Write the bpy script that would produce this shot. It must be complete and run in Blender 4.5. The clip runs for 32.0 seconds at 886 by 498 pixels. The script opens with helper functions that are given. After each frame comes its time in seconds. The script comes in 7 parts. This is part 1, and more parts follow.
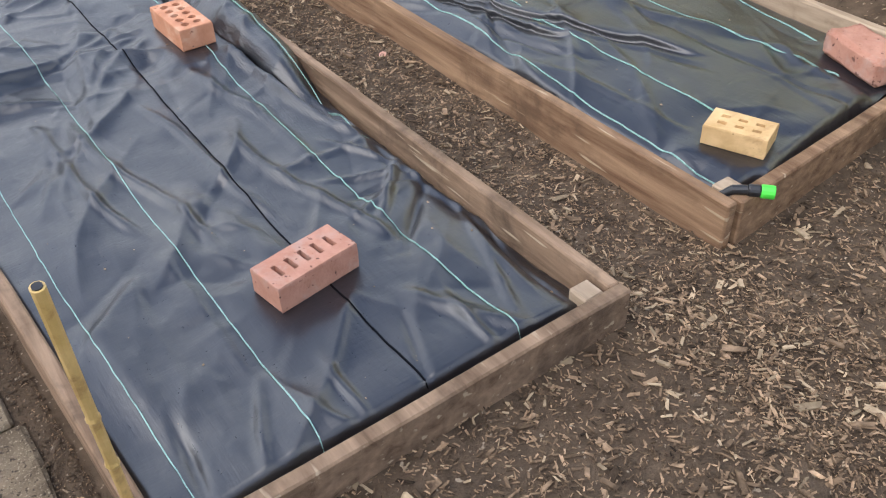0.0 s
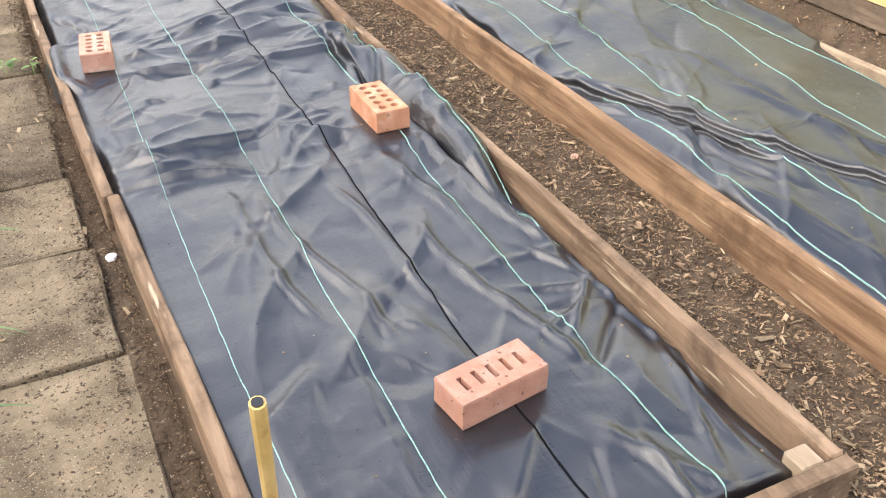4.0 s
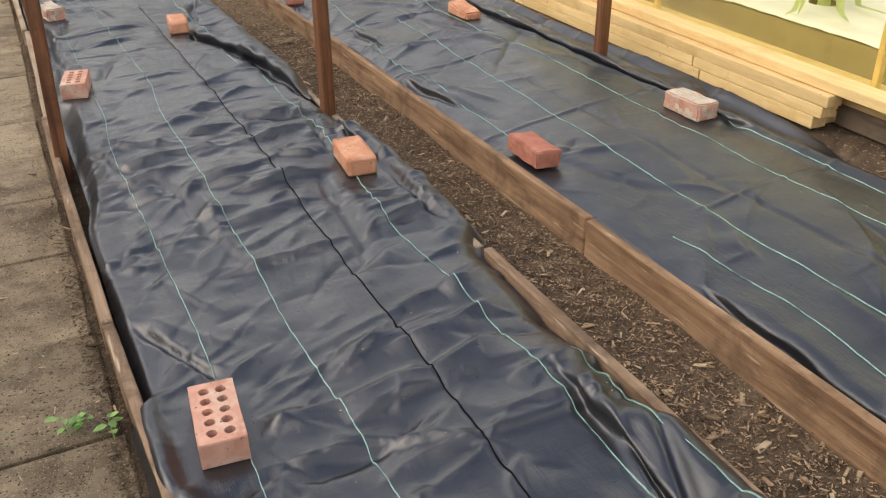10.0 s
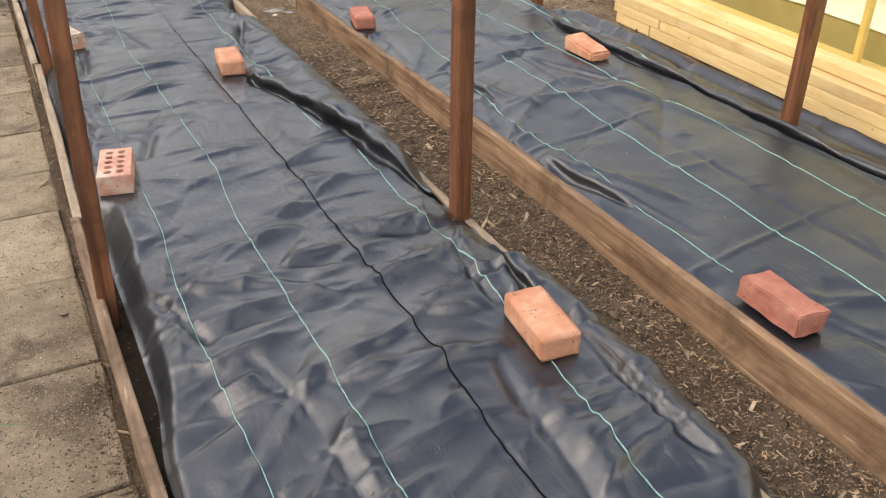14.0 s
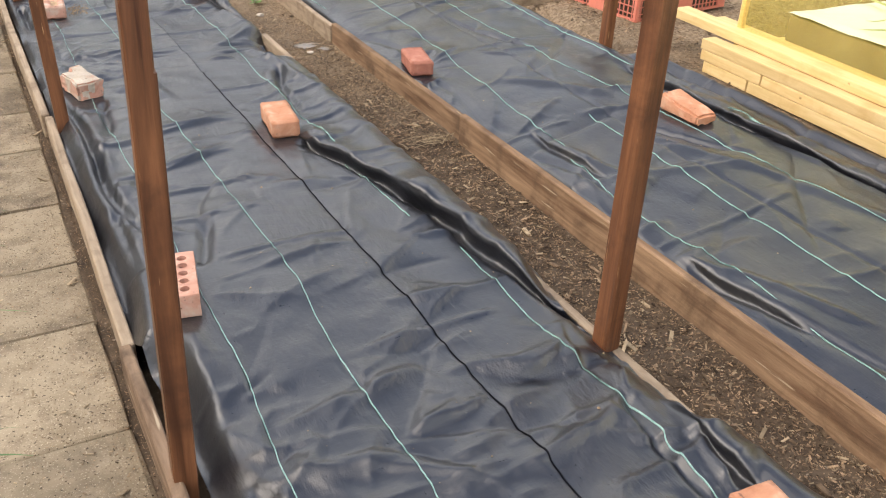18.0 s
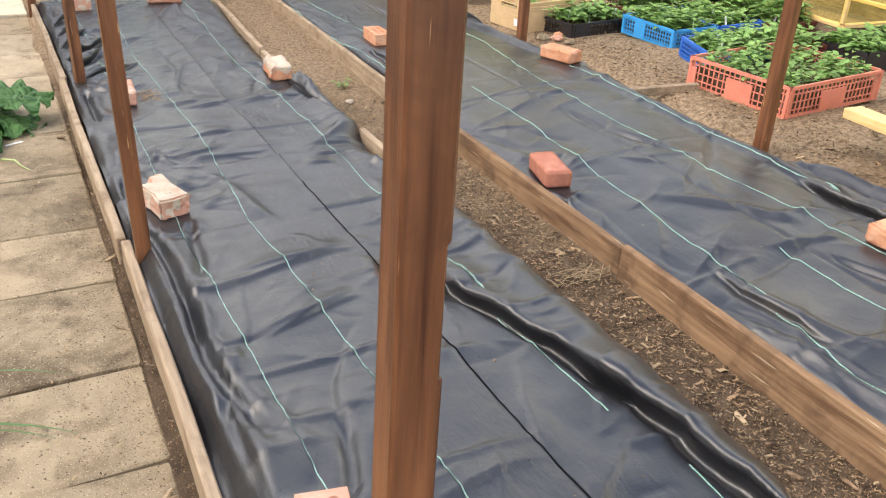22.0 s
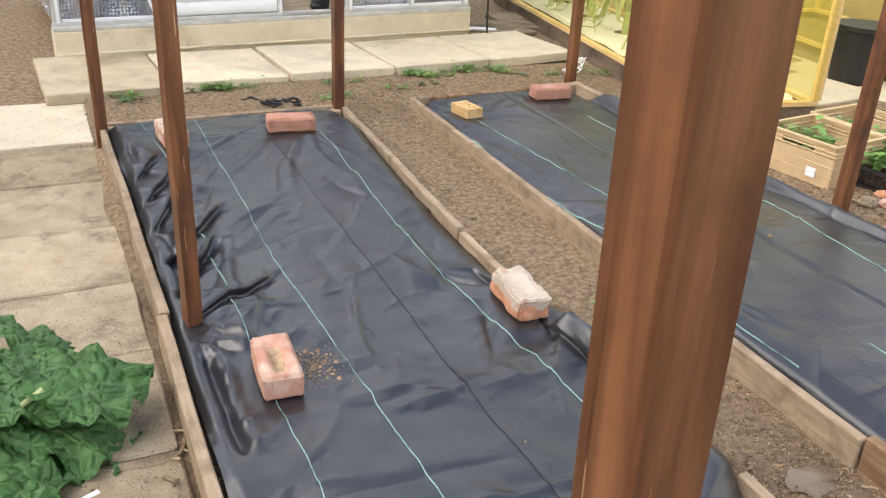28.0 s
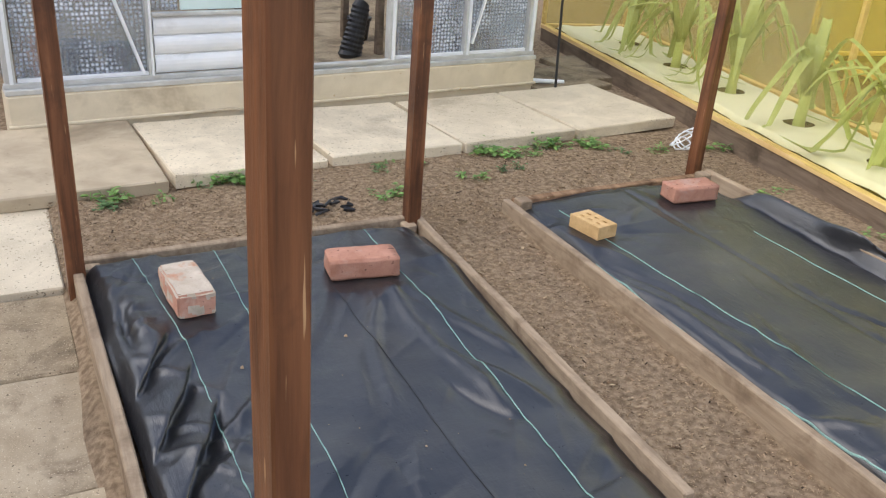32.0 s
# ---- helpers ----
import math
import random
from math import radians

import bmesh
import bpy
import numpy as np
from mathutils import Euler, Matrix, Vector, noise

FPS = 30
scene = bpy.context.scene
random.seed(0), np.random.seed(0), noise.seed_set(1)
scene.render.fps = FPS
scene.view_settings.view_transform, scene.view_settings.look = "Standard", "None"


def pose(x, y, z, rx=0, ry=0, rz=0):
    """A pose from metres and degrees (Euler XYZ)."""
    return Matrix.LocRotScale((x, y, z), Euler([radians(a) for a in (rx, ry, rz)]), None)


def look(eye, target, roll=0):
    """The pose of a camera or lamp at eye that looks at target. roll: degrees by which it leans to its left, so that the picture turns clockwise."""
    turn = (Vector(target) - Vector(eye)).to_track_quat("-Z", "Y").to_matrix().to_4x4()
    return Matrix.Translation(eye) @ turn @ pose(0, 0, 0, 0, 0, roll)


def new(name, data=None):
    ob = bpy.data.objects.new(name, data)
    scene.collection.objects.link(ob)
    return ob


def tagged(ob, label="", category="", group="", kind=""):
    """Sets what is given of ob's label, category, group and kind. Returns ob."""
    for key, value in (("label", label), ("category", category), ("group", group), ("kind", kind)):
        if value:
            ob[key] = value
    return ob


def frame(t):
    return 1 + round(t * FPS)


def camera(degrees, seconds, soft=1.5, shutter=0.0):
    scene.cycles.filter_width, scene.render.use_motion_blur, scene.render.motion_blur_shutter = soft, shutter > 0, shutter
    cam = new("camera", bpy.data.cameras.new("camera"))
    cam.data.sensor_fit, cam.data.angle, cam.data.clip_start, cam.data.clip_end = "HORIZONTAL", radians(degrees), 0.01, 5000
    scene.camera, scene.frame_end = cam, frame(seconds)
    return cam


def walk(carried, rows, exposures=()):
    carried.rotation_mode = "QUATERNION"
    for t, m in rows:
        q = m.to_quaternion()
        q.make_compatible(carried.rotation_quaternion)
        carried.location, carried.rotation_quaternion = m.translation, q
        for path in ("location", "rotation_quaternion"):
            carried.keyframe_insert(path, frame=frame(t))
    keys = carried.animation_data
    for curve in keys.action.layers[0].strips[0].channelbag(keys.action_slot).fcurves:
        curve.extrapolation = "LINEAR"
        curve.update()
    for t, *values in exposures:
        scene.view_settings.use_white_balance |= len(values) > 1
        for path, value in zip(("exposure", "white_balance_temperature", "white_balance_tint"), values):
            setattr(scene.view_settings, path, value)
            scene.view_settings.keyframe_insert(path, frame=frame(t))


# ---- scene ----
cam = camera(54.2, 32.0, soft=1.15)
METRES, EYE, TILT, LEAN, TURN = 8.85, 1.3275, 0.0, 0.0, -39.7
PATH = [
    (0, (0.288, 0.111, 1.233), (1.175, 1.377, -0.036), -1.7),
    (0.5, (0.329, 0.113, 1.243), (1.36, 1.322, 0.028), -1.3),
    (1, (0.36, 0.11, 1.249), (1.454, 1.3, 0.071), -1.2),
    (1.5, (0.363, 0.101, 1.258), (1.349, 1.404, 0.106), -1.8),
    (2, (0.356, 0.099, 1.266), (1.085, 1.561, 0.112), -3.1),
    (2.5, (0.35, 0.103, 1.255), (0.875, 1.639, 0.087), -3.2),
    (4.5, (0.217, 0.379, 1.22), (0.948, 1.878, 0.115), 0.2),
    (5, (0.226, 0.46, 1.228), (0.935, 1.981, 0.141), -0.2),
    (5.5, (0.292, 0.625, 1.243), (0.926, 2.215, 0.21), -1.2),
    (6, (0.326, 0.75, 1.247), (0.899, 2.372, 0.226), -1.4),
    (6.5, (0.285, 0.887, 1.269), (0.948, 2.482, 0.26), -1.0),
    (7, (0.205, 1.012, 1.287), (0.935, 2.581, 0.283), -1.3),
    (7.5, (0.173, 1.098, 1.287), (0.903, 2.67, 0.29), -1.1),
    (8, (0.222, 1.271, 1.3), (0.895, 2.892, 0.34), -1.5),
    (8.5, (0.291, 1.411, 1.302), (0.919, 3.048, 0.339), -1.7),
    (9, (0.303, 1.487, 1.32), (0.945, 3.11, 0.343), -1.3),
    (9.5, (0.254, 1.656, 1.344), (0.97, 3.267, 0.399), -1.0),
    (10, (0.174, 1.83, 1.359), (0.923, 3.419, 0.402), -0.7),
    (10.5, (0.178, 2.0, 1.367), (0.885, 3.593, 0.386), -0.9),
    (11, (0.227, 2.178, 1.379), (0.864, 3.795, 0.39), -0.8),
    (11.5, (0.214, 2.321, 1.38), (0.866, 3.922, 0.374), 0.4),
    (12, (0.146, 2.537, 1.403), (0.901, 4.081, 0.38), 0.4),
    (12.5, (0.107, 2.688, 1.404), (0.921, 4.181, 0.351), 1.1),
    (13, (0.132, 2.825, 1.395), (0.898, 4.357, 0.362), 0.3),
    (13.5, (0.155, 2.958, 1.403), (0.897, 4.512, 0.387), 0.4),
    (15.5, (0.031, 3.434, 1.449), (0.864, 4.926, 0.41), 0.9),
    (16, (0.07, 3.508, 1.462), (0.846, 5.05, 0.452), 0.7),
    (16.5, (0.099, 3.556, 1.444), (0.839, 5.118, 0.437), 2.1),
    (17, (0.11, 3.599, 1.441), (0.814, 5.166, 0.417), 2.9),
    (17.5, (0.064, 3.736, 1.443), (0.818, 5.288, 0.431), 2.6),
    (18, (0.003, 3.865, 1.433), (0.832, 5.374, 0.416), 2.4),
    (18.5, (-0.002, 3.933, 1.43), (0.844, 5.425, 0.402), 2.2),
    (19, (0.065, 4.063, 1.424), (0.946, 5.564, 0.439), 0.6),
    (19.5, (0.118, 4.157, 1.424), (0.988, 5.668, 0.444), -0.3),
    (20, (0.128, 4.206, 1.417), (0.966, 5.732, 0.432), 0.0),
    (20.5, (0.103, 4.277, 1.384), (0.912, 5.816, 0.395), 1.8),
    (21, (0.063, 4.413, 1.393), (0.897, 5.965, 0.446), 2.3),
    (21.5, (-0.013, 4.554, 1.395), (0.834, 6.118, 0.48), 2.0),
    (22, (-0.057, 4.709, 1.405), (0.747, 6.292, 0.485), 2.7),
    (22.5, (-0.034, 4.905, 1.409), (0.717, 6.52, 0.502), 2.5),
    (23, (-0.03, 5.061, 1.399), (0.744, 6.628, 0.427), 2.6),
    (23.5, (-0.059, 5.261, 1.409), (0.787, 6.772, 0.408), 2.0),
    (24, (-0.068, 5.434, 1.417), (0.773, 6.968, 0.448), 2.8),
    (24.5, (0.001, 5.659, 1.418), (0.795, 7.241, 0.487), 3.0),
    (26.5, (0.027, 6.41, 1.391), (0.846, 8.002, 0.5), 2.0),
    (27, (0.041, 6.541, 1.374), (0.748, 8.187, 0.486), 3.0),
    (27.5, (0.006, 6.718, 1.371), (0.672, 8.385, 0.491), 3.9),
    (28, (-0.064, 7.0, 1.388), (0.689, 8.641, 0.527), 3.1),
    (28.5, (-0.081, 7.163, 1.389), (0.699, 8.793, 0.532), 2.3),
    (29, (-0.055, 7.373, 1.397), (0.749, 9.003, 0.563), 1.8),
    (29.5, (-0.041, 7.506, 1.396), (0.804, 9.091, 0.517), 2.5),
    (30, (-0.051, 7.706, 1.385), (0.861, 9.252, 0.503), 2.5),
    (30.5, (-0.079, 7.927, 1.385), (0.871, 9.457, 0.515), 2.1),
    (31, (-0.051, 8.139, 1.362), (0.877, 9.687, 0.501), 2.6),
    (31.5, (-0.007, 8.343, 1.359), (0.868, 9.916, 0.487), 3.6),
    (32, (-0.014, 8.531, 1.352), (0.817, 10.141, 0.506), 4.4),
]
walk(cam, [(t, look(eye, target, roll)) for t, eye, target, roll in PATH], [(0, 0.9, 5950, 10), (1, 1.01, 6200, 10), (2.5, 1.27, 6500, 10), (5, 1.6, 6600, 10), (6, 1.40, 6650, 10), (7, 1.25, 6700, 10), (8, 1.24, 6700, 10), (9, 1.07, 6750, 10), (10, 0.62, 6900, 10), (11, 0.80, 6800, 10), (13, 0.83, 6750, 10), (16, 1.0, 6750, 10), (20, 1.0, 6750, 10), (22, 1.2, 6850, 10), (23, 1.33, 7150, 10), (24, 1.5, 6900, 10), (27, 1.07, 6700, 10), (29, 0.85, 6400, 10), (32, 0.62, 6150, 10)])

# ---- light: bright, thinly clouded sky, soft sun from the west side ----
SUN_ELEV, SUN_AZ = 52.0, -84.0          # azimuth from +y towards +x, degrees
world = bpy.data.worlds.new("sky_world")
scene.world = world
world.use_nodes = True
wn = world.node_tree.nodes
wl = world.node_tree.links
sky = wn.new("ShaderNodeTexSky")
sky.sky_type = 'NISHITA'
sky.sun_disc = False
sky.sun_elevation = radians(SUN_ELEV)
sky.sun_rotation = radians(SUN_AZ)
sky.air_density, sky.dust_density, sky.ozone_density = 1.0, 2.0, 1.0
wn["Background"].inputs["Strength"].default_value = 0.158
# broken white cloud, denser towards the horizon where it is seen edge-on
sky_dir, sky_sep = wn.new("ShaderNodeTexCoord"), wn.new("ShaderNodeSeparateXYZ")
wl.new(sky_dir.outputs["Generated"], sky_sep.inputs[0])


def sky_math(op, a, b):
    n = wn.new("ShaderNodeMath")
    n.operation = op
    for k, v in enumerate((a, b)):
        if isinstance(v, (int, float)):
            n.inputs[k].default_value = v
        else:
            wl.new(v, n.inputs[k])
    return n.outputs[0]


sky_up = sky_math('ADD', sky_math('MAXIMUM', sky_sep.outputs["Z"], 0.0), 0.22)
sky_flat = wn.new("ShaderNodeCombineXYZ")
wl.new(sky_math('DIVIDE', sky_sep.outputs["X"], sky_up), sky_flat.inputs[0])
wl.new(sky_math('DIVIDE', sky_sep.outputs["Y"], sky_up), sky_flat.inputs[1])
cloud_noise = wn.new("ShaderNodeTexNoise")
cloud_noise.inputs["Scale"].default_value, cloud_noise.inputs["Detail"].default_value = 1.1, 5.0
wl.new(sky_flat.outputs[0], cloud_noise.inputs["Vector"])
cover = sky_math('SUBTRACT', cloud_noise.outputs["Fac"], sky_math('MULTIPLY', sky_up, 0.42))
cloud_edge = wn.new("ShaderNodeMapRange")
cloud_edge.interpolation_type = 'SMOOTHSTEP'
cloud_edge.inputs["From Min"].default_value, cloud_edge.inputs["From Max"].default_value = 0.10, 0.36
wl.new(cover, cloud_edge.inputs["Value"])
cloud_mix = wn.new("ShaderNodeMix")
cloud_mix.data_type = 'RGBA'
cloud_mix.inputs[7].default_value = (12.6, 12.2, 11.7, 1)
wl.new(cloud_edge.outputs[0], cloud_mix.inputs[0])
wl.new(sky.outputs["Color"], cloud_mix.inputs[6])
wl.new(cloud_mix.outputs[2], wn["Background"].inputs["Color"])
sun_data = bpy.data.lights.new("sun", 'SUN')
sun_data.energy, sun_data.angle, sun_data.color = 1.1, radians(80), (1.0, 0.90, 0.76)
sun = new("sun", sun_data)
sx, sy = math.sin(radians(SUN_AZ)), math.cos(radians(SUN_AZ))
sun.matrix_world = look((10 * sx, 10 * sy, 10 * math.tan(radians(SUN_ELEV))), (0, 0, 0))


# ---- materials ----
def nodes_of(name):
    m = bpy.data.materials.new(name)
    m.use_nodes = True
    nt = m.node_tree
    return m, nt.nodes, nt.links, nt.nodes["Principled BSDF"]


def ramp(nd, stops):
    r = nd.new("ShaderNodeValToRGB")
    el = r.color_ramp.elements
    while len(el) < len(stops):
        el.new(0.5)
    for e, (p, c) in zip(el, stops):
        e.position, e.color = p, (*c, 1)
    return r


def surf(name, dark, light, scale=8.0, stretch=(1, 1, 1), rough=0.8, rough_var=0.1, bump=0.3, bump_scale=60.0, bump_dist=0.004,
         stain=None, stain_scale=2.5, stain_at=(0.5, 0.7), fleck=None, fleck_scale=90.0, fleck_at=0.7, vary=0.0, island=False, spec=0.5, metal=0.0, coords="Object", along=False, grit=None):
    """A weathered surface: grain between two colours, larger stains, small flecks, relief; vary: how far single pieces differ."""
    m, nd, lk, bs = nodes_of(name)
    tc = nd.new("ShaderNodeTexCoord")
    info = nd.new("ShaderNodeObjectInfo")
    shift = nd.new("ShaderNodeVectorMath")
    shift.operation = 'MULTIPLY_ADD'
    lk.new(info.outputs["Random"], shift.inputs[0])
    shift.inputs[1].default_value = (37.0, 23.0, 11.0)
    lk.new(tc.outputs[coords], shift.inputs[2])
    mp = nd.new("ShaderNodeMapping")
    mp.inputs["Scale"].default_value = stretch
    lk.new(shift.outputs[0], mp.inputs["Vector"])

    def nz(sc, detail=6.0, rg=0.6, dist=0.0, src=mp.outputs["Vector"]):
        n = nd.new("ShaderNodeTexNoise")
        n.inputs["Scale"].default_value, n.inputs["Detail"].default_value = sc, detail
        n.inputs["Roughness"].default_value, n.inputs["Distortion"].default_value = rg, dist
        lk.new(src, n.inputs["Vector"])
        return n
    grain = nz(scale, dist=0.4)
    col = ramp(nd, [(0.3, dark), (0.7, light)])
    lk.new(grain.outputs["Fac"], col.inputs["Fac"])
    out = col.outputs["Color"]

    def mix(fac, colour, base):
        mx = nd.new("ShaderNodeMix")
        mx.data_type = 'RGBA'
        lk.new(fac, mx.inputs[0])
        lk.new(base, mx.inputs[6])
        mx.inputs[7].default_value = (*colour, 1)
        return mx.outputs[2]
    if stain:
        st = nz(stain_scale, 5.0, 0.65, 0.3, shift.outputs[0])
        r = ramp(nd, [(stain_at[0], (0, 0, 0)), (stain_at[1], (1, 1, 1))])
        lk.new(st.outputs["Fac"], r.inputs["Fac"])
        out = mix(r.outputs["Color"], stain, out)
    if fleck:
        fl = nz(fleck_scale, 2.0, 0.5, 0.0, mp.outputs["Vector"] if along else shift.outputs[0])
        r = ramp(nd, [(fleck_at, (0, 0, 0)), (fleck_at + 0.06, (1, 1, 1))])
        lk.new(fl.outputs["Fac"], r.inputs["Fac"])
        out = mix(r.outputs["Color"], fleck, out)
    if grit:
        gn = nz(230.0, 2.0, 0.6, 0.0, shift.outputs[0])
        r = ramp(nd, [(0.60, (0, 0, 0)), (0.68, (0.8, 0.8, 0.8))])
        lk.new(gn.outputs["Fac"], r.inputs["Fac"])
        out = mix(r.outputs["Color"], grit, out)
    if vary:
        hs = nd.new("ShaderNodeHueSaturation")
        rnd = info.outputs["Random"]
        if island:
            rnd = nd.new("ShaderNodeNewGeometry").outputs["Random Per Island"]
        mr = nd.new("ShaderNodeMapRange")
        mr.inputs["To Min"].default_value, mr.inputs["To Max"].default_value = 1 - vary, 1 + vary
        lk.new(rnd, mr.inputs["Value"])
        lk.new(mr.outputs[0], hs.inputs["Value"])
        lk.new(out, hs.inputs["Color"])
        out = hs.outputs["Color"]
    lk.new(out, bs.inputs["Base Color"])
    mr = nd.new("ShaderNodeMapRange")
    mr.inputs["To Min"].default_value, mr.inputs["To Max"].default_value = rough - rough_var, min(1.0, rough + rough_var)
    lk.new(grain.outputs["Fac"], mr.inputs["Value"])
    lk.new(mr.outputs[0], bs.inputs["Roughness"])
    bs.inputs["Specular IOR Level"].default_value = spec
    bs.inputs["Metallic"].default_value = metal
    if bump:
        fine = nz(bump_scale, 6.0, 0.7)
        bp = nd.new("ShaderNodeBump")
        bp.inputs["Strength"].default_value, bp.inputs["Distance"].default_value = bump, bump_dist
        lk.new(fine.outputs["Fac"], bp.inputs["Height"])
        lk.new(bp.outputs["Normal"], bs.inputs["Normal"])
    return m


def film_material():
    """Thin see-through yellow plastic film with a little gloss and milky haze."""
    m, nd, lk, bs = nodes_of("yellow_film")
    out = nd["Material Output"]
    tr = nd.new("ShaderNodeBsdfTransparent")
    tr.inputs["Color"].default_value = (1.0, 0.985, 0.80, 1)
    tl = nd.new("ShaderNodeBsdfTranslucent")
    tl.inputs["Color"].default_value = (0.95, 0.80, 0.10, 1)
    df = nd.new("ShaderNodeBsdfDiffuse")
    df.inputs["Color"].default_value = (0.92, 0.76, 0.12, 1)
    gl = nd.new("ShaderNodeBsdfGlossy")
    gl.inputs["Roughness"].default_value = 0.25
    gl.inputs["Color"].default_value = (1, 0.97, 0.8, 1)
    fr = nd.new("ShaderNodeFresnel")
    fr.inputs["IOR"].default_value = 1.3
    nz = nd.new("ShaderNodeTexNoise")
    nz.inputs["Scale"].default_value = 3.0
    bp = nd.new("ShaderNodeBump")
    bp.inputs["Strength"].default_value, bp.inputs["Distance"].default_value = 0.4, 0.02
    lk.new(nz.outputs["Fac"], bp.inputs["Height"])
    lk.new(bp.outputs["Normal"], gl.inputs["Normal"])
    a, b, c = nd.new("ShaderNodeMixShader"), nd.new("ShaderNodeMixShader"), nd.new("ShaderNodeMixShader")
    a.inputs[0].default_value = 0.45
    lk.new(tl.outputs[0], a.inputs[1])
    lk.new(df.outputs[0], a.inputs[2])
    b.inputs[0].default_value = 0.13
    lk.new(tr.outputs[0], b.inputs[1])
    lk.new(a.outputs[0], b.inputs[2])
    less = nd.new("ShaderNodeMath")
    less.operation = 'MULTIPLY'
    less.inputs[1].default_value = 0.16
    lk.new(fr.outputs[0], less.inputs[0])
    lk.new(less.outputs[0], c.inputs[0])
    lk.new(b.outputs[0], c.inputs[1])
    lk.new(gl.outputs[0], c.inputs[2])
    lk.new(c.outputs[0], out.inputs["Surface"])
    return m


def membrane_material():
    """Woven black landscape fabric: dark slate, satin gloss, brushed threads, dusty patches, fine crumple."""
    m, nd, lk, bs = nodes_of("membrane")
    tc = nd.new("ShaderNodeTexCoord")

    def nz(sc, st, detail=5.0, rg=0.6, rot=0.0, kind='FBM'):
        mp = nd.new("ShaderNodeMapping")
        mp.inputs["Scale"].default_value = st
        mp.inputs["Rotation"].default_value = (0, 0, radians(rot))
        lk.new(tc.outputs["Object"], mp.inputs["Vector"])
        n = nd.new("ShaderNodeTexNoise")
        n.noise_type = kind
        n.inputs["Scale"].default_value, n.inputs["Detail"].default_value, n.inputs["Roughness"].default_value = sc, detail, rg
        lk.new(mp.outputs["Vector"], n.inputs["Vector"])
        return n

    def bump(src, strength, dist, below=None):
        b = nd.new("ShaderNodeBump")
        b.inputs["Strength"].default_value, b.inputs["Distance"].default_value = strength, dist
        lk.new(src, b.inputs["Height"])
        if below:
            lk.new(below, b.inputs["Normal"])
        return b.outputs["Normal"]
    dust = nz(3.0, (1, 1, 1), 8, 0.68)
    streak = nz(150.0, (1, 0.07, 1), 3, 0.8, 4)
    cross = nz(150.0, (0.16, 1, 1), 3, 0.8, -6)
    col = ramp(nd, [(0.34, (0.005, 0.0056, 0.009)), (0.54, (0.012, 0.012, 0.0145)), (0.76, (0.045, 0.042, 0.037))])
    lk.new(dust.outputs["Fac"], col.inputs["Fac"])
    lk.new(col.outputs["Color"], bs.inputs["Base Color"])
    add = nd.new("ShaderNodeMath")
    add.operation = 'ADD'
    lk.new(streak.outputs["Fac"], add.inputs[0])
    lk.new(cross.outputs["Fac"], add.inputs[1])
    mr = nd.new("ShaderNodeMapRange")
    mr.inputs["From Min"].default_value, mr.inputs["From Max"].default_value = 0.7, 1.3
    mr.inputs["To Min"].default_value, mr.inputs["To Max"].default_value = 0.27, 0.43
    lk.new(add.outputs[0], mr.inputs["Value"])
    lk.new(mr.outputs[0], bs.inputs["Roughness"])
    bs.inputs["IOR"].default_value = 1.55
    bs.inputs["Specular IOR Level"].default_value = 0.88
    n = bump(add.outputs[0], 0.55, 0.0013)
    n = bump(nz(13.0, (1, 1.5, 1), 4, 0.5, 15, 'RIDGED_MULTIFRACTAL').outputs["Fac"], 0.25, 0.0020, n)
    n = bump(nz(42.0, (1, 0.6, 1), 3, 0.6, -25, "RIDGED_MULTIFRACTAL").outputs["Fac"], 0.45, 0.0020, n)
    # long taut creases that run with the roll, slanting a little
    n = bump(nz(6.5, (1, 0.28, 1), 3, 0.5, 22, "RIDGED_MULTIFRACTAL").outputs["Fac"], 0.40, 0.0040, n)
    # scuffed patches where the weave is rubbed and puckered
    worn = ramp(nd, [(0.55, (0, 0, 0)), (0.62, (0.7, 0.7, 0.7))])
    lk.new(nz(2.1, (1, 0.55, 1), 3, 0.5, 20).outputs["Fac"], worn.inputs["Fac"])
    b = nd.new("ShaderNodeBump")
    b.inputs["Distance"].default_value = 0.005
    lk.new(worn.outputs["Color"], b.inputs["Strength"])
    lk.new(nz(55.0, (1, 0.30, 1), 4, 0.7, 8).outputs["Fac"], b.inputs["Height"])
    lk.new(n, b.inputs["Normal"])
    lk.new(b.outputs["Normal"], bs.inputs["Normal"])
    return m


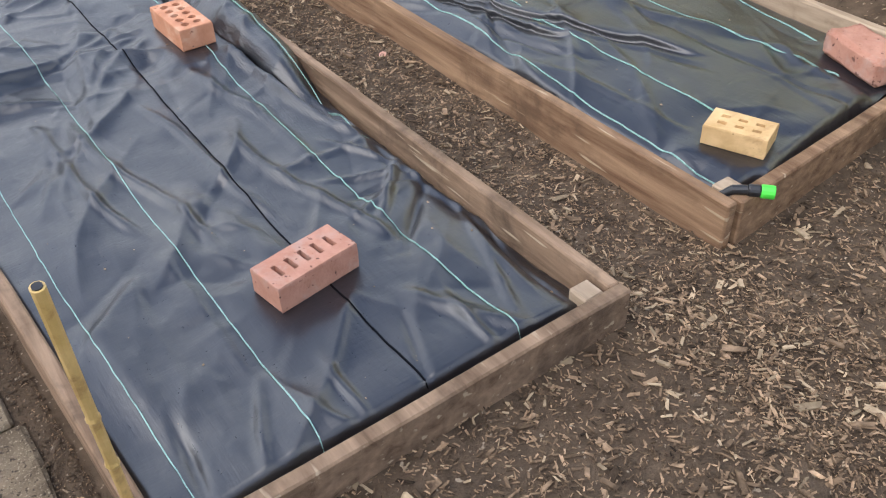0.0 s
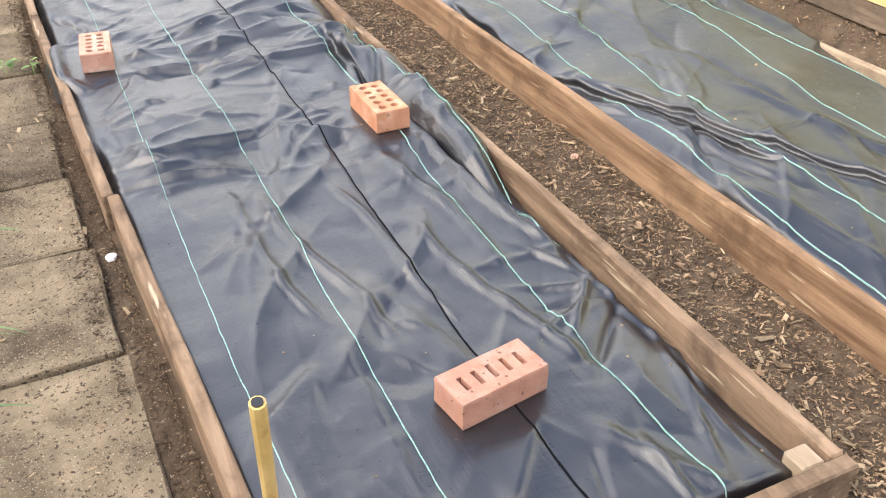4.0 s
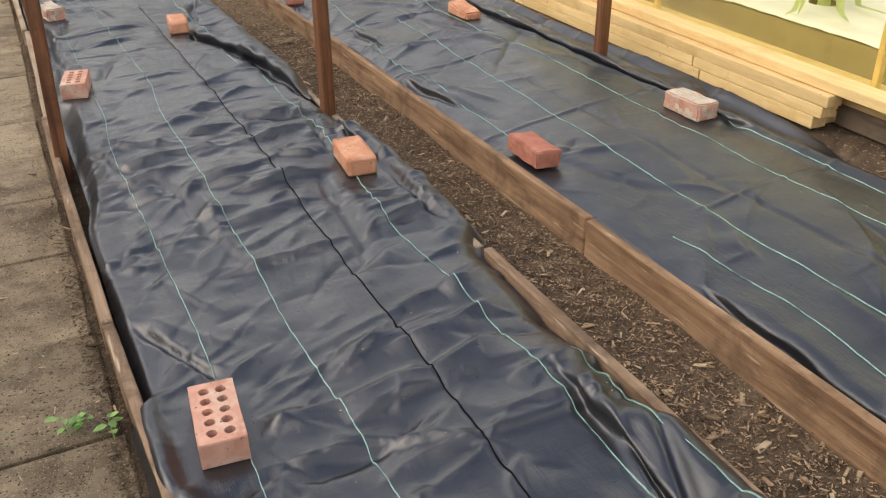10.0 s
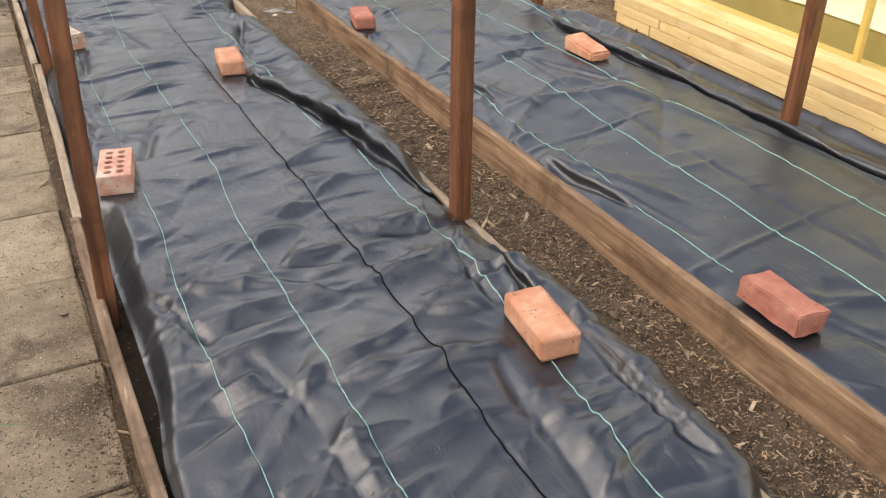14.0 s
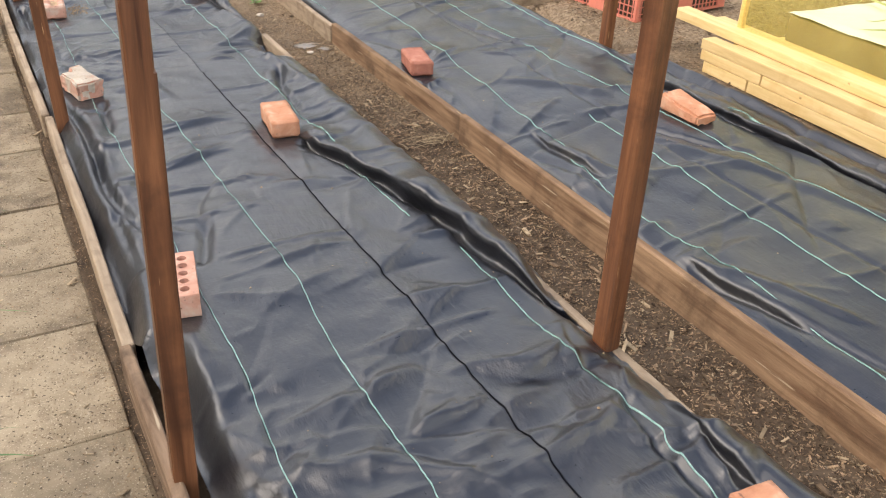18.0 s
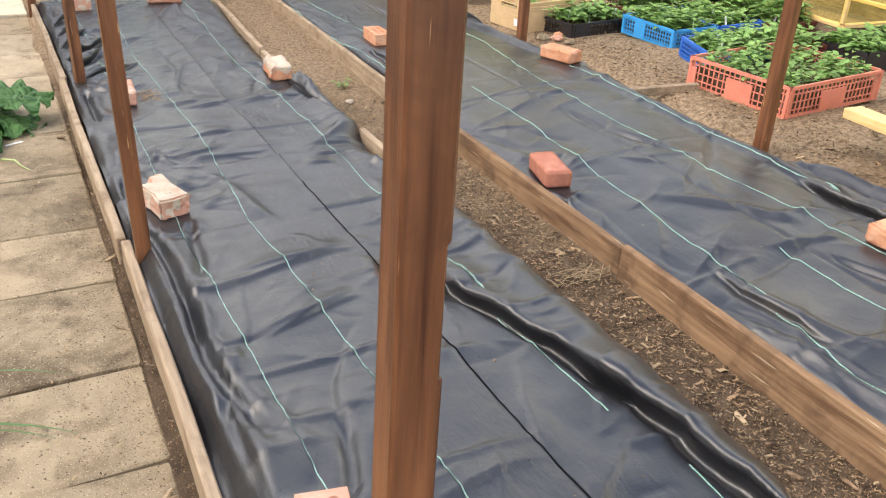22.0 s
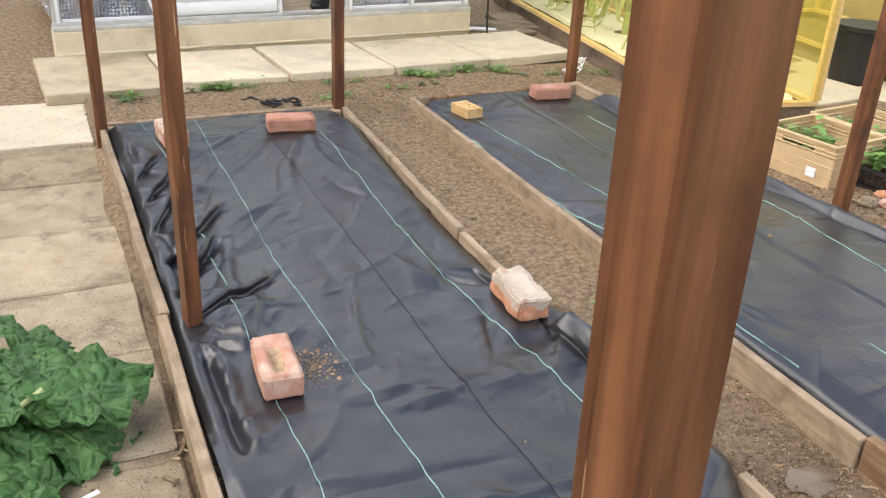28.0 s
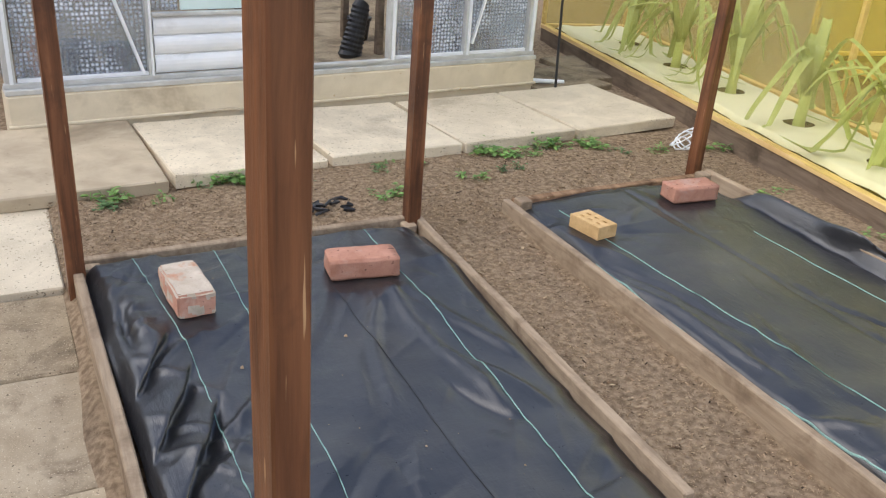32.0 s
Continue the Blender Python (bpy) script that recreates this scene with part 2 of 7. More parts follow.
def glass_material(name, tint, rough, bubble):
    """Greenhouse glass; bubble: cells per metre of the bubble wrap behind it (0: plain)."""
    m, nd, lk, bs = nodes_of(name)
    bs.inputs["Base Color"].default_value = (*tint, 1)
    bs.inputs["Roughness"].default_value = rough
    bs.inputs["Transmission Weight"].default_value = 1.0 if not bubble else 0.86
    bs.inputs["IOR"].default_value = 1.3
    if bubble:
        tc = nd.new("ShaderNodeTexCoord")
        vo = nd.new("ShaderNodeTexVoronoi")
        vo.inputs["Scale"].default_value = bubble
        vo.inputs["Randomness"].default_value = 0.35
        lk.new(tc.outputs["Object"], vo.inputs["Vector"])
        bp = nd.new("ShaderNodeBump")
        bp.inputs["Strength"].default_value, bp.inputs["Distance"].default_value = 1.0, 0.012
        lk.new(vo.outputs["Distance"], bp.inputs["Height"])
        lk.new(bp.outputs["Normal"], bs.inputs["Normal"])
        # milky plastic on the crowns of the bubbles, more in some patches
        crown = ramp(nd, [(0.18, (0.75, 0.75, 0.75)), (0.5, (0.05, 0.05, 0.05))])
        lk.new(vo.outputs["Distance"], crown.inputs["Fac"])
        nz = nd.new("ShaderNodeTexNoise")
        nz.inputs["Scale"].default_value, nz.inputs["Detail"].default_value = 5.0, 5.0
        lk.new(tc.outputs["Object"], nz.inputs["Vector"])
        patch = ramp(nd, [(0.38, (0.12, 0.12, 0.12)), (0.66, (1, 1, 1))])
        lk.new(nz.outputs["Fac"], patch.inputs["Fac"])
        mul = nd.new("ShaderNodeMath")
        mul.operation = 'MULTIPLY'
        lk.new(crown.outputs["Color"], mul.inputs[0])
        lk.new(patch.outputs["Color"], mul.inputs[1])
        df = nd.new("ShaderNodeBsdfDiffuse")
        df.inputs["Color"].default_value = (0.74, 0.79, 0.86, 1)
        mx = nd.new("ShaderNodeMixShader")
        lk.new(mul.outputs[0], mx.inputs[0])
        lk.new(bs.outputs[0], mx.inputs[1])
        lk.new(df.outputs[0], mx.inputs[2])
        lk.new(mx.outputs[0], nd["Material Output"].inputs["Surface"])
    return m


def plain(name, col, rough=0.5, spec=0.5, metal=0.0):
    return surf(name, tuple(c * 0.85 for c in col), tuple(min(1, c * 1.1) for c in col), 12, rough=rough, rough_var=0.08, bump=0.15, bump_scale=80, bump_dist=0.002, spec=spec, metal=metal,
                stain=tuple(c * 0.6 for c in col), stain_scale=4, stain_at=(0.6, 0.85))


M = dict(
    soil=surf("soil", (0.045, 0.031, 0.020), (0.165, 0.118, 0.077), 14, rough=0.95, bump=0.8, bump_scale=120, bump_dist=0.010, stain=(0.10, 0.068, 0.042), stain_scale=1.6, fleck=(0.34, 0.27, 0.19), fleck_scale=70, fleck_at=0.66, spec=0.2, coords="Object"),
    dry_soil=surf("dry_soil", (0.24, 0.168, 0.102), (0.44, 0.325, 0.208), 40, rough=0.95, bump=0.4, bump_scale=200, vary=0.35, island=True, spec=0.2),
    chip=surf("bark_chip", (0.055, 0.035, 0.021), (0.33, 0.225, 0.135), 30, stretch=(1, 1, 1), rough=0.9, bump=0.3, bump_scale=200, vary=0.8, island=True, spec=0.2),
    splinter=surf("pale_splinter", (0.24, 0.175, 0.105), (0.42, 0.32, 0.20), 40, rough=0.85, bump=0.2, bump_scale=200, vary=0.4, island=True, spec=0.2),
    slab=surf("concrete_slab", (0.23, 0.178, 0.112), (0.37, 0.295, 0.195), 9, rough=0.92, bump=0.6, bump_scale=140, bump_dist=0.004, stain=(0.125, 0.092, 0.058), stain_scale=5.0, stain_at=(0.48, 0.68), fleck=(0.09, 0.068, 0.045), fleck_scale=110, fleck_at=0.64, grit=(0.52, 0.43, 0.30), vary=0.16, spec=0.25),
    dark_slab=surf("earthy_slab", (0.150, 0.112, 0.070), (0.30, 0.236, 0.154), 9, rough=0.93, bump=0.8, bump_scale=170, bump_dist=0.005, stain=(0.080, 0.058, 0.036), stain_scale=4.0, stain_at=(0.46, 0.66), fleck=(0.06, 0.044, 0.03), fleck_scale=110, fleck_at=0.60, grit=(0.42, 0.345, 0.24), vary=0.14, spec=0.2),
    mid_slab=surf("worn_slab", (0.32, 0.252, 0.165), (0.46, 0.378, 0.262), 8, rough=0.92, bump=0.5, bump_scale=140, bump_dist=0.004, stain=(0.19, 0.145, 0.095), stain_scale=5.5, stain_at=(0.53, 0.70), fleck=(0.15, 0.115, 0.076), fleck_scale=110, fleck_at=0.66, grit=(0.62, 0.52, 0.38), vary=0.15, spec=0.25),
    tan_slab=surf("tan_slab", (0.38, 0.31, 0.215), (0.52, 0.435, 0.31), 6, rough=0.9, bump=0.4, bump_scale=120, bump_dist=0.003, stain=(0.26, 0.205, 0.14), stain_scale=2.6, stain_at=(0.52, 0.74), fleck=(0.2, 0.16, 0.11), fleck_scale=60, fleck_at=0.72, spec=0.25),
    pale_slab=surf("pale_slab", (0.53, 0.455, 0.33), (0.70, 0.61, 0.455), 6, rough=0.9, bump=0.4, bump_scale=120, bump_dist=0.003, stain=(0.30, 0.25, 0.18), stain_scale=2.2, stain_at=(0.55, 0.8), fleck=(0.26, 0.215, 0.15), fleck_scale=100, fleck_at=0.64, grit=(0.78, 0.69, 0.53), vary=0.12, spec=0.25),
    board=surf("old_board", (0.125, 0.066, 0.034), (0.38, 0.242, 0.140), 6, stretch=(4.0, 0.45, 6.0), rough=0.85, bump=0.8, bump_scale=22, bump_dist=0.004, stain=(0.09, 0.055, 0.032), stain_scale=5, stain_at=(0.5, 0.75), fleck=(0.44, 0.33, 0.21), fleck_scale=11, fleck_at=0.67, vary=0.15, spec=0.25, along=True),
    board_grey=surf("grey_board", (0.125, 0.078, 0.046), (0.34, 0.232, 0.150), 7, stretch=(4, 0.45, 5), rough=0.88, bump=0.8, bump_scale=22, bump_dist=0.004, stain=(0.085, 0.058, 0.038), stain_scale=6, stain_at=(0.5, 0.72), fleck=(0.44, 0.345, 0.235), fleck_scale=10, fleck_at=0.66, vary=0.12, spec=0.25, along=True),
    board_pale=surf("weathered_board", (0.26, 0.19, 0.125), (0.44, 0.34, 0.235), 10, stretch=(5, 0.5, 5), rough=0.9, bump=0.5, bump_scale=40, bump_dist=0.004, stain=(0.16, 0.11, 0.07), stain_scale=6, stain_at=(0.5, 0.75), vary=0.15, spec=0.25),
    post=surf("stained_post", (0.062, 0.022, 0.010), (0.26, 0.108, 0.046), 14, stretch=(3.2, 3.2, 0.20), rough=0.42, rough_var=0.14, bump=0.5, bump_scale=34, bump_dist=0.002, stain=(0.060, 0.024, 0.013), stain_scale=4, stain_at=(0.50, 0.72), fleck=(0.55, 0.34, 0.17), fleck_scale=46, fleck_at=0.705, spec=0.45, along=True),
    membrane=membrane_material(),
    line=surf("green_thread", (0.16, 0.33, 0.28), (0.38, 0.56, 0.50), 160, stain=(0.035, 0.06, 0.06), stain_scale=5.0, stain_at=(0.52, 0.68), rough=0.6, bump=0.4, bump_scale=300, bump_dist=0.002),
    brick_o=surf("orange_brick", (0.47, 0.21, 0.115), (0.65, 0.33, 0.20), 16, rough=0.92, bump=0.6, bump_scale=110, bump_dist=0.004, stain=(0.60, 0.38, 0.26), stain_scale=16, stain_at=(0.52, 0.70), fleck=(0.24, 0.12, 0.08), fleck_scale=55, fleck_at=0.68, spec=0.2),
    brick_r=surf("red_brick", (0.34, 0.125, 0.085), (0.48, 0.215, 0.150), 16, rough=0.92, bump=0.6, bump_scale=110, bump_dist=0.004, stain=(0.48, 0.27, 0.19), stain_scale=16, stain_at=(0.58, 0.78), fleck=(0.14, 0.07, 0.05), fleck_scale=90, fleck_at=0.68, spec=0.2),
    brick_p=surf("pink_brick", (0.46, 0.225, 0.155), (0.63, 0.37, 0.275), 16, rough=0.92, bump=0.6, bump_scale=110, bump_dist=0.004, stain=(0.60, 0.48, 0.38), stain_scale=12, stain_at=(0.5, 0.72), fleck=(0.2, 0.11, 0.08), fleck_scale=90, fleck_at=0.68, spec=0.2),
    brick_d=surf("dull_brick", (0.39, 0.185, 0.125), (0.53, 0.285, 0.205), 18, rough=0.93, bump=0.8, bump_scale=90, bump_dist=0.005, stain=(0.47, 0.33, 0.27), stain_scale=12, stain_at=(0.52, 0.75), fleck=(0.16, 0.08, 0.06), fleck_scale=70, fleck_at=0.66, spec=0.2),
    stone=surf("brown_stone", (0.27, 0.165, 0.115), (0.45, 0.30, 0.22), 12, rough=0.95, bump=0.9, bump_scale=60, bump_dist=0.007, stain=(0.36, 0.27, 0.21), stain_scale=9, stain_at=(0.5, 0.7), fleck=(0.16, 0.09, 0.06), fleck_scale=60, fleck_at=0.66, spec=0.2),
    brick_w=surf("mortared_brick", (0.44, 0.365, 0.28), (0.62, 0.54, 0.44), 14, rough=0.95, bump=0.8, bump_scale=70, bump_dist=0.006, stain=(0.50, 0.27, 0.17), stain_scale=11, stain_at=(0.56, 0.68), fleck=(0.27, 0.2, 0.15), fleck_scale=80, fleck_at=0.68, spec=0.2),
    brick_y=surf("yellow_brick", (0.52, 0.33, 0.14), (0.72, 0.50, 0.25), 16, rough=0.92, bump=0.6, bump_scale=110, bump_dist=0.004, stain=(0.42, 0.25, 0.12), stain_scale=14, stain_at=(0.58, 0.75), fleck=(0.3, 0.18, 0.08), fleck_scale=90, fleck_at=0.7, spec=0.2),
    film=film_material(),
    pine=surf("pine_timber", (0.62, 0.42, 0.17), (0.78, 0.58, 0.29), 7, stretch=(6, 0.5, 6), rough=0.6, bump=0.25, bump_scale=40, bump_dist=0.002, stain=(0.55, 0.33, 0.12), stain_scale=3, stain_at=(0.55, 0.8), fleck=(0.36, 0.20, 0.07), fleck_scale=22, fleck_at=0.74, vary=0.10, spec=0.4),
    base_dark=surf("dark_base_board", (0.13, 0.095, 0.065), (0.24, 0.18, 0.13), 9, stretch=(3, 0.5, 5), rough=0.85, bump=0.4, bump_scale=40, bump_dist=0.003, stain=(0.08, 0.06, 0.04), stain_scale=4, spec=0.25),
    white_cover=surf("white_sheet", (0.82, 0.81, 0.76), (0.88, 0.87, 0.83), 5, rough=0.5, bump=0.3, bump_scale=14, bump_dist=0.01, stain=(0.6, 0.57, 0.47), stain_scale=3, stain_at=(0.6, 0.85)),
    concrete=surf("plinth_concrete", (0.58, 0.50, 0.36), (0.72, 0.63, 0.47), 6, rough=0.9, bump=0.4, bump_scale=90, bump_dist=0.003, stain=(0.30, 0.23, 0.15), stain_scale=2.0, stain_at=(0.55, 0.75), fleck=(0.5, 0.36, 0.2), fleck_scale=18, fleck_at=0.72, spec=0.25),
    alu=surf("old_aluminium", (0.46, 0.46, 0.44), (0.66, 0.66, 0.63), 8, rough=0.5, bump=0.15, bump_scale=60, bump_dist=0.002, metal=0.35, stain=(0.42, 0.39, 0.33), stain_scale=5, stain_at=(0.55, 0.8)),
    white_pvc=surf("white_cladding", (0.76, 0.78, 0.80), (0.86, 0.87, 0.88), 5, rough=0.4, bump=0.08, bump_scale=30, bump_dist=0.002, stain=(0.52, 0.52, 0.50), stain_scale=3, stain_at=(0.6, 0.85)),
    bubble=glass_material("bubble_glass", (0.80, 0.86, 0.92), 0.10, 48.0),
    glass=glass_material("clear_glass", (0.8, 0.88, 0.86), 0.05, 0),
    mint_panel=surf("mint_panel", (0.66, 0.80, 0.74), (0.76, 0.87, 0.82), 4, rough=0.3, bump=0.05, bump_scale=20, bump_dist=0.002),
    terracotta=surf("terracotta", (0.42, 0.20, 0.12), (0.55, 0.29, 0.18), 12, rough=0.85),
    dark=plain("dark_plastic", (0.018, 0.018, 0.02), 0.45),
    leaf=None,
)


def leaf_material(name, dark, light, rough=0.5, scale=25, relief=0.004):
    """Leaves: two greens, each leaf a little different, some light through the blade."""
    m = surf(name, dark, light, scale, rough=rough, rough_var=0.1, bump=0.6 if relief > 0.004 else 0.35, bump_scale=38 if relief > 0.004 else 60, bump_dist=relief, vary=0.35, island=True, spec=0.45)
    nd, lk = m.node_tree.nodes, m.node_tree.links
    bs = nd["Principled BSDF"]
    tl = nd.new("ShaderNodeBsdfTranslucent")
    lk.new(bs.inputs["Base Color"].links[0].from_socket, tl.inputs["Color"])
    mx = nd.new("ShaderNodeMixShader")
    mx.inputs[0].default_value = 0.22
    lk.new(bs.outputs[0], mx.inputs[1])
    lk.new(tl.outputs[0], mx.inputs[2])
    lk.new(mx.outputs[0], nd["Material Output"].inputs["Surface"])
    return m


M["leaf"] = leaf_material("seedling_leaf", (0.10, 0.21, 0.045), (0.28, 0.45, 0.13))
M["rhubarb_leaf"] = leaf_material("rhubarb_leaf", (0.034, 0.115, 0.028), (0.125, 0.28, 0.082), 0.42, 14, 0.016)
nd, lk = M["rhubarb_leaf"].node_tree.nodes, M["rhubarb_leaf"].node_tree.links
bs = nd["Principled BSDF"]
crinkle = nd.new("ShaderNodeTexVoronoi")
crinkle.feature = 'DISTANCE_TO_EDGE'
crinkle.inputs["Scale"].default_value = 26.0
warp = nd.new("ShaderNodeTexNoise")
warp.inputs["Scale"].default_value = 9.0
tc, warped = nd.new("ShaderNodeTexCoord"), nd.new("ShaderNodeVectorMath")
warped.operation = 'MULTIPLY_ADD'
lk.new(tc.outputs["Object"], warp.inputs["Vector"])
lk.new(warp.outputs["Color"], warped.inputs[0])
warped.inputs[1].default_value = (0.06, 0.06, 0.06)
lk.new(tc.outputs["Object"], warped.inputs[2])
lk.new(warped.outputs[0], crinkle.inputs["Vector"])
vein = ramp(nd, [(0.0, (1, 1, 1)), (0.10, (0, 0, 0))])
lk.new(crinkle.outputs["Distance"], vein.inputs["Fac"])
vein_mix = nd.new("ShaderNodeMix")
vein_mix.data_type = 'RGBA'
soften = nd.new("ShaderNodeMath")
soften.operation = 'MULTIPLY'
soften.inputs[1].default_value = 0.45
lk.new(vein.outputs["Color"], soften.inputs[0])
lk.new(soften.outputs[0], vein_mix.inputs[0])
lk.new(bs.inputs["Base Color"].links[0].from_socket, vein_mix.inputs[6])
vein_mix.inputs[7].default_value = (0.16, 0.27, 0.10, 1)
lk.new(vein_mix.outputs[2], bs.inputs["Base Color"])
puff = ramp(nd, [(0.0, (0, 0, 0)), (0.35, (1, 1, 1))])
puff.color_ramp.interpolation = 'EASE'
lk.new(crinkle.outputs["Distance"], puff.inputs["Fac"])
puff_bump = nd.new("ShaderNodeBump")
puff_bump.inputs["Strength"].default_value, puff_bump.inputs["Distance"].default_value = 0.9, 0.012
lk.new(puff.outputs["Color"], puff_bump.inputs["Height"])
lk.new(bs.inputs["Normal"].links[0].from_socket, puff_bump.inputs["Normal"])
lk.new(puff_bump.outputs["Normal"], bs.inputs["Normal"])
M["grass_leaf"] = leaf_material("grass_leaf", (0.06, 0.13, 0.04), (0.16, 0.26, 0.10), 0.5, 12)
M["leek"] = leaf_material("leek_leaf", (0.36, 0.44, 0.15), (0.60, 0.68, 0.32), 0.45, 10)


# the soil dries paler towards the paving at the far end
nd, lk = M["soil"].node_tree.nodes, M["soil"].node_tree.links
bs = nd["Principled BSDF"]
tc, sep = nd.new("ShaderNodeTexCoord"), nd.new("ShaderNodeSeparateXYZ")
lk.new(tc.outputs["Object"], sep.inputs[0])
far_noise = nd.new("ShaderNodeTexNoise")
far_noise.inputs["Scale"].default_value, far_noise.inputs["Detail"].default_value = 6.0, 6.0
lk.new(tc.outputs["Object"], far_noise.inputs["Vector"])
far_sum = nd.new("ShaderNodeMath")
far_sum.operation = 'MULTIPLY_ADD'
far_sum.inputs[1].default_value = 4.0
lk.new(far_noise.outputs["Fac"], far_sum.inputs[0])
slant = nd.new("ShaderNodeMath")
slant.operation = 'ADD'
lk.new(sep.outputs["X"], slant.inputs[0])
lk.new(sep.outputs["Y"], slant.inputs[1])
lk.new(slant.outputs[0], far_sum.inputs[2])
far_map = nd.new("ShaderNodeMapRange")
far_map.inputs["From Min"].default_value, far_map.inputs["From Max"].default_value = 10.2, 12.8
far_map.inputs["To Max"].default_value = 0.95
lk.new(far_sum.outputs[0], far_map.inputs["Value"])
far_mix = nd.new("ShaderNodeMix")
far_mix.data_type = 'RGBA'
far_grain = ramp(nd, [(0.36, (0.19, 0.132, 0.080)), (0.64, (0.38, 0.283, 0.184))])
fine_noise = nd.new("ShaderNodeTexNoise")
fine_noise.inputs["Scale"].default_value, fine_noise.inputs["Detail"].default_value = 45.0, 6.0
lk.new(tc.outputs["Object"], fine_noise.inputs["Vector"])
lk.new(fine_noise.outputs["Fac"], far_grain.inputs["Fac"])
lk.new(far_map.outputs[0], far_mix.inputs[0])
lk.new(bs.inputs["Base Color"].links[0].from_socket, far_mix.inputs[6])
lk.new(far_grain.outputs["Color"], far_mix.inputs[7])
lk.new(far_mix.outputs[2], bs.inputs["Base Color"])


# ---- building helpers ----
def link(name, verts, faces, mat, parent=None, smooth=False, label=""):
    """One mesh object from arrays of corners and faces."""
    me = bpy.data.meshes.new(name)
    me.from_pydata([tuple(v) for v in verts], [], [tuple(f) for f in faces])
    if smooth:
        me.polygons.foreach_set("use_smooth", [True] * len(me.polygons))
    me.materials.append(mat)
    me.update()
    ob = new(name, me)
    if parent:
        ob.parent = parent
    if label:
        ob["label"] = label
    return ob


def part(name, bm, mat, parent=None, label="", smooth=False):
    """Links a bmesh as one mesh object under a thing or a part."""
    me = bpy.data.meshes.new(name)
    bmesh.ops.recalc_face_normals(bm, faces=bm.faces)
    bm.to_mesh(me)
    bm.free()
    if smooth:
        me.polygons.foreach_set("use_smooth", [True] * len(me.polygons))
    me.materials.append(mat)
    ob = new(name, me)
    if parent:
        ob.parent = parent
    if label:
        ob["label"] = label
    return ob


def thing(name, m, label, category, group="", kind=""):
    ob = new(name)
    ob.empty_display_size = 0.1
    ob.matrix_world = m
    return tagged(ob, label, category, group, kind)


def box_bm(sx, sy, sz, bevel=0.003, at=(0, 0, 0), segs=1, bm=None, rot=None):
    """A bevelled box, its base centred at the place given."""
    b = bmesh.new()
    bmesh.ops.create_cube(b, size=1.0)
    bmesh.ops.scale(b, vec=(sx, sy, sz), verts=b.verts)
    bmesh.ops.translate(b, vec=(0, 0, sz / 2), verts=b.verts)
    if bevel:
        bmesh.ops.bevel(b, geom=b.edges[:], offset=bevel, segments=segs, affect='EDGES')
    if rot is not None:
        bmesh.ops.transform(b, matrix=rot, verts=b.verts)
    bmesh.ops.translate(b, vec=at, verts=b.verts)
    if bm is None:
        return b
    me = bpy.data.meshes.new("tmp")
    b.to_mesh(me)
    b.free()
    bm.from_mesh(me)
    bpy.data.meshes.remove(me)
    return bm


def beam_bm(a, b, w, h, bevel=0.003, bm=None, cuts=0, wob=0.0):
    """A straight timber from a to b (centres of its ends), w wide and h high."""
    a, b = Vector(a), Vector(b)
    L = (b - a).length
    q = (b - a).to_track_quat('Y', 'Z').to_matrix().to_4x4()
    t = bmesh.new()
    bmesh.ops.create_cube(t, size=1.0)
    bmesh.ops.scale(t, vec=(w, L, h), verts=t.verts)
    if bevel:
        bmesh.ops.bevel(t, geom=t.edges[:], offset=bevel, segments=1, affect='EDGES')
    if cuts:
        long = [e for e in t.edges if abs((e.verts[0].co - e.verts[1].co).y) > 0.5 * L]
        bmesh.ops.subdivide_edges(t, edges=long, cuts=cuts)
        for v in t.verts:
            n = noise.noise_vector(Vector((a.x * 3, v.co.y * 2.2 + a.y, v.co.z * 9)))
            v.co.x += wob * n.x
            v.co.z += wob * n.z * 0.6
    bmesh.ops.transform(t, matrix=Matrix.Translation((a + b) / 2) @ q, verts=t.verts)
    if bm is None:
        return t
    me = bpy.data.meshes.new("tmp")
    t.to_mesh(me)
    t.free()
    bm.from_mesh(me)
    bpy.data.meshes.remove(me)
    return bm


def tube_bm(pts, r, seg=8, bm=None, taper=None, close=True):
    """A round tube along points; taper: radius factors at the points."""
    bm = bm or bmesh.new()
    rings = []
    for i, p in enumerate(pts):
        p = Vector(p)
        d = Vector(pts[min(i + 1, len(pts) - 1)]) - Vector(pts[max(i - 1, 0)])
        q = d.to_track_quat('Z', 'X').to_matrix()
        rr = r * (taper[i] if taper else 1)
        rings.append([bm.verts.new(p + q @ Vector((rr * math.cos(2 * math.pi * k / seg), rr * math.sin(2 * math.pi * k / seg), 0))) for k in range(seg)])
    for a, b in zip(rings, rings[1:]):
        for k in range(seg):
            bm.faces.new((a[k], a[(k + 1) % seg], b[(k + 1) % seg], b[k]))
    if close:
        bm.faces.new(rings[0][::-1])
        bm.faces.new(rings[-1])
    return bm


# smooth 2D noise for the heights of soil and fabric
RNG = np.random.RandomState(7)
TAB = RNG.rand(256, 256) * 2 - 1


def vnoise(x, y):
    xi, yi = np.floor(x).astype(int), np.floor(y).astype(int)
    fx, fy = x - xi, y - yi
    fx, fy = fx * fx * fx * (fx * (6 * fx - 15) + 10), fy * fy * fy * (fy * (6 * fy - 15) + 10)
    g = lambda i, j: TAB[i % 256, j % 256]
    return (g(xi, yi) * (1 - fx) + g(xi + 1, yi) * fx) * (1 - fy) + (g(xi, yi + 1) * (1 - fx) + g(xi + 1, yi + 1) * fx) * fy


def fbm(x, y, n=3):
    return sum(vnoise(x * 2 ** k + 17 * k, y * 2 ** k + 31 * k) / 2 ** k for k in range(n))


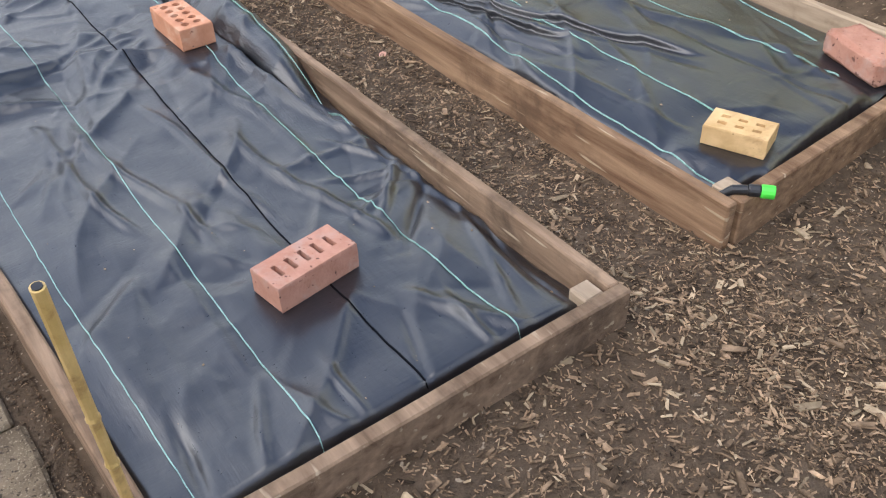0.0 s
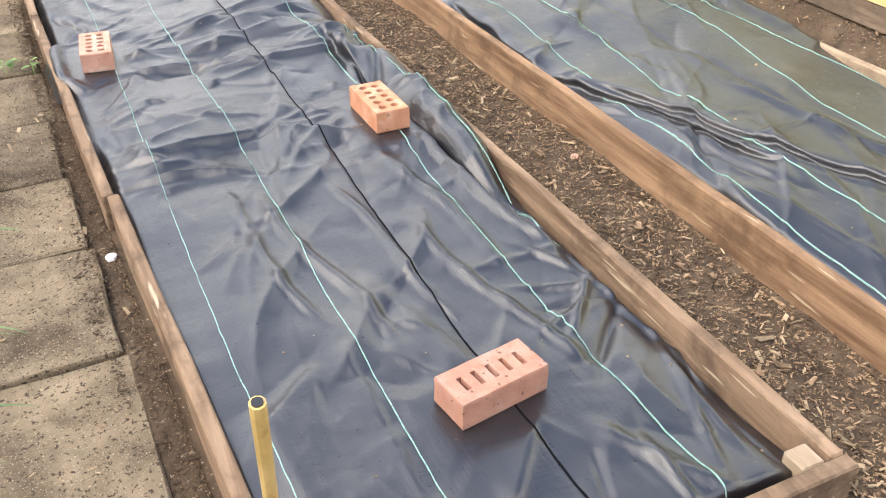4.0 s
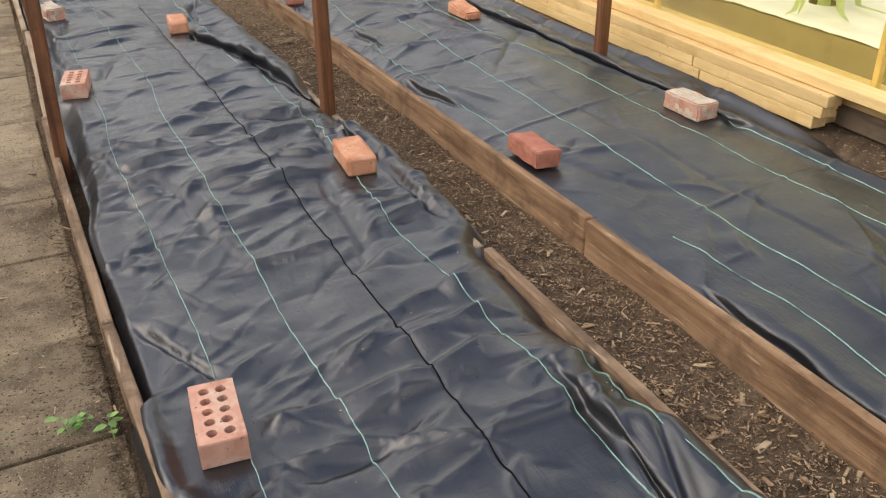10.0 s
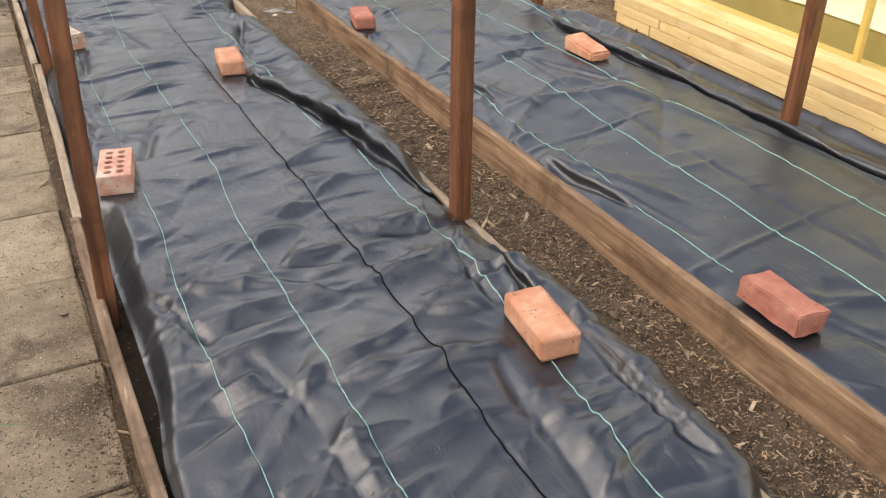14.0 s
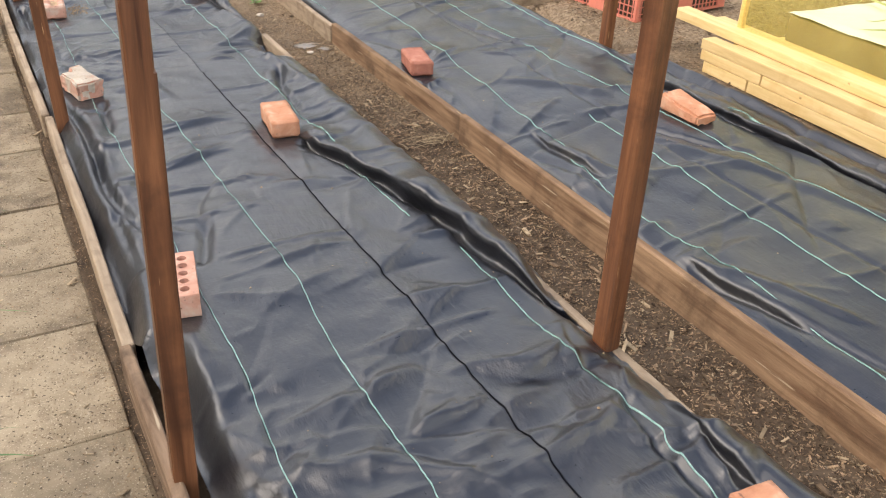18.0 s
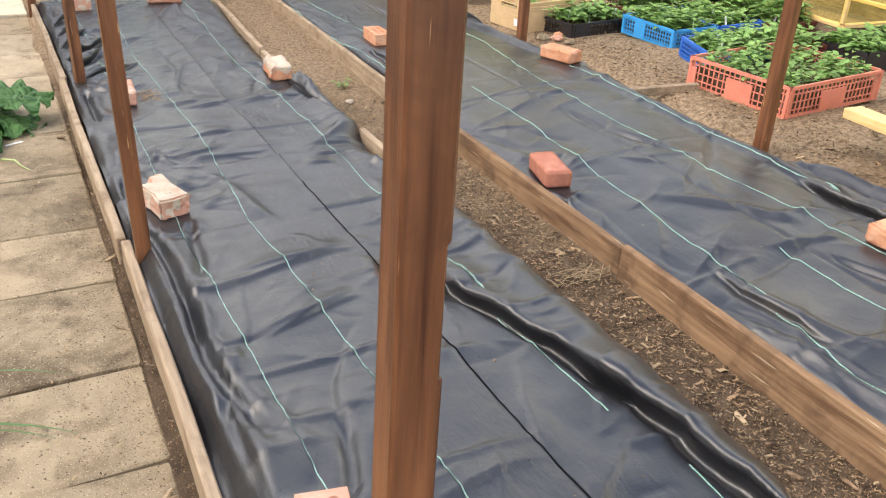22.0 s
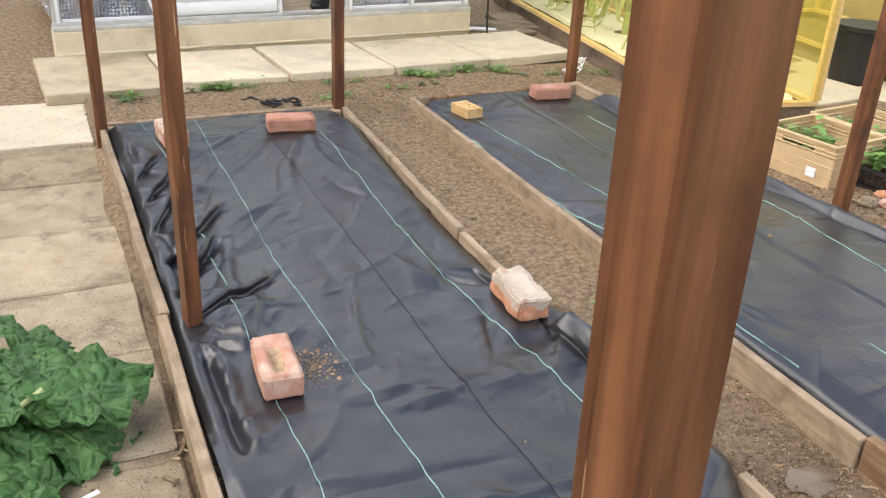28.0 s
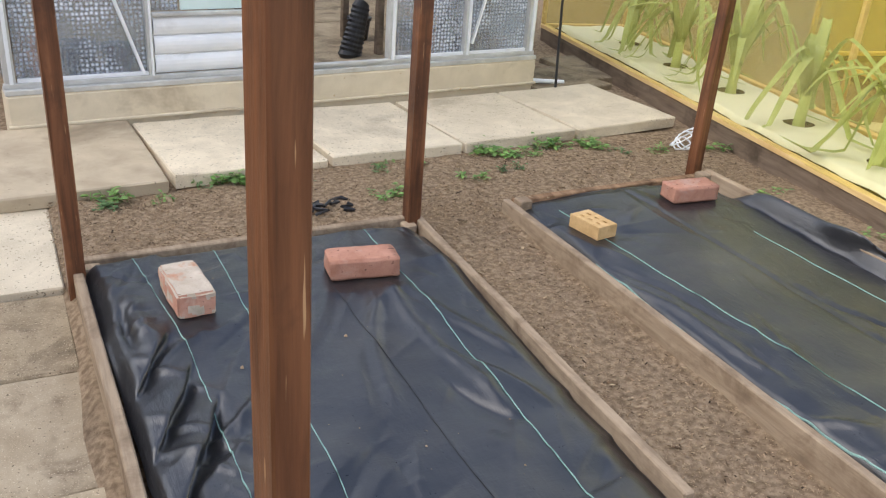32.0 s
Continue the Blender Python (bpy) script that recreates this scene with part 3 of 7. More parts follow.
def smooth(a, b, v):
    t = np.clip((v - a) / (b - a), 0, 1)
    return t * t * (3 - 2 * t)


# ---- the plan ----
BED1_L_Y, BED1_L_X = [0.935, 2.4, 3.95, 5.75, 7.40, 9.3, 11.18], [0.336, 0.264, 0.196, 0.152, 0.146, 0.116, 0.07]
BED1_R_Y, BED1_R_X = [0.93, 3.87, 5.6, 7.7, 8.2, 9.6, 11.2], [1.275, 1.278, 1.265, 1.25, 1.235, 1.205, 1.25]
BED2_L_Y, BED2_L_X = [0.956, 3.85, 6.72, 8.14, 11.27], [1.641, 1.64, 1.635, 1.63, 1.66]
BED2_R_Y, BED2_R_X = [1.03, 1.85, 11.3], [2.62, 2.64, 2.69]
TOP1, TOP2 = 0.105, 0.125


def ground_z(x, y):
    z = 0.035 * smooth(9.0, 11.4, y) + 0.010 * fbm(x * 2.3, y * 2.3, 3) + 0.004 * fbm(x * 9, y * 9, 2)
    z = z - (0.030 + 0.04 * smooth(9.0, 11.4, y)) * (1 - smooth(0.03, 0.10, x - np.interp(y, BED1_L_Y, BED1_L_X) + 0.13))
    inside = smooth(0.0, 0.05, x - np.interp(y, BED2_L_Y, BED2_L_X)) * (1 - smooth(-0.05, 0.0, x - np.interp(y, BED2_R_Y, BED2_R_X))) * smooth(0.95, 1.05, y) * (1 - smooth(11.2, 11.28, y))
    return z + 0.04 * inside + east_rise(y) * smooth(2.66, 2.92, x)


def east_rise(y):
    """How far the ground east of the second bed lies above the walkways."""
    return np.interp(y, [0.0, 1.2, 8.6, 9.5, 10.5, 11.5], [0.13, 0.13, 0.13, 0.08, 0.03, 0.0])


def uphill(y):
    """Sets a thing laid out on level ground at y onto the raised ground, nearer by as much as it stands higher."""
    f = 1 - float(east_rise(y)) / 1.4
    c = Vector((0.1, y - 3.0, 1.4))
    return Matrix.Translation(c) @ Matrix.Scale(f, 4) @ Matrix.Translation(-c)


# ---- ground: one sheet out to the horizon, finer where the walk goes ----
def ground():
    xs = np.r_[-400, -120, -40, -15, -6, np.arange(-3, 6.01, 0.06), 9, 18, 45, 120, 400]
    ys = np.r_[-400, -120, -40, -12, -4, np.arange(-1.5, 15.01, 0.06), 18, 26, 50, 130, 400]
    X, Y = np.meshgrid(xs, ys)
    Z = ground_z(X, Y)
    nx = len(xs)
    v = np.stack([X, Y, Z], -1).reshape(-1, 3)
    i = np.arange(len(ys) - 1)[:, None] * nx + np.arange(nx - 1)[None]
    i = i.reshape(-1, 1)
    f = np.hstack([i, i + 1, i + nx + 1, i + nx])
    g = link("ground", v.tolist(), f.tolist(), M["soil"], smooth=True)
    return tagged(g, "dark brown trodden garden soil with bits of bark", "ground", kind="structure")


ground()


# ---- loose bark chips on the walkways ----
def chips(name, n, seed, place, size, label, mat=None):
    """Splintery flakes scattered by place(rng, n) -> x, y."""
    rng = np.random.RandomState(seed)
    x, y = place(rng, n)
    L = np.minimum(size[0] * np.exp(rng.randn(n) * 0.5), 0.045)
    W = L * rng.uniform(0.12, 0.45, n)
    T = np.clip(W * rng.uniform(0.15, 0.4, n), 0.0015, 0.008)
    a = rng.uniform(0, 2 * np.pi, n)
    tilt = rng.randn(n) * 0.22
    z = np.where((x < 0.2) & (y < 11.9) & (np.interp(y, BED1_L_Y, BED1_L_X) - x > 0.03), np.maximum(ground_z(x, y), 0.003), ground_z(x, y)) + T * 0.5 + np.abs(rng.randn(n)) * 0.004 + 0.001
    base = np.array([[-1, -0.6, -1], [1, -1, -1], [0.85, 0.8, -1], [-0.9, 1, -1], [-1, -0.5, 1], [0.9, -0.9, 1], [1, 0.7, 1], [-0.8, 0.9, 1]]) * 0.5
    jit = 1 + rng.uniform(-0.35, 0.35, (n, 8, 3))
    p = base[None] * jit * np.stack([L, W, T], -1)[:, None]
    p[:, :, 2] += p[:, :, 0] * np.tan(tilt)[:, None]
    c, s = np.cos(a)[:, None], np.sin(a)[:, None]
    q = np.stack([p[:, :, 0] * c - p[:, :, 1] * s + x[:, None], p[:, :, 0] * s + p[:, :, 1] * c + y[:, None], p[:, :, 2] + z[:, None]], -1)
    quad = np.array([[4, 5, 6, 7], [0, 1, 5, 4], [1, 2, 6, 5], [2, 3, 7, 6], [3, 0, 4, 7]])
    f = (quad[None] + 8 * np.arange(n)[:, None, None]).reshape(-1, 4)
    ob = link(name, q.reshape(-1, 3).tolist(), f.tolist(), mat or M["chip"])
    return tagged(ob, label, "bark chips", kind="stuff")


def on_path(rng, n):
    y = rng.uniform(0.4, 11.6, n)
    a, b = np.interp(y, BED1_R_Y, BED1_R_X) + 0.02, np.interp(y, BED2_L_Y, BED2_L_X) - 0.02
    keep = rng.rand(n) > 0.92 * smooth(6.8, 9.2, y)
    return (a + (b - a) * rng.rand(n))[keep], y[keep]


def path_chips(n, seed, size, label):
    rng = np.random.RandomState(seed)
    x, y = on_path(rng, n)
    return chips("bark_chips", len(x), seed + 1, lambda r, k: (x, y), size, label)


path_chips(72000, 3, (0.0054,), "brown bark chippings on the walkway between the beds")
path_chips(1300, 31, (0.016,), "larger bark flakes on the walkway between the beds")
chips("bark_chips", 60000, 5, lambda r, n: (r.uniform(0.35, 3.35, n), 1.0 - 1.5 * r.rand(n) ** 0.8), (0.0078,), "dark bark mulch in front of the raised beds")
chips("bark_chips", 1500, 6, lambda r, n: (r.uniform(0.35, 3.35, n), 1.0 - 1.5 * r.rand(n)), (0.016,), "larger bark flakes in front of the raised beds")
chips("bark_chips", 11000, 8, lambda r, n: (2.66 + 0.55 * r.rand(n) ** 0.8, r.uniform(0.9, 10.5, n)), (0.0085,), "bark chippings along the far edge of the covered bed")
chips("bark_chips", 6000, 9, lambda r, n: (r.uniform(2.75, 4.1, n), r.uniform(6.6, 9.6, n)), (0.009,), "earth crumbs and bark round the plant crates")
chips("bark_chips", 6000, 10, lambda r, n: (r.uniform(0.0, 3.1, n), r.uniform(11.25, 11.95, n)), (0.0055,), "soil crumbs and bark between the beds and the paving")
def pale_bits(n, seed, place):
    rng = np.random.RandomState(seed)
    x, y = place(rng, n)
    return chips("wood_splinters", len(x), seed + 1, lambda r, k: (x, y), (0.012,), "pale wood splinters among the bark", M["splinter"])


pale_bits(3000, 41, on_path)
pale_bits(2600, 43, lambda r, n: (r.uniform(0.35, 3.35, n), 1.0 - 1.5 * r.rand(n)))
pale_bits(500, 45, lambda r, n: (r.uniform(2.7, 3.2, n), r.uniform(0.9, 10.5, n)))
pale_bits(260, 47, lambda r, n: (np.interp(yy := r.uniform(0.9, 9.0, n), BED1_L_Y, BED1_L_X) - 0.03 - 0.3 * r.rand(n) ** 1.5, yy))
chips("soil_crumbs", 26000, 61, lambda r, n: (r.uniform(-0.1, 3.3, n), 12.0 - 0.85 * r.rand(n) ** 0.8), (0.0038,), "dry greyish brown earth crumbs before the paving", M["dry_soil"])
chips("soil_crumbs", 22000, 63, lambda r, n: (1.28 + 0.35 * r.rand(n), 11.4 - 4.2 * r.rand(n) ** 1.2), (0.0036,), "dry earth crumbs on the walkway between the beds", M["dry_soil"])
chips("soil_crumbs", 9000, 65, lambda r, n: (r.uniform(2.75, 3.5, n), r.uniform(7.2, 11.4, n)), (0.004,), "dry earth crumbs beside the crates", M["dry_soil"])
chips("soil_crumbs", 26000, 11, lambda r, n: (np.interp(yy := 0.6 + 9.0 * r.rand(n) ** 1.3, BED1_L_Y, BED1_L_X) - 0.02 - 0.26 * r.rand(n) ** 2.2, yy), (0.0021,), "dark soil crumbs along the edge of the slab path")


chips("soil_crumbs", 3600, 81, lambda r, n: (np.interp(yy := 0.9 + 4.2 * r.rand(n) ** 1.2, BED1_L_Y, BED1_L_X) - 0.02 - (0.07 + 0.10 * np.clip(vnoise(yy * 2.3, yy * 0 + 4), 0, 1)) * r.rand(n) ** 1.4, yy), (0.0065,), "clods of dark soil along the edge of the slab path", M["soil"])
chips("soil_crumbs", 300, 83, lambda r, n: (0.05 - 0.45 * r.rand(n), r.uniform(1.0, 9.5, n)), (0.0026,), "scattered crumbs of soil on the slab path", M["soil"])


# ---- slab path and paving by the greenhouse ----
def slab_mesh(sx, sy, sz, seed):
    rng = random.Random(seed)
    bm = bmesh.new()
    bmesh.ops.create_cube(bm, size=1.0)
    bmesh.ops.scale(bm, vec=(sx, sy, sz), verts=bm.verts)
    bmesh.ops.subdivide_edges(bm, edges=[e for e in bm.edges if abs((e.verts[0].co - e.verts[1].co).z) < 0.01], cuts=3, use_grid_fill=True)
    bmesh.ops.bevel(bm, geom=[e for e in bm.edges if len(e.link_faces) == 2 and e.calc_face_angle() > 1.0], offset=0.006, segments=1, affect='EDGES')
    for v in bm.verts:
        v.co += Vector((rng.uniform(-1, 1) * 0.003, rng.uniform(-1, 1) * 0.003, rng.uniform(-1, 1) * 0.0012))
    return bm


pavement = tagged(new("pavement"), "path of worn sandy concrete slabs with soil in the joints", "paving", kind="structure")
JOINTS = [0.95, 1.41, 1.87, 2.33, 2.74, 3.15, 3.60, 4.07, 4.61, 5.09, 5.55, 6.03, 6.39, 6.80, 7.31, 7.72, 8.25, 8.79, 9.27, 9.72, 10.19, 10.70, 11.15, 11.88]
rs = random.Random(4)
for k, (y0, y1) in enumerate(zip(JOINTS, JOINTS[1:])):
    ym = (y0 + y1) / 2
    x1 = float(np.interp(ym, BED1_L_Y, BED1_L_X)) - 0.045 - (0.03 if ym < 3 else 0)
    bm = slab_mesh(0.60, y1 - y0 - 0.007, 0.05, k)
    s = part("paving_slab", bm, M["pale_slab"] if k >= 22 else M["mid_slab"] if k in (17, 18, 19, 20) else M["dark_slab"] if k < 9 else M["slab"], pavement)
    s.matrix_world = pose(x1 - 0.30, ym, -0.022 + rs.uniform(-0.004, 0.004) + (0.02 if k == 22 else 0), rs.uniform(-0.6, 0.6), rs.uniform(-0.6, 0.6), rs.uniform(-0.5, 0.5) + 1.0)
terrace = tagged(new("pavement"), "row of pale concrete paving slabs in front of the greenhouse", "paving", kind="structure")
for k, (x0, x1) in enumerate([(-0.19, 0.44), (0.46, 1.12), (1.14, 1.80), (1.82, 2.47), (2.49, 3.15)]):
    xm = (x0 + x1) / 2
    bm = slab_mesh(x1 - x0, 0.76 if k else 0.80, 0.06, 60 + k)
    s = part("paving_slab", bm, M["tan_slab"] if k == 0 else M["pale_slab"], terrace)
    s.matrix_world = pose(xm, 12.25 + 0.075 * (xm - 0.4), 0.055 + rs.uniform(-0.006, 0.006), rs.uniform(-0.8, 0.8), rs.uniform(-0.8, 0.8), 4.5 + rs.uniform(-0.8, 0.8))
for x, y, w, d, a in ((3.0, 13.05, 0.55, 0.5, 10), (3.45, 13.3, 0.4, 0.6, 6), (4.42, 10.98, 0.6, 0.6, -4), (4.64, 11.60, 0.6, 0.6, -4)):
    s = part("paving_slab", slab_mesh(w, d, 0.05, int(x * 10)), M["slab"] if x < 4 else M["pale_slab"], terrace)
    s.matrix_world = pose(x, y, 0.045 if x < 4 else 0.015, 0, 0, a)


# ---- raised bed frames ----
def board(parent, a, b, top, h, w, mat, wob=0.006):
    """One bed board; a and b: plan of its ends."""
    return part("board", beam_bm((a[0], a[1], top - h / 2), (b[0], b[1], top - h / 2), w, h, 0.004, None, max(2, int((Vector(b) - Vector(a)).length / 0.25)), wob), mat, parent)


bed1 = thing("raised_bed", pose(0, 0, 0), "long low raised bed framed with weathered brown boards", "raised bed", "raised beds")
tops = [0.10, 0.10, 0.105, 0.095, 0.10, 0.105]
for k in range(6):
    dx = (0.012, -0.004, -0.010, 0.004, -0.010, 0.0)[k]
    board(bed1, (BED1_L_X[k] + dx, BED1_L_Y[k] + 0.003), (BED1_L_X[k + 1] + dx, BED1_L_Y[k + 1] - 0.003), tops[k], 0.15, 0.03, M["board_pale"] if k in (3, 4, 5) else M["board_grey"])
for (x0, y0, x1, y1, top, mt) in ((1.282, 0.95, 1.283, 3.87, 0.10, "board_grey"), (1.272, 3.89, 1.262, 5.62, 0.098, "board_pale"), (1.26, 5.63, 1.25, 7.70, 0.085, "board_grey"), (1.262, 7.73, 1.262, 8.16, 0.09, "board_pale"), (1.225, 8.18, 1.20, 9.6, 0.085, "board_pale"), (1.20, 9.61, 1.25, 11.2, 0.10, "board_pale")):
    board(bed1, (x0, y0), (x1, y1), top, 0.15, 0.03, M[mt])
board(bed1, (0.334, 0.933), (1.296, 0.932), 0.10, 0.15, 0.032, M["board_grey"])
board(bed1, (0.09, 11.185), (1.235, 11.215), 0.10, 0.15, 0.03, M["board_pale"])
for x, y in ((1.235, 0.978), (0.115, 11.14), (1.20, 11.17), (0.385, 0.975)):
    part("corner_peg", box_bm(0.05, 0.05, 0.15, 0.004, (x, y, -0.06)), M["board_pale"], bed1)

bed2 = thing("raised_bed", pose(0, 0, 0), "long raised bed framed with thick reddish-brown planks", "raised bed", "raised beds")
for k, top in enumerate((0.125, 0.13, 0.115, 0.10)):
    board(bed2, (BED2_L_X[k] + (0.008 if k == 2 else 0), BED2_L_Y[k] + 0.003), (BED2_L_X[k + 1] + (0.006 if k == 2 else 0), BED2_L_Y[k + 1] - 0.003), top, 0.19, 0.030, M["board"] if k < 3 else M["board_pale"], 0.004)
board(bed2, (1.665, 0.97), (2.638, 1.034), 0.12, 0.17, 0.035, M["board"])
board(bed2, (2.623, 1.055), (2.64, 2.9), 0.13, 0.16, 0.035, M["board_pale"])
board(bed2, (2.64, 2.91), (2.655, 6.9), 0.145, 0.16, 0.035, M["board_pale"])
board(bed2, (2.655, 6.91), (2.69, 11.27), 0.125, 0.16, 0.035, M["board_pale"])
board(bed2, (1.685, 11.25), (2.67, 11.29), 0.10, 0.15, 0.035, M["board"])
for x, y in ((1.695, 1.015), (2.585, 1.075), (1.70, 11.20), (2.65, 11.25)):
    part("corner_peg", box_bm(0.055, 0.055, 0.17, 0.004, (x, y, -0.05)), M["board_pale"], bed2)


# ---- bricks lying on the fabric: kind, x, y, yaw, material, label ----
BRICKS = [
    ("slots", 0.818, 1.345, 9, "brick_d", "pinkish red brick with five slots on the black fabric"),
    ("holes", 1.061, 2.525, 91, "brick_o", "orange ten-hole brick on the black fabric"),
    ("holes", 0.359, 3.392, 85, "brick_p", "pale red ten-hole brick on the black fabric"),
    ("solid", 1.104, 4.524, 85, "brick_o", "solid orange brick with chipped edges on the black fabric"),
    ("holes", 0.298, 5.800, 80, "brick_p", "pale pink ten-hole brick beside a post"),
    ("solid", 0.921, 6.865, 84, "brick_o", "smooth orange brick holding a fold of fabric"),
    ("rough", 0.298, 7.560, 105, "brick_w", "broken brick crusted with pale mortar"),
    ("rough", 1.123, 9.012, 87, "brick_w", "brick crusted with white mortar at the fabric edge"),
    ("frog", 0.348, 8.899, 87, "brick_p", "hollowed pink brick with earth in its frog"),
    ("solid", 0.863, 10.765, 173, "brick_d", "dull red brick lying across the end of the fabric"),
    ("rough", 0.336, 10.764, 95, "brick_w", "greyish white mortared brick near the bed's end"),
    ("slots3", 1.848, 1.119, 112, "brick_y", "yellow perforated brick on the black fabric"),
    ("worn", 2.390, 1.150, 71, "brick_d", "worn pinkish red brick with mortar marks by the bed corner"),
    ("rough_r", 1.751, 4.385, 89, "brick_r", "red brick tilted on the fabric with dark mortar"),
    ("rough", 2.527, 4.445, 90, "brick_w", "worn brick with pale mortar beside the timber stack"),
    ("slope", 2.435, 6.300, 92, "brick_o", "flat chipped orange half brick"),
    ("solid", 1.741, 7.356, 78, "brick_r", "red brick with small pits near the plank edge"),
    ("solid", 2.660, 8.720, 110, "brick_o", "orange brick lying on the fabric's outer edge"),
    ("holes", 1.863, 9.476, 88, "brick_o", "orange ten-hole brick on the second bed"),
    ("slots3", 1.812, 10.890, 100, "brick_y", "small yellow perforated brick at the bed's end"),
    ("solid", 2.390, 11.040, 177, "brick_d", "long dull red brick at the bed's end"),
]


# ---- black fabric over the beds ----
def crease(X, Y, x0, y0, x1, y1, w, h):
    """A fold from one place to another: height h (below 0: a furrow), half width w, fading at its ends."""
    dx, dy = x1 - x0, y1 - y0
    L = math.hypot(dx, dy)
    u = ((X - x0) * dx + (Y - y0) * dy) / L
    bend = 0.015 * np.sin(u * 9 + x0 * 20)
    v = (-(X - x0) * dy + (Y - y0) * dx) / L + bend
    return h * np.exp(-(v / w) ** 2) * smooth(-0.06, 0.08, u) * (1 - smooth(L - 0.10, L + 0.05, u))


def lip(X, Y, x0, y0, x1, y1, w, h, decay=0.10, shift=False):
    """A steep lip of cloth: a furrow, then a near upright wall of height h that falls away gently behind."""
    dx, dy = x1 - x0, y1 - y0
    L = math.hypot(dx, dy)
    u = ((X - x0) * dx + (Y - y0) * dy) / L
    v = (-(X - x0) * dy + (Y - y0) * dx) / L + 0.012 * np.sin(u * 7 + x0 * 20) + 0.004 * np.sin(u * 23 + x0 * 9)
    ends = smooth(-0.05, 0.16, u) * (1 - smooth(L - 0.16, L + 0.05, u))
    back = smooth(-w, w, v) * np.exp(-np.maximum(v - w, 0) / decay) * ends
    if shift:
        return max(h, 0) * 0.9 * back * dy / L, -max(h, 0) * 0.9 * back * dx / L
    wall = smooth(-w, w, v) * np.exp(-np.maximum(v - w, 0) / decay) - 0.7 * np.exp(-((v + w * 1.3) / 0.028) ** 2)
    return h * wall * ends


def lumps(X, Y, seed):
    """The uneven earth that shows through the cloth."""
    o = seed * 13.7
    return 0.007 * fbm(X * 2.2 + o, Y * 1.8, 2) + 0.0035 * fbm(X * 6.5 + o, Y * 7.5 + 3, 2)


def crumple(X, Y, seed, sorts, x0=None, x1=None):
    """Sharp creases of stiff cloth. Each sort: how many, from y to y, mean angle and spread from the cross direction in degrees,
    length, steep flank, long flank, height; every crease has a sharp crest, one short flank and one long one."""
    rng = np.random.RandomState(seed)
    z = np.zeros_like(X)
    ys = Y[:, 0]
    for n, y0, y1, mean, spread, length, steep, gentle, height in sorts:
        for _ in range(n):
            cx, cy = rng.uniform(X.min() if x0 is None else x0, X.max() if x1 is None else x1), rng.uniform(y0, y1)
            a = radians(mean + spread * rng.randn())
            L, h = length * math.exp(0.45 * rng.randn()), height * rng.uniform(0.35, 1.0) * (1 if rng.rand() < 0.72 else -0.8)
            w1, w2 = steep * rng.uniform(0.7, 1.5), gentle * rng.uniform(0.6, 1.5)
            if rng.rand() < 0.3:
                w1, w2 = w2, w1
            j0, j1 = np.searchsorted(ys, (cy - L / 2 - 0.2, cy + L / 2 + 0.2))
            if j1 <= j0 + 1:
                continue
            dx, dy = X[j0:j1] - cx, Y[j0:j1] - cy
            u, v = dx * math.cos(a) + dy * math.sin(a), dy * math.cos(a) - dx * math.sin(a)
            v = v + rng.uniform(-0.5, 0.5) * u * u / L + 0.006 * vnoise(u * 9 + cx * 50, u * 0 + cy * 20)
            along_ = np.clip(1 - (2 * u / L) ** 2, 0, 1)
            d = np.sqrt(v * v + 0.003 ** 2) - 0.003
            # the fold is broader in its middle and pinches out at its ends
            z[j0:j1] += h * along_ * np.exp(-d / (np.where(v < 0, w1, w2) * (0.35 + 0.65 * along_)))
    return z


def from_bricks(X, Y, seed, bricks):
    """Folds that fan out from the corners of each brick."""
    rng = np.random.RandomState(seed)
    z = np.zeros_like(X)
    for bx, by, yaw in bricks:
        for k in range(11):
            a = radians(yaw + 33 * k + rng.uniform(-14, 14))
            r, L, h = 0.09, rng.uniform(0.12, 0.38), rng.uniform(0.003, 0.010) * rng.choice((1, 1, -1))
            c, s = math.cos(a), math.sin(a)
            u, v = (X - bx) * c + (Y - by) * s - r, -(X - bx) * s + (Y - by) * c
            t = np.clip(u / L, 0, 1)
            wide = 0.006 + 0.03 * t
            z = z + h * np.exp(-np.abs(v) / wide) * smooth(-0.03, 0.03, u) * (1 - t) ** 0.8
    return z


RES = 0.0078


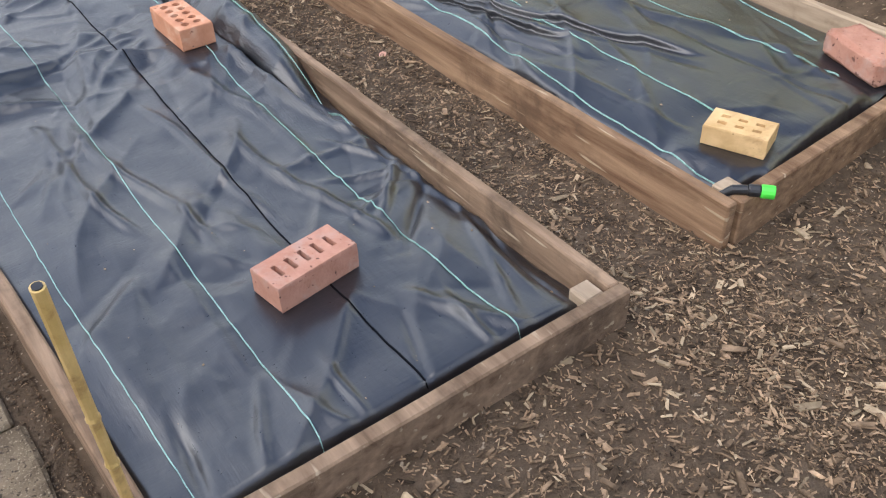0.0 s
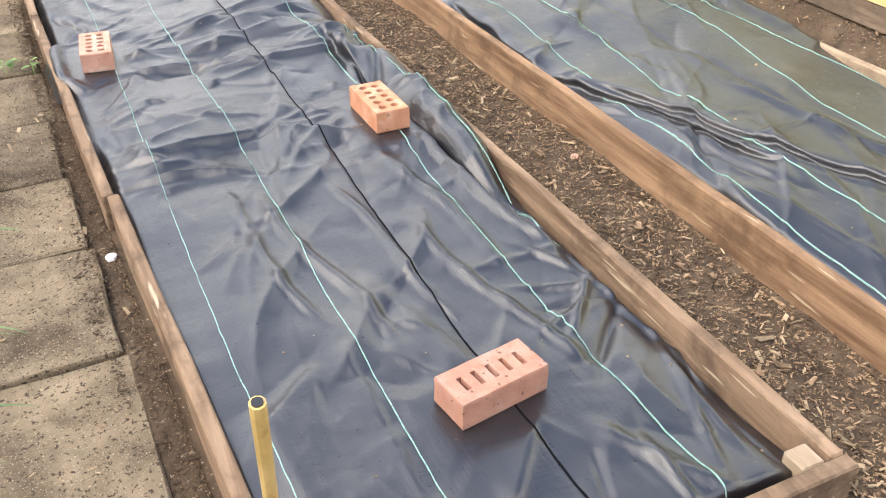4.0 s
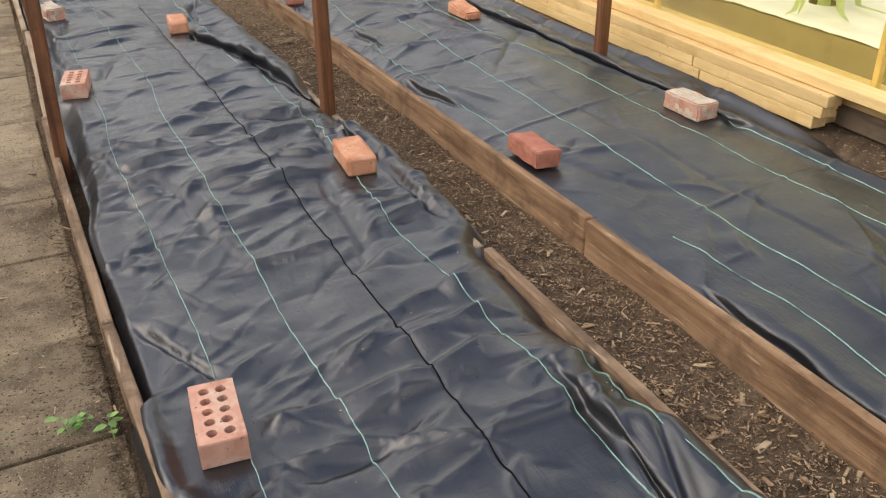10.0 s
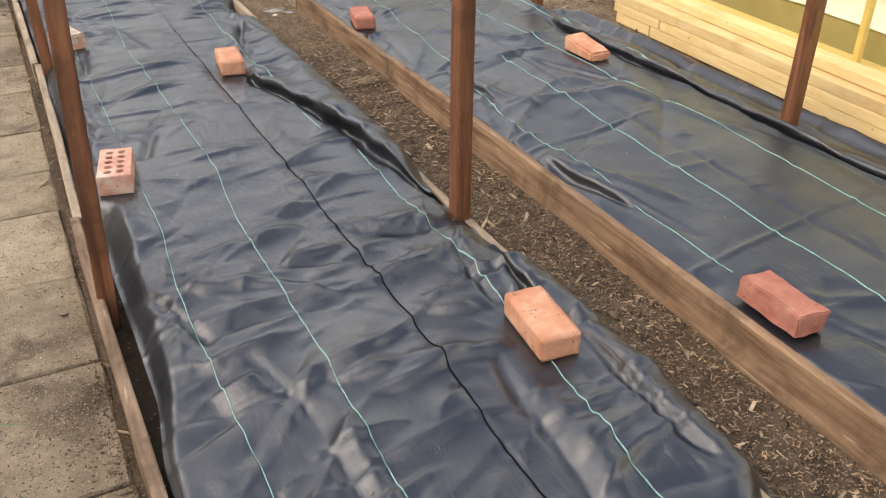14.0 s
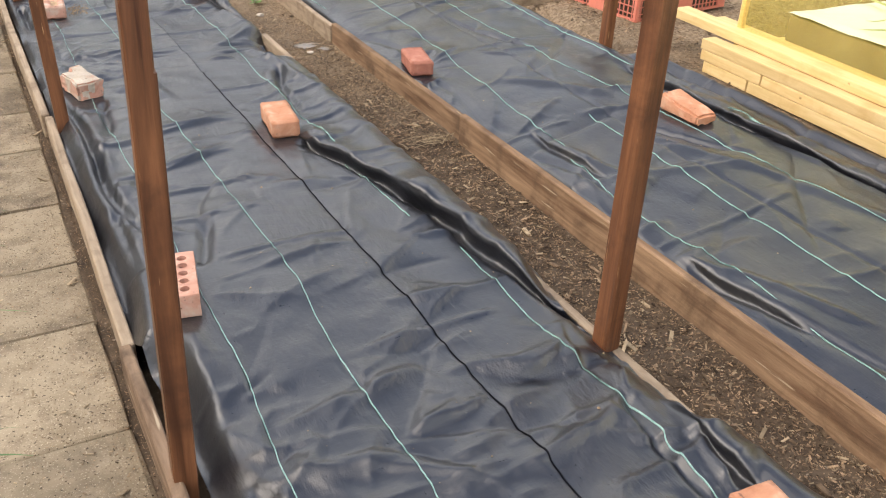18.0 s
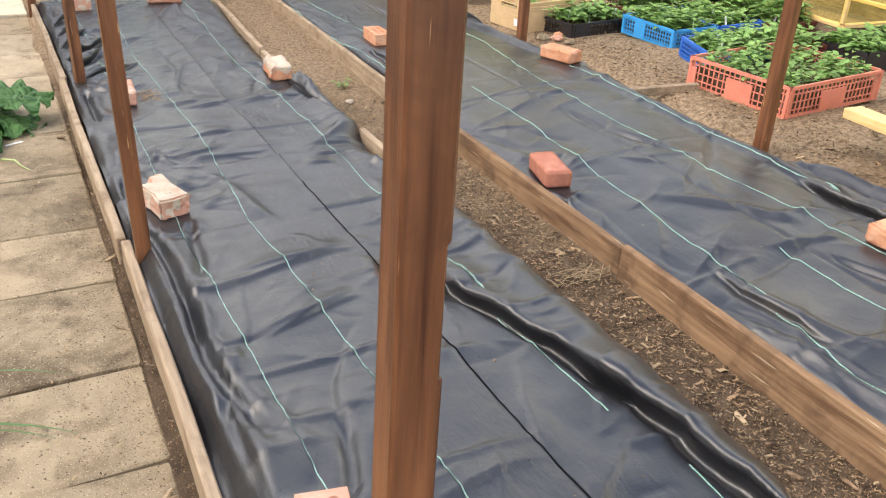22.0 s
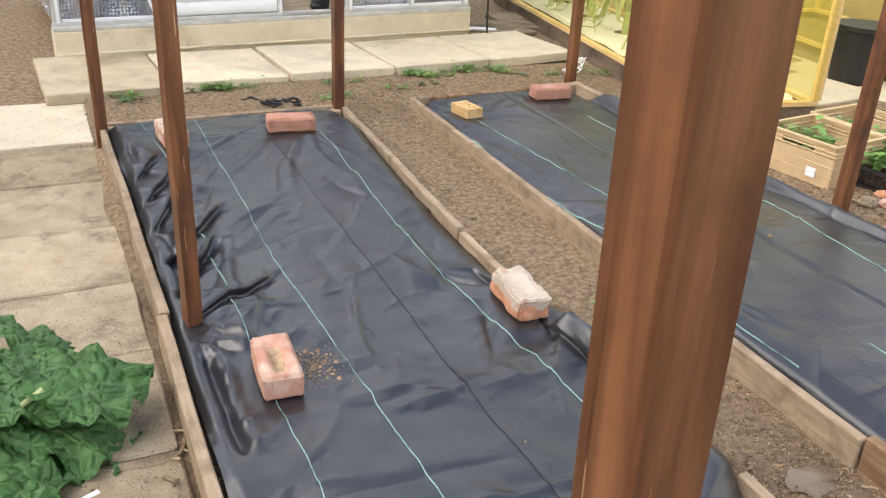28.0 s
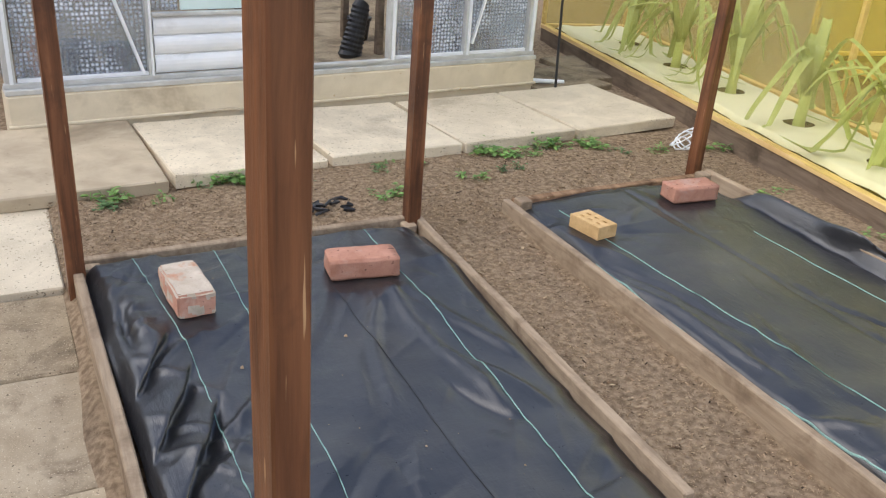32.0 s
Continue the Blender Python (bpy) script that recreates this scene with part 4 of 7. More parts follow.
class Fabric:
    def __init__(self, name, y0, y1, left, right, height, mat, label, slant=0.0):
        n = int((y1 - y0) / RES)
        m = int(1.25 / RES)
        ys = np.linspace(y0, y1, n + 1)
        S, Y = np.meshgrid(np.linspace(0, 1, m + 1), ys)
        xl, xr = left(ys)[:, None], right(ys)[:, None]
        X = xl + (xr - xl) * S
        Y = Y + slant * (X - xl) * (1 - smooth(1.0, 1.7, Y))
        self.ys, self.xl, self.xr, self.m = ys, xl[:, 0], xr[:, 0], m
        self.X, self.Y, self.Z = X, Y, height(X, Y, xl, xr)
        self.name, self.mat, self.label = name, mat, label

    def z(self, x, y):
        r = np.clip((y - self.ys[0]) / (self.ys[1] - self.ys[0]), 0, len(self.ys) - 1.001)
        j = int(r)
        out = 0
        for jj, w in ((j, 1 - (r - j)), (j + 1, r - j)):
            s = np.clip((x - self.xl[jj]) / (self.xr[jj] - self.xl[jj]) * self.m, 0, self.m - 0.001)
            i = int(s)
            out += w * (self.Z[jj, i] * (1 - (s - i)) + self.Z[jj, i + 1] * (s - i))
        return float(out)

    def press(self, x, y, yaw, l, w):
        """Flattens the cloth under a brick and returns the height that it rests at."""
        c, s = math.cos(radians(yaw)), math.sin(radians(yaw))
        u, v = (self.X - x) * c + (self.Y - y) * s, -(self.X - x) * s + (self.Y - y) * c
        d = np.maximum(np.maximum(np.abs(u) - l / 2, np.abs(v) - w / 2), 0)
        z0 = float(self.Z[d <= 0.012].mean())
        k = 1 - smooth(0.015, 0.09, d)
        self.Z = self.Z * (1 - k) + (z0 - 0.001) * k
        return z0

    def build(self, lips):
        """The mesh; the lips of its deep folds lean over their furrows."""
        nx = self.m + 1
        sx, sy = 0, 0
        for c in lips:
            a, b = lip(self.X, self.Y, *c, shift=True)
            sx, sy = sx + a, sy + b
        v = np.stack([self.X + sx, self.Y + sy, self.Z], -1).reshape(-1, 3)
        i = (np.arange(len(self.ys) - 1)[:, None] * nx + np.arange(nx - 1)[None]).reshape(-1, 1)
        f = np.hstack([i, i + 1, i + nx + 1, i + nx])
        self.ob = thing(self.name, pose(0, 0, 0), self.label, "weed fabric", "fabric covers")
        cloth = link("cloth", v.tolist(), f.tolist(), self.mat, self.ob, smooth=True)
        return self.ob

    def thread(self, ys, xs, width=0.0021, mat=None, name="marker_thread", lift=0.0032, label=""):
        """A woven marker line that follows the cloth."""
        y = np.arange(ys[0], ys[-1], 0.006)
        x = np.interp(y, ys, xs) + 0.004 * vnoise(y * 4.0, y * 0 + xs[0] * 50) + 0.0012 * vnoise(y * 30.0, y * 0 + xs[0] * 9)
        v, f = [], []
        for k, (a, b) in enumerate(zip(x, y)):
            h = width / 2
            for dx, dz in ((-h, -0.002), (-h * 0.8, lift), (h * 0.8, lift), (h, -0.002)):
                v.append((a + dx, b, self.z(a + dx, b) + dz))
            if k:
                o = 4 * (k - 1)
                f += [(o + j, o + j + 1, o + j + 5, o + j + 4) for j in range(3)]
        return link(name, v, f, mat or M["line"], self.ob, label=label)


def left1(y):
    return np.interp(y, BED1_L_Y, BED1_L_X) + 0.016 - 0.050 * lap1(y) + 0.030 * smooth(4.5, 4.8, y) * (1 - smooth(5.4, 5.8, y))


def lap1(y):
    return smooth(3.10, 3.24, y) * (1 - smooth(3.54, 3.62, y))


def spill1(y):
    """How far the cloth hangs over the right-hand board."""
    s = smooth(3.86, 4.0, y) * (1 - smooth(4.75, 5.0, y)) + smooth(5.35, 5.75, y) * (1 - smooth(7.66, 7.74, y)) + smooth(8.05, 8.2, y) * (1 - smooth(8.9, 9.3, y))
    return s + smooth(1.95, 2.3, y) * (1 - smooth(2.95, 3.12, y))


def right1(y):
    return np.interp(y, BED1_R_Y, BED1_R_X) - 0.018 + 0.085 * spill1(y)


def bed_top(X, Y):
    """The earth of the first bed: sunk below its boards at the start, heaped up in the middle."""
    a = np.interp(Y, [0.95, 2.5, 3.4, 4.3, 5.0, 5.8, 6.6, 7.6, 8.9, 10.2, 10.8, 11.2], [0.062, 0.068, 0.07, 0.098, 0.13, 0.172, 0.14, 0.11, 0.083, 0.1, 0.125, 0.1])
    b = np.interp(Y, [0.95, 2.5, 3.5, 4.5, 5.5, 6.9, 9.0, 10.2, 10.8, 11.2], [0.068, 0.078, 0.11, 0.15, 0.14, 0.118, 0.08, 0.1, 0.132, 0.1])
    return a + (b - a) * smooth(0.25, 1.15, X) + 0.012 * np.sin(np.pi * np.clip((X - 0.2) / 1.1, 0, 1))


def height1(X, Y, xl, xr):
    u, w = X - xl, xr - X
    s = spill1(Y)
    z = bed_top(X, Y)
    z = z + lumps(X, Y, 1) + (crumple(X, Y, 11, CRUMPLE1) + from_bricks(X, Y, 12, [b[1:4] for b in BRICKS if b[1] < 1.5])) * (0.35 + 0.65 * smooth(0.02, 0.16, u))
    z = z + crumple(X, Y, 15, TUCKS1, 0.16, 0.42) * smooth(0.03, 0.09, u) + crumple(X, Y, 16, TUCKS2, 0.08, 0.30) * smooth(0.02, 0.07, u)
    # tucked down behind the left-hand boards, in glossy folds
    o = lap1(Y)
    z = z + o * np.maximum(0.0, 0.108 - bed_top(X, Y)) * np.exp(-((u - 0.045 - 0.01 * vnoise(Y * 9.0, Y * 0)) / 0.030) ** 2) - o * 0.05 * (1 - smooth(0.0, 0.026, u))
    high = np.maximum(0.0, bed_top(X, Y) - 0.095)
    e = (1 - o) * (1 - smooth(0.0, 0.024 + 0.008 * vnoise(Y * 2.0, Y * 0) + 0.9 * high, u))
    z = z - e * (0.020 + 0.014 * vnoise(Y * 5.0, Y * 0 + 4) + high) + 0.008 * np.exp(-((u - 0.10) / 0.03) ** 2) * smooth(-0.2, 0.5, vnoise(Y * 3.0, Y * 0 + 8))
    # a dark furrow a few centimetres in from the boards, where the cloth is tucked twice
    mid = 0.062 + 0.020 * vnoise(Y * 1.7, Y * 0 + 5)
    deep = smooth(5.9, 6.5, Y) * (1 - smooth(10.6, 10.9, Y)) * smooth(-0.35, 0.25, vnoise(Y * 2.6, Y * 0 + 9))
    z = z - deep * (0.030 * np.exp(-((u - mid) / 0.013) ** 2) - 0.010 * np.exp(-((u - mid - 0.035) / 0.022) ** 2))
    # by the right-hand boards: down inside them, or over them
    e = np.exp(-(w / 0.05) ** 2)
    z = z - e * 0.05 * (1 - s)
    z = z + s * np.maximum(0.0, 0.112 - bed_top(X, Y)) * np.exp(-((w - 0.10) / 0.06) ** 2)
    over = s * smooth(0.0, 1.0, (0.075 - w) / 0.075)
    z = z - over * 0.085 + s * 0.022 * np.exp(-((w - 0.12) / 0.05) ** 2)
    e = 1.6 * (1 - smooth(0.0, 0.022, Y - 0.952)) - 0.25 * np.exp(-((Y - 0.99) / 0.09) ** 2) + np.exp(-((11.17 - Y) / 0.04) ** 2)
    z = z - 0.05 * e
    for c in FOLDS1:
        z = z + crease(X, Y, *c) * (0.4 if c[0] < 0.5 and c[5] > 0 else 1.0)
    for c in LIPS1:
        z = z + lip(X, Y, *c)
    # pressed fold lines of the roll: one along the bed, others across it
    seam = np.interp(Y, [0.93, 0.95, 1.48, 2.4, 2.5, 3.4, 4.3, 5.0, 5.8, 6.1, 6.6, 7.6, 7.8, 8.8, 8.9, 10.2, 10.5, 10.8, 11.2], [0.849, 0.849, 0.847, 0.875, 0.874, 0.862, 0.843, 0.845, 0.831, 0.829, 0.826, 0.811, 0.808, 0.787, 0.788, 0.771, 0.762, 0.746, 0.749])
    z = z + (0.0035 * smooth(7.0, 8.2, Y) * (1 - smooth(9.6, 10.4, Y)) - 0.005 * (1 - smooth(6.6, 7.6, Y))) * np.exp(-np.abs(X - seam) / 0.012)
    for yc in (1.72, 2.62, 3.52, 4.30, 4.98, 5.42, 5.97, 6.45, 7.35, 8.25):
        z = z + 0.0055 * np.exp(-((Y - yc - 0.05 * (X - 0.8)) / 0.012) ** 2) * smooth(-0.3, 0.2, vnoise(X * 3 + yc, Y * 0))
    return np.maximum(z, 0.012)


TUCKS1 = [(40, 2.6, 4.4, 48, 22, 0.30, 0.007, 0.044, 0.010), (26, 4.4, 7.2, 60, 20, 0.28, 0.007, 0.040, 0.007), (26, 7.2, 9.2, 66, 22, 0.26, 0.010, 0.034, 0.012)]
TUCKS2 = [(40, 9.0, 11.0, 58, 16, 0.24, 0.008, 0.034, 0.014)]
CRUMPLE1 = [
    # lengthwise pulls at the start, cross ripples in the loose middle stretch, flatter towards the far end
    (40, 0.9, 2.6, 74, 18, 0.46, 0.016, 0.06, 0.017), (60, 0.9, 2.6, 55, 40, 0.18, 0.009, 0.026, 0.0060),
    (85, 2.3, 5.2, 6, 13, 0.36, 0.010, 0.08, 0.026), (110, 2.3, 5.4, 20, 34, 0.22, 0.011, 0.038, 0.014), (200, 2.2, 5.6, 0, 50, 0.12, 0.008, 0.022, 0.0050),
    (26, 4.6, 6.4, 30, 25, 0.36, 0.014, 0.06, 0.018), (60, 4.8, 6.6, 20, 45, 0.18, 0.009, 0.03, 0.0070),
    (46, 6.2, 8.8, 8, 14, 0.34, 0.009, 0.065, 0.014), (130, 6.2, 8.8, 20, 45, 0.16, 0.008, 0.026, 0.0055),
    (46, 8.6, 11.2, 72, 24, 0.50, 0.009, 0.07, 0.018), (130, 8.6, 11.2, 60, 40, 0.15, 0.007, 0.024, 0.0060),
]
CRUMPLE2 = [
    (40, 1.0, 3.2, 70, 14, 0.46, 0.013, 0.045, 0.016), (60, 1.0, 11.2, 72, 20, 0.46, 0.014, 0.06, 0.013), (90, 1.0, 11.2, 20, 45, 0.22, 0.010, 0.034, 0.0080), (130, 1.0, 11.2, 0, 60, 0.12, 0.008, 0.022, 0.0035),
    (34, 5.2, 8.4, 15, 18, 0.38, 0.014, 0.06, 0.017),
]
LIPS1 = [
    # the deep fold from the orange brick to the post
    (0.96, 6.90, 1.16, 6.00, 0.014, 0.046, 0.14), (1.115, 6.20, 1.255, 5.30, 0.014, 0.046, 0.10),
    (1.13, 2.60, 1.235, 1.75, 0.010, 0.030, 0.06), (1.12, 3.25, 1.16, 2.55, 0.010, 0.024, 0.08), (1.16, 4.95, 1.21, 4.5, 0.010, 0.026, 0.06), (1.10, 9.3, 1.20, 8.5, 0.010, 0.03, 0.07),
    # gathered folds along the left-hand board near the far end
    (0.15, 9.42, 0.36, 9.80, 0.010, 0.032, 0.06), (0.13, 9.62, 0.42, 10.05, 0.010, 0.036, 0.07), (0.12, 9.86, 0.33, 10.30, 0.010, 0.034, 0.06), (0.11, 10.10, 0.30, 10.46, 0.009, 0.030, 0.05), (0.10, 10.34, 0.27, 10.62, 0.009, 0.028, 0.05), (0.16, 9.24, 0.50, 9.46, 0.009, 0.026, 0.05),
]
LIPS2 = [
    (1.70, 2.60, 1.92, 1.75, 0.008, 0.022, 0.06), (1.76, 2.45, 2.10, 1.45, 0.008, 0.018, 0.07), (1.80, 6.50, 1.86, 6.0, 0.009, 0.020, 0.06), (2.24, 7.66, 2.32, 7.3, 0.007, 0.012, 0.05),
    (2.62, 6.9, 2.64, 4.2, 0.010, 0.045, 0.07), (1.71, 5.5, 1.79, 5.0, 0.009, 0.020, 0.06), (2.66, 10.6, 2.72, 9.0, 0.010, 0.035, 0.06), (1.76, 9.5, 1.80, 8.9, 0.008, 0.014, 0.05), (1.72, 3.4, 1.70, 2.6, 0.009, 0.022, 0.05),
]
# short gathers along the left-hand board near the far end
gr = random.Random(8)
GATHERS = []
for k in range(8):
    y, r = 9.5 + 0.21 * k + gr.uniform(-0.08, 0.08), gr.uniform(0.08, 0.26)
    GATHERS.append((0.135, y, 0.14 + r, y - r * gr.uniform(0.6, 1.8), gr.uniform(0.009, 0.015), gr.choice((0.026, 0.020, -0.010, -0.012)) * gr.uniform(0.5, 1.0)))
FOLDS1 = GATHERS + [
    (0.98, 6.98, 1.10, 7.55, 0.030, 0.016), (1.03, 7.0, 1.15, 7.6, 0.018, -0.025),
    # folds round the ten-hole brick
    (1.10, 2.50, 1.20, 1.75, 0.020, 0.030), (1.14, 2.55, 1.24, 1.85, 0.016, -0.028), (1.09, 2.58, 1.16, 3.15, 0.020, 0.024), (1.15, 2.6, 1.22, 3.0, 0.014, -0.022), (1.00, 2.35, 1.05, 1.7, 0.02, 0.014),
    # folds round the solid brick
    (1.17, 4.5, 1.23, 4.0, 0.016, -0.026), (1.14, 4.62, 1.20, 5.0, 0.016, 0.020), (1.05, 4.62, 1.13, 5.05, 0.014, -0.020), (0.98, 4.50, 0.90, 3.9, 0.020, -0.012), (1.02, 4.45, 0.96, 3.8, 0.03, 0.008),
    # long slanting folds near the start
    (0.62, 2.25, 0.72, 1.55, 0.017, 0.015), (0.53, 2.3, 0.60, 1.7, 0.014, 0.013), (0.80, 2.2, 0.88, 1.6, 0.014, 0.012), (0.93, 1.95, 1.02, 1.35, 0.015, 0.013), (1.22, 1.75, 1.26, 1.3, 0.014, 0.020), (1.05, 1.45, 1.24, 1.62, 0.012, 0.018), (1.0, 1.35, 1.22, 1.48, 0.02, -0.012),
    (0.75, 1.8, 0.8, 1.3, 0.03, 0.012), (0.95, 1.2, 1.1, 0.95, 0.02, 0.012),
    # pulls from the pinch at the right-hand board, and gathers along that edge
    (1.235, 1.54, 1.00, 1.45, 0.010, 0.012), (1.235, 1.55, 1.02, 1.62, 0.009, 0.011), (1.23, 1.53, 1.05, 1.30, 0.009, -0.012), (1.23, 1.56, 1.10, 1.78, 0.010, 0.012), (1.235, 1.53, 1.02, 1.53, 0.008, -0.010),
    (1.24, 1.42, 1.16, 1.05, 0.012, 0.012), (1.25, 1.30, 1.20, 0.98, 0.010, -0.014), (1.18, 1.30, 1.10, 1.0, 0.012, 0.010), (1.02, 1.12, 1.0, 0.96, 0.010, 0.012), (0.90, 1.14, 0.86, 0.96, 0.010, -0.010), (0.74, 1.12, 0.72, 0.96, 0.010, 0.010), (0.60, 1.15, 0.55, 0.97, 0.010, 0.010), (0.46, 1.16, 0.42, 0.98, 0.010, -0.012),
    # pulls along the left-hand side
    (0.24, 3.95, 0.50, 3.70, 0.016, 0.010), (0.24, 3.90, 0.42, 3.60, 0.012, -0.022), (0.30, 2.9, 0.42, 2.5, 0.02, 0.02), (0.3, 4.6, 0.48, 4.1, 0.025, 0.010), (0.45, 4.75, 0.55, 4.2, 0.02, -0.011), (0.55, 4.55, 0.62, 4.0, 0.02, 0.009),
    (0.24, 5.3, 0.45, 5.05, 0.025, 0.02), (0.25, 5.15, 0.4, 4.85, 0.02, -0.018), (0.36, 5.9, 0.48, 6.2, 0.018, -0.02), (0.3, 6.6, 0.36, 6.1, 0.02, 0.02), (0.24, 6.9, 0.27, 6.2, 0.018, -0.03),
    (0.40, 7.5, 0.56, 7.62, 0.025, 0.024), (0.38, 7.42, 0.30, 7.0, 0.016, -0.02), (0.5, 7.8, 0.62, 7.3, 0.03, 0.016), (0.24, 8.3, 0.30, 7.7, 0.014, 0.014),
    # pulls from the hollow brick and the post beside it
    (0.20, 9.2, 0.42, 9.0, 0.014, 0.022), (0.22, 9.25, 0.50, 9.25, 0.016, 0.020), (0.20, 9.12, 0.36, 8.92, 0.012, -0.024), (0.2, 9.4, 0.55, 9.9, 0.02, 0.012), (0.18, 9.5, 0.42, 10.3, 0.02, 0.012),
    # gathers towards the end brick
    (0.85, 10.7, 0.70, 10.1, 0.02, 0.010), (0.90, 10.7, 0.95, 10.0, 0.02, 0.010), (0.95, 10.72, 1.10, 10.2, 0.02, 0.010), (0.76, 10.75, 0.5, 10.3, 0.02, 0.010),
    # torn edge and folds by the white brick
    (1.02, 9.35, 1.19, 9.25, 0.014, 0.008), (0.98, 9.3, 1.16, 9.12, 0.014, -0.016), (1.13, 8.95, 1.22, 8.4, 0.016, -0.03), (1.17, 9.0, 1.24, 8.6, 0.018, 0.02), (0.96, 7.85, 1.1, 7.9, 0.01, -0.012), (1.1, 7.85, 1.2, 7.3, 0.02, 0.02),
]


def right2(y):
    out = np.interp(y, [1.0, 2.0, 2.5, 3.6, 4.0, 5.5, 7.0, 7.3, 9.0, 10.2, 10.9, 11.15, 11.3], [-0.02, -0.02, 0.03, 0.05, 0.15, 0.17, 0.17, 0.06, 0.08, 0.10, 0.08, -0.02, -0.02])
    return np.interp(y, BED2_R_Y, BED2_R_X) + out + 0.02 * vnoise(y * 1.5, y * 0 + 2) * smooth(2.2, 3, y)


def left2(y):
    return np.interp(y, BED2_L_Y, BED2_L_X) + 0.022


def height2(X, Y, xl, xr):
    u, w = X - xl, xr - X
    s = smooth(2.0, 2.6, Y) * (1 - smooth(10.85, 11.12, Y))
    z = 0.098 + 0.030 * np.sin(np.pi * np.clip((X - 1.66) / 0.95, 0, 1)) + 0.040 * smooth(1.9, 2.5, X) * smooth(1.5, 3.0, Y) * (1 - smooth(8.5, 10.0, Y)) - 0.01 * smooth(8.5, 11, Y)
    z = z + 0.8 * lumps(X, Y, 2) + crumple(X, Y, 21, CRUMPLE2) + 0.8 * from_bricks(X, Y, 22, [b[1:4] for b in BRICKS if b[1] > 1.5])
    z = z - 0.014 * (1 - smooth(0.0, 0.10, u)) - (1 - smooth(0.0, 0.034, u)) * (0.06 + 0.02 * vnoise(Y * 4.0, Y * 0 + 1))
    z = z - np.exp(-(w / 0.05) ** 2) * 0.05 * (1 - s)
    v = X - np.interp(Y, BED2_R_Y, BED2_R_X)
    z = z - s * smooth(0.0, 0.12, v) * 0.035 + s * 0.02 * np.exp(-((v + 0.01) / 0.04) ** 2)
    z = z + 0.055 * smooth(3.8, 4.3, Y) * (1 - smooth(6.9, 7.2, Y)) * np.exp(-(w / 0.05) ** 2)
    # drawn up and over the far stretch of board, with a dark furrow before it
    z = z + s * smooth(8.6, 9.3, Y) * (np.maximum(0.0, 0.152 - z) * np.exp(-(v / 0.028) ** 2) - 0.020 * np.exp(-((v + 0.052) / 0.014) ** 2))
    f = Y - 0.992 - 0.066 * (X - 1.66)
    z = z + 0.012 * np.exp(-((f - 0.04) / 0.09) ** 2) - 0.08 * (1 - smooth(0.0, 0.022, f)) - 0.02 * ( np.exp(-((11.24 - Y) / 0.04) ** 2))
    for c in FOLDS2:
        z = z + crease(X, Y, *c) * (0.4 if c[0] < 1.85 else 0.7)
    for c in LIPS2:
        z = z + lip(X, Y, *c)
    seam = 2.17 + 0.0 * Y
    z = z - 0.005 * np.exp(-((X - seam) / 0.010) ** 2)
    for yc in (1.9, 2.8, 3.75, 4.7, 5.6, 6.5, 7.4, 8.3, 9.2):
        z = z + 0.005 * np.exp(-((Y - yc - 0.08 * (X - 2.1)) / 0.012) ** 2) * smooth(-0.2, 0.3, vnoise(X * 3 + yc, Y * 0))
    return np.maximum(z, ground_z(X, Y) + 0.006)


FOLDS2 = [
    (1.68, 2.45, 1.80, 1.75, 0.016, 0.026), (1.69, 2.35, 1.86, 1.65, 0.014, -0.026), (1.74, 2.3, 2.02, 1.5, 0.018, 0.026), (1.78, 2.2, 2.05, 1.4, 0.014, -0.024), (1.68, 2.5, 1.72, 3.3, 0.02, -0.03), (1.74, 1.7, 1.82, 1.2, 0.014, 0.016),
    (2.1, 2.2, 2.3, 1.3, 0.02, 0.014), (2.4, 1.35, 2.5, 1.12, 0.012, 0.014), (2.32, 1.3, 2.42, 1.1, 0.012, 0.014),
    (1.80, 4.35, 2.0, 3.9, 0.02, -0.022), (1.82, 4.42, 2.05, 4.3, 0.02, 0.016), (1.70, 5.4, 1.85, 4.8, 0.016, -0.028), (1.70, 5.5, 1.95, 5.0, 0.016, 0.022), (1.72, 6.3, 1.80, 5.8, 0.018, -0.03), (1.70, 6.2, 1.76, 5.7, 0.02, 0.026), (1.82, 6.3, 1.95, 5.9, 0.018, 0.02),
    (2.2, 6.35, 2.4, 5.9, 0.014, -0.022), (2.1, 6.5, 2.35, 6.45, 0.02, 0.018), (2.2, 6.2, 2.5, 5.2, 0.03, 0.016), (2.66, 6.8, 2.66, 4.3, 0.03, -0.035), (2.60, 6.6, 2.58, 4.5, 0.02, 0.02), (2.73, 6.9, 2.74, 4.6, 0.025, 0.03),
    (2.2, 7.9, 2.3, 7.3, 0.012, -0.02), (1.68, 8.0, 1.78, 7.6, 0.02, -0.025), (1.73, 7.2, 1.75, 6.5, 0.02, -0.022), (2.0, 7.0, 2.3, 6.6, 0.03, 0.016), (2.75, 8.9, 2.76, 7.2, 0.03, 0.012),
    (1.74, 9.4, 1.80, 8.6, 0.014, -0.024), (1.90, 9.4, 2.02, 9.0, 0.014, -0.02), (1.69, 9.75, 1.80, 9.6, 0.016, 0.024), (1.69, 10.6, 1.78, 9.9, 0.014, 0.022), (1.72, 10.65, 1.85, 10.1, 0.014, -0.02), (1.70, 10.95, 1.80, 10.6, 0.016, 0.024),
    (2.72, 10.6, 2.70, 9.0, 0.022, -0.035), (2.66, 10.6, 2.64, 9.0, 0.02, 0.016), (2.2, 10.3, 2.3, 9.9, 0.014, -0.012),
]

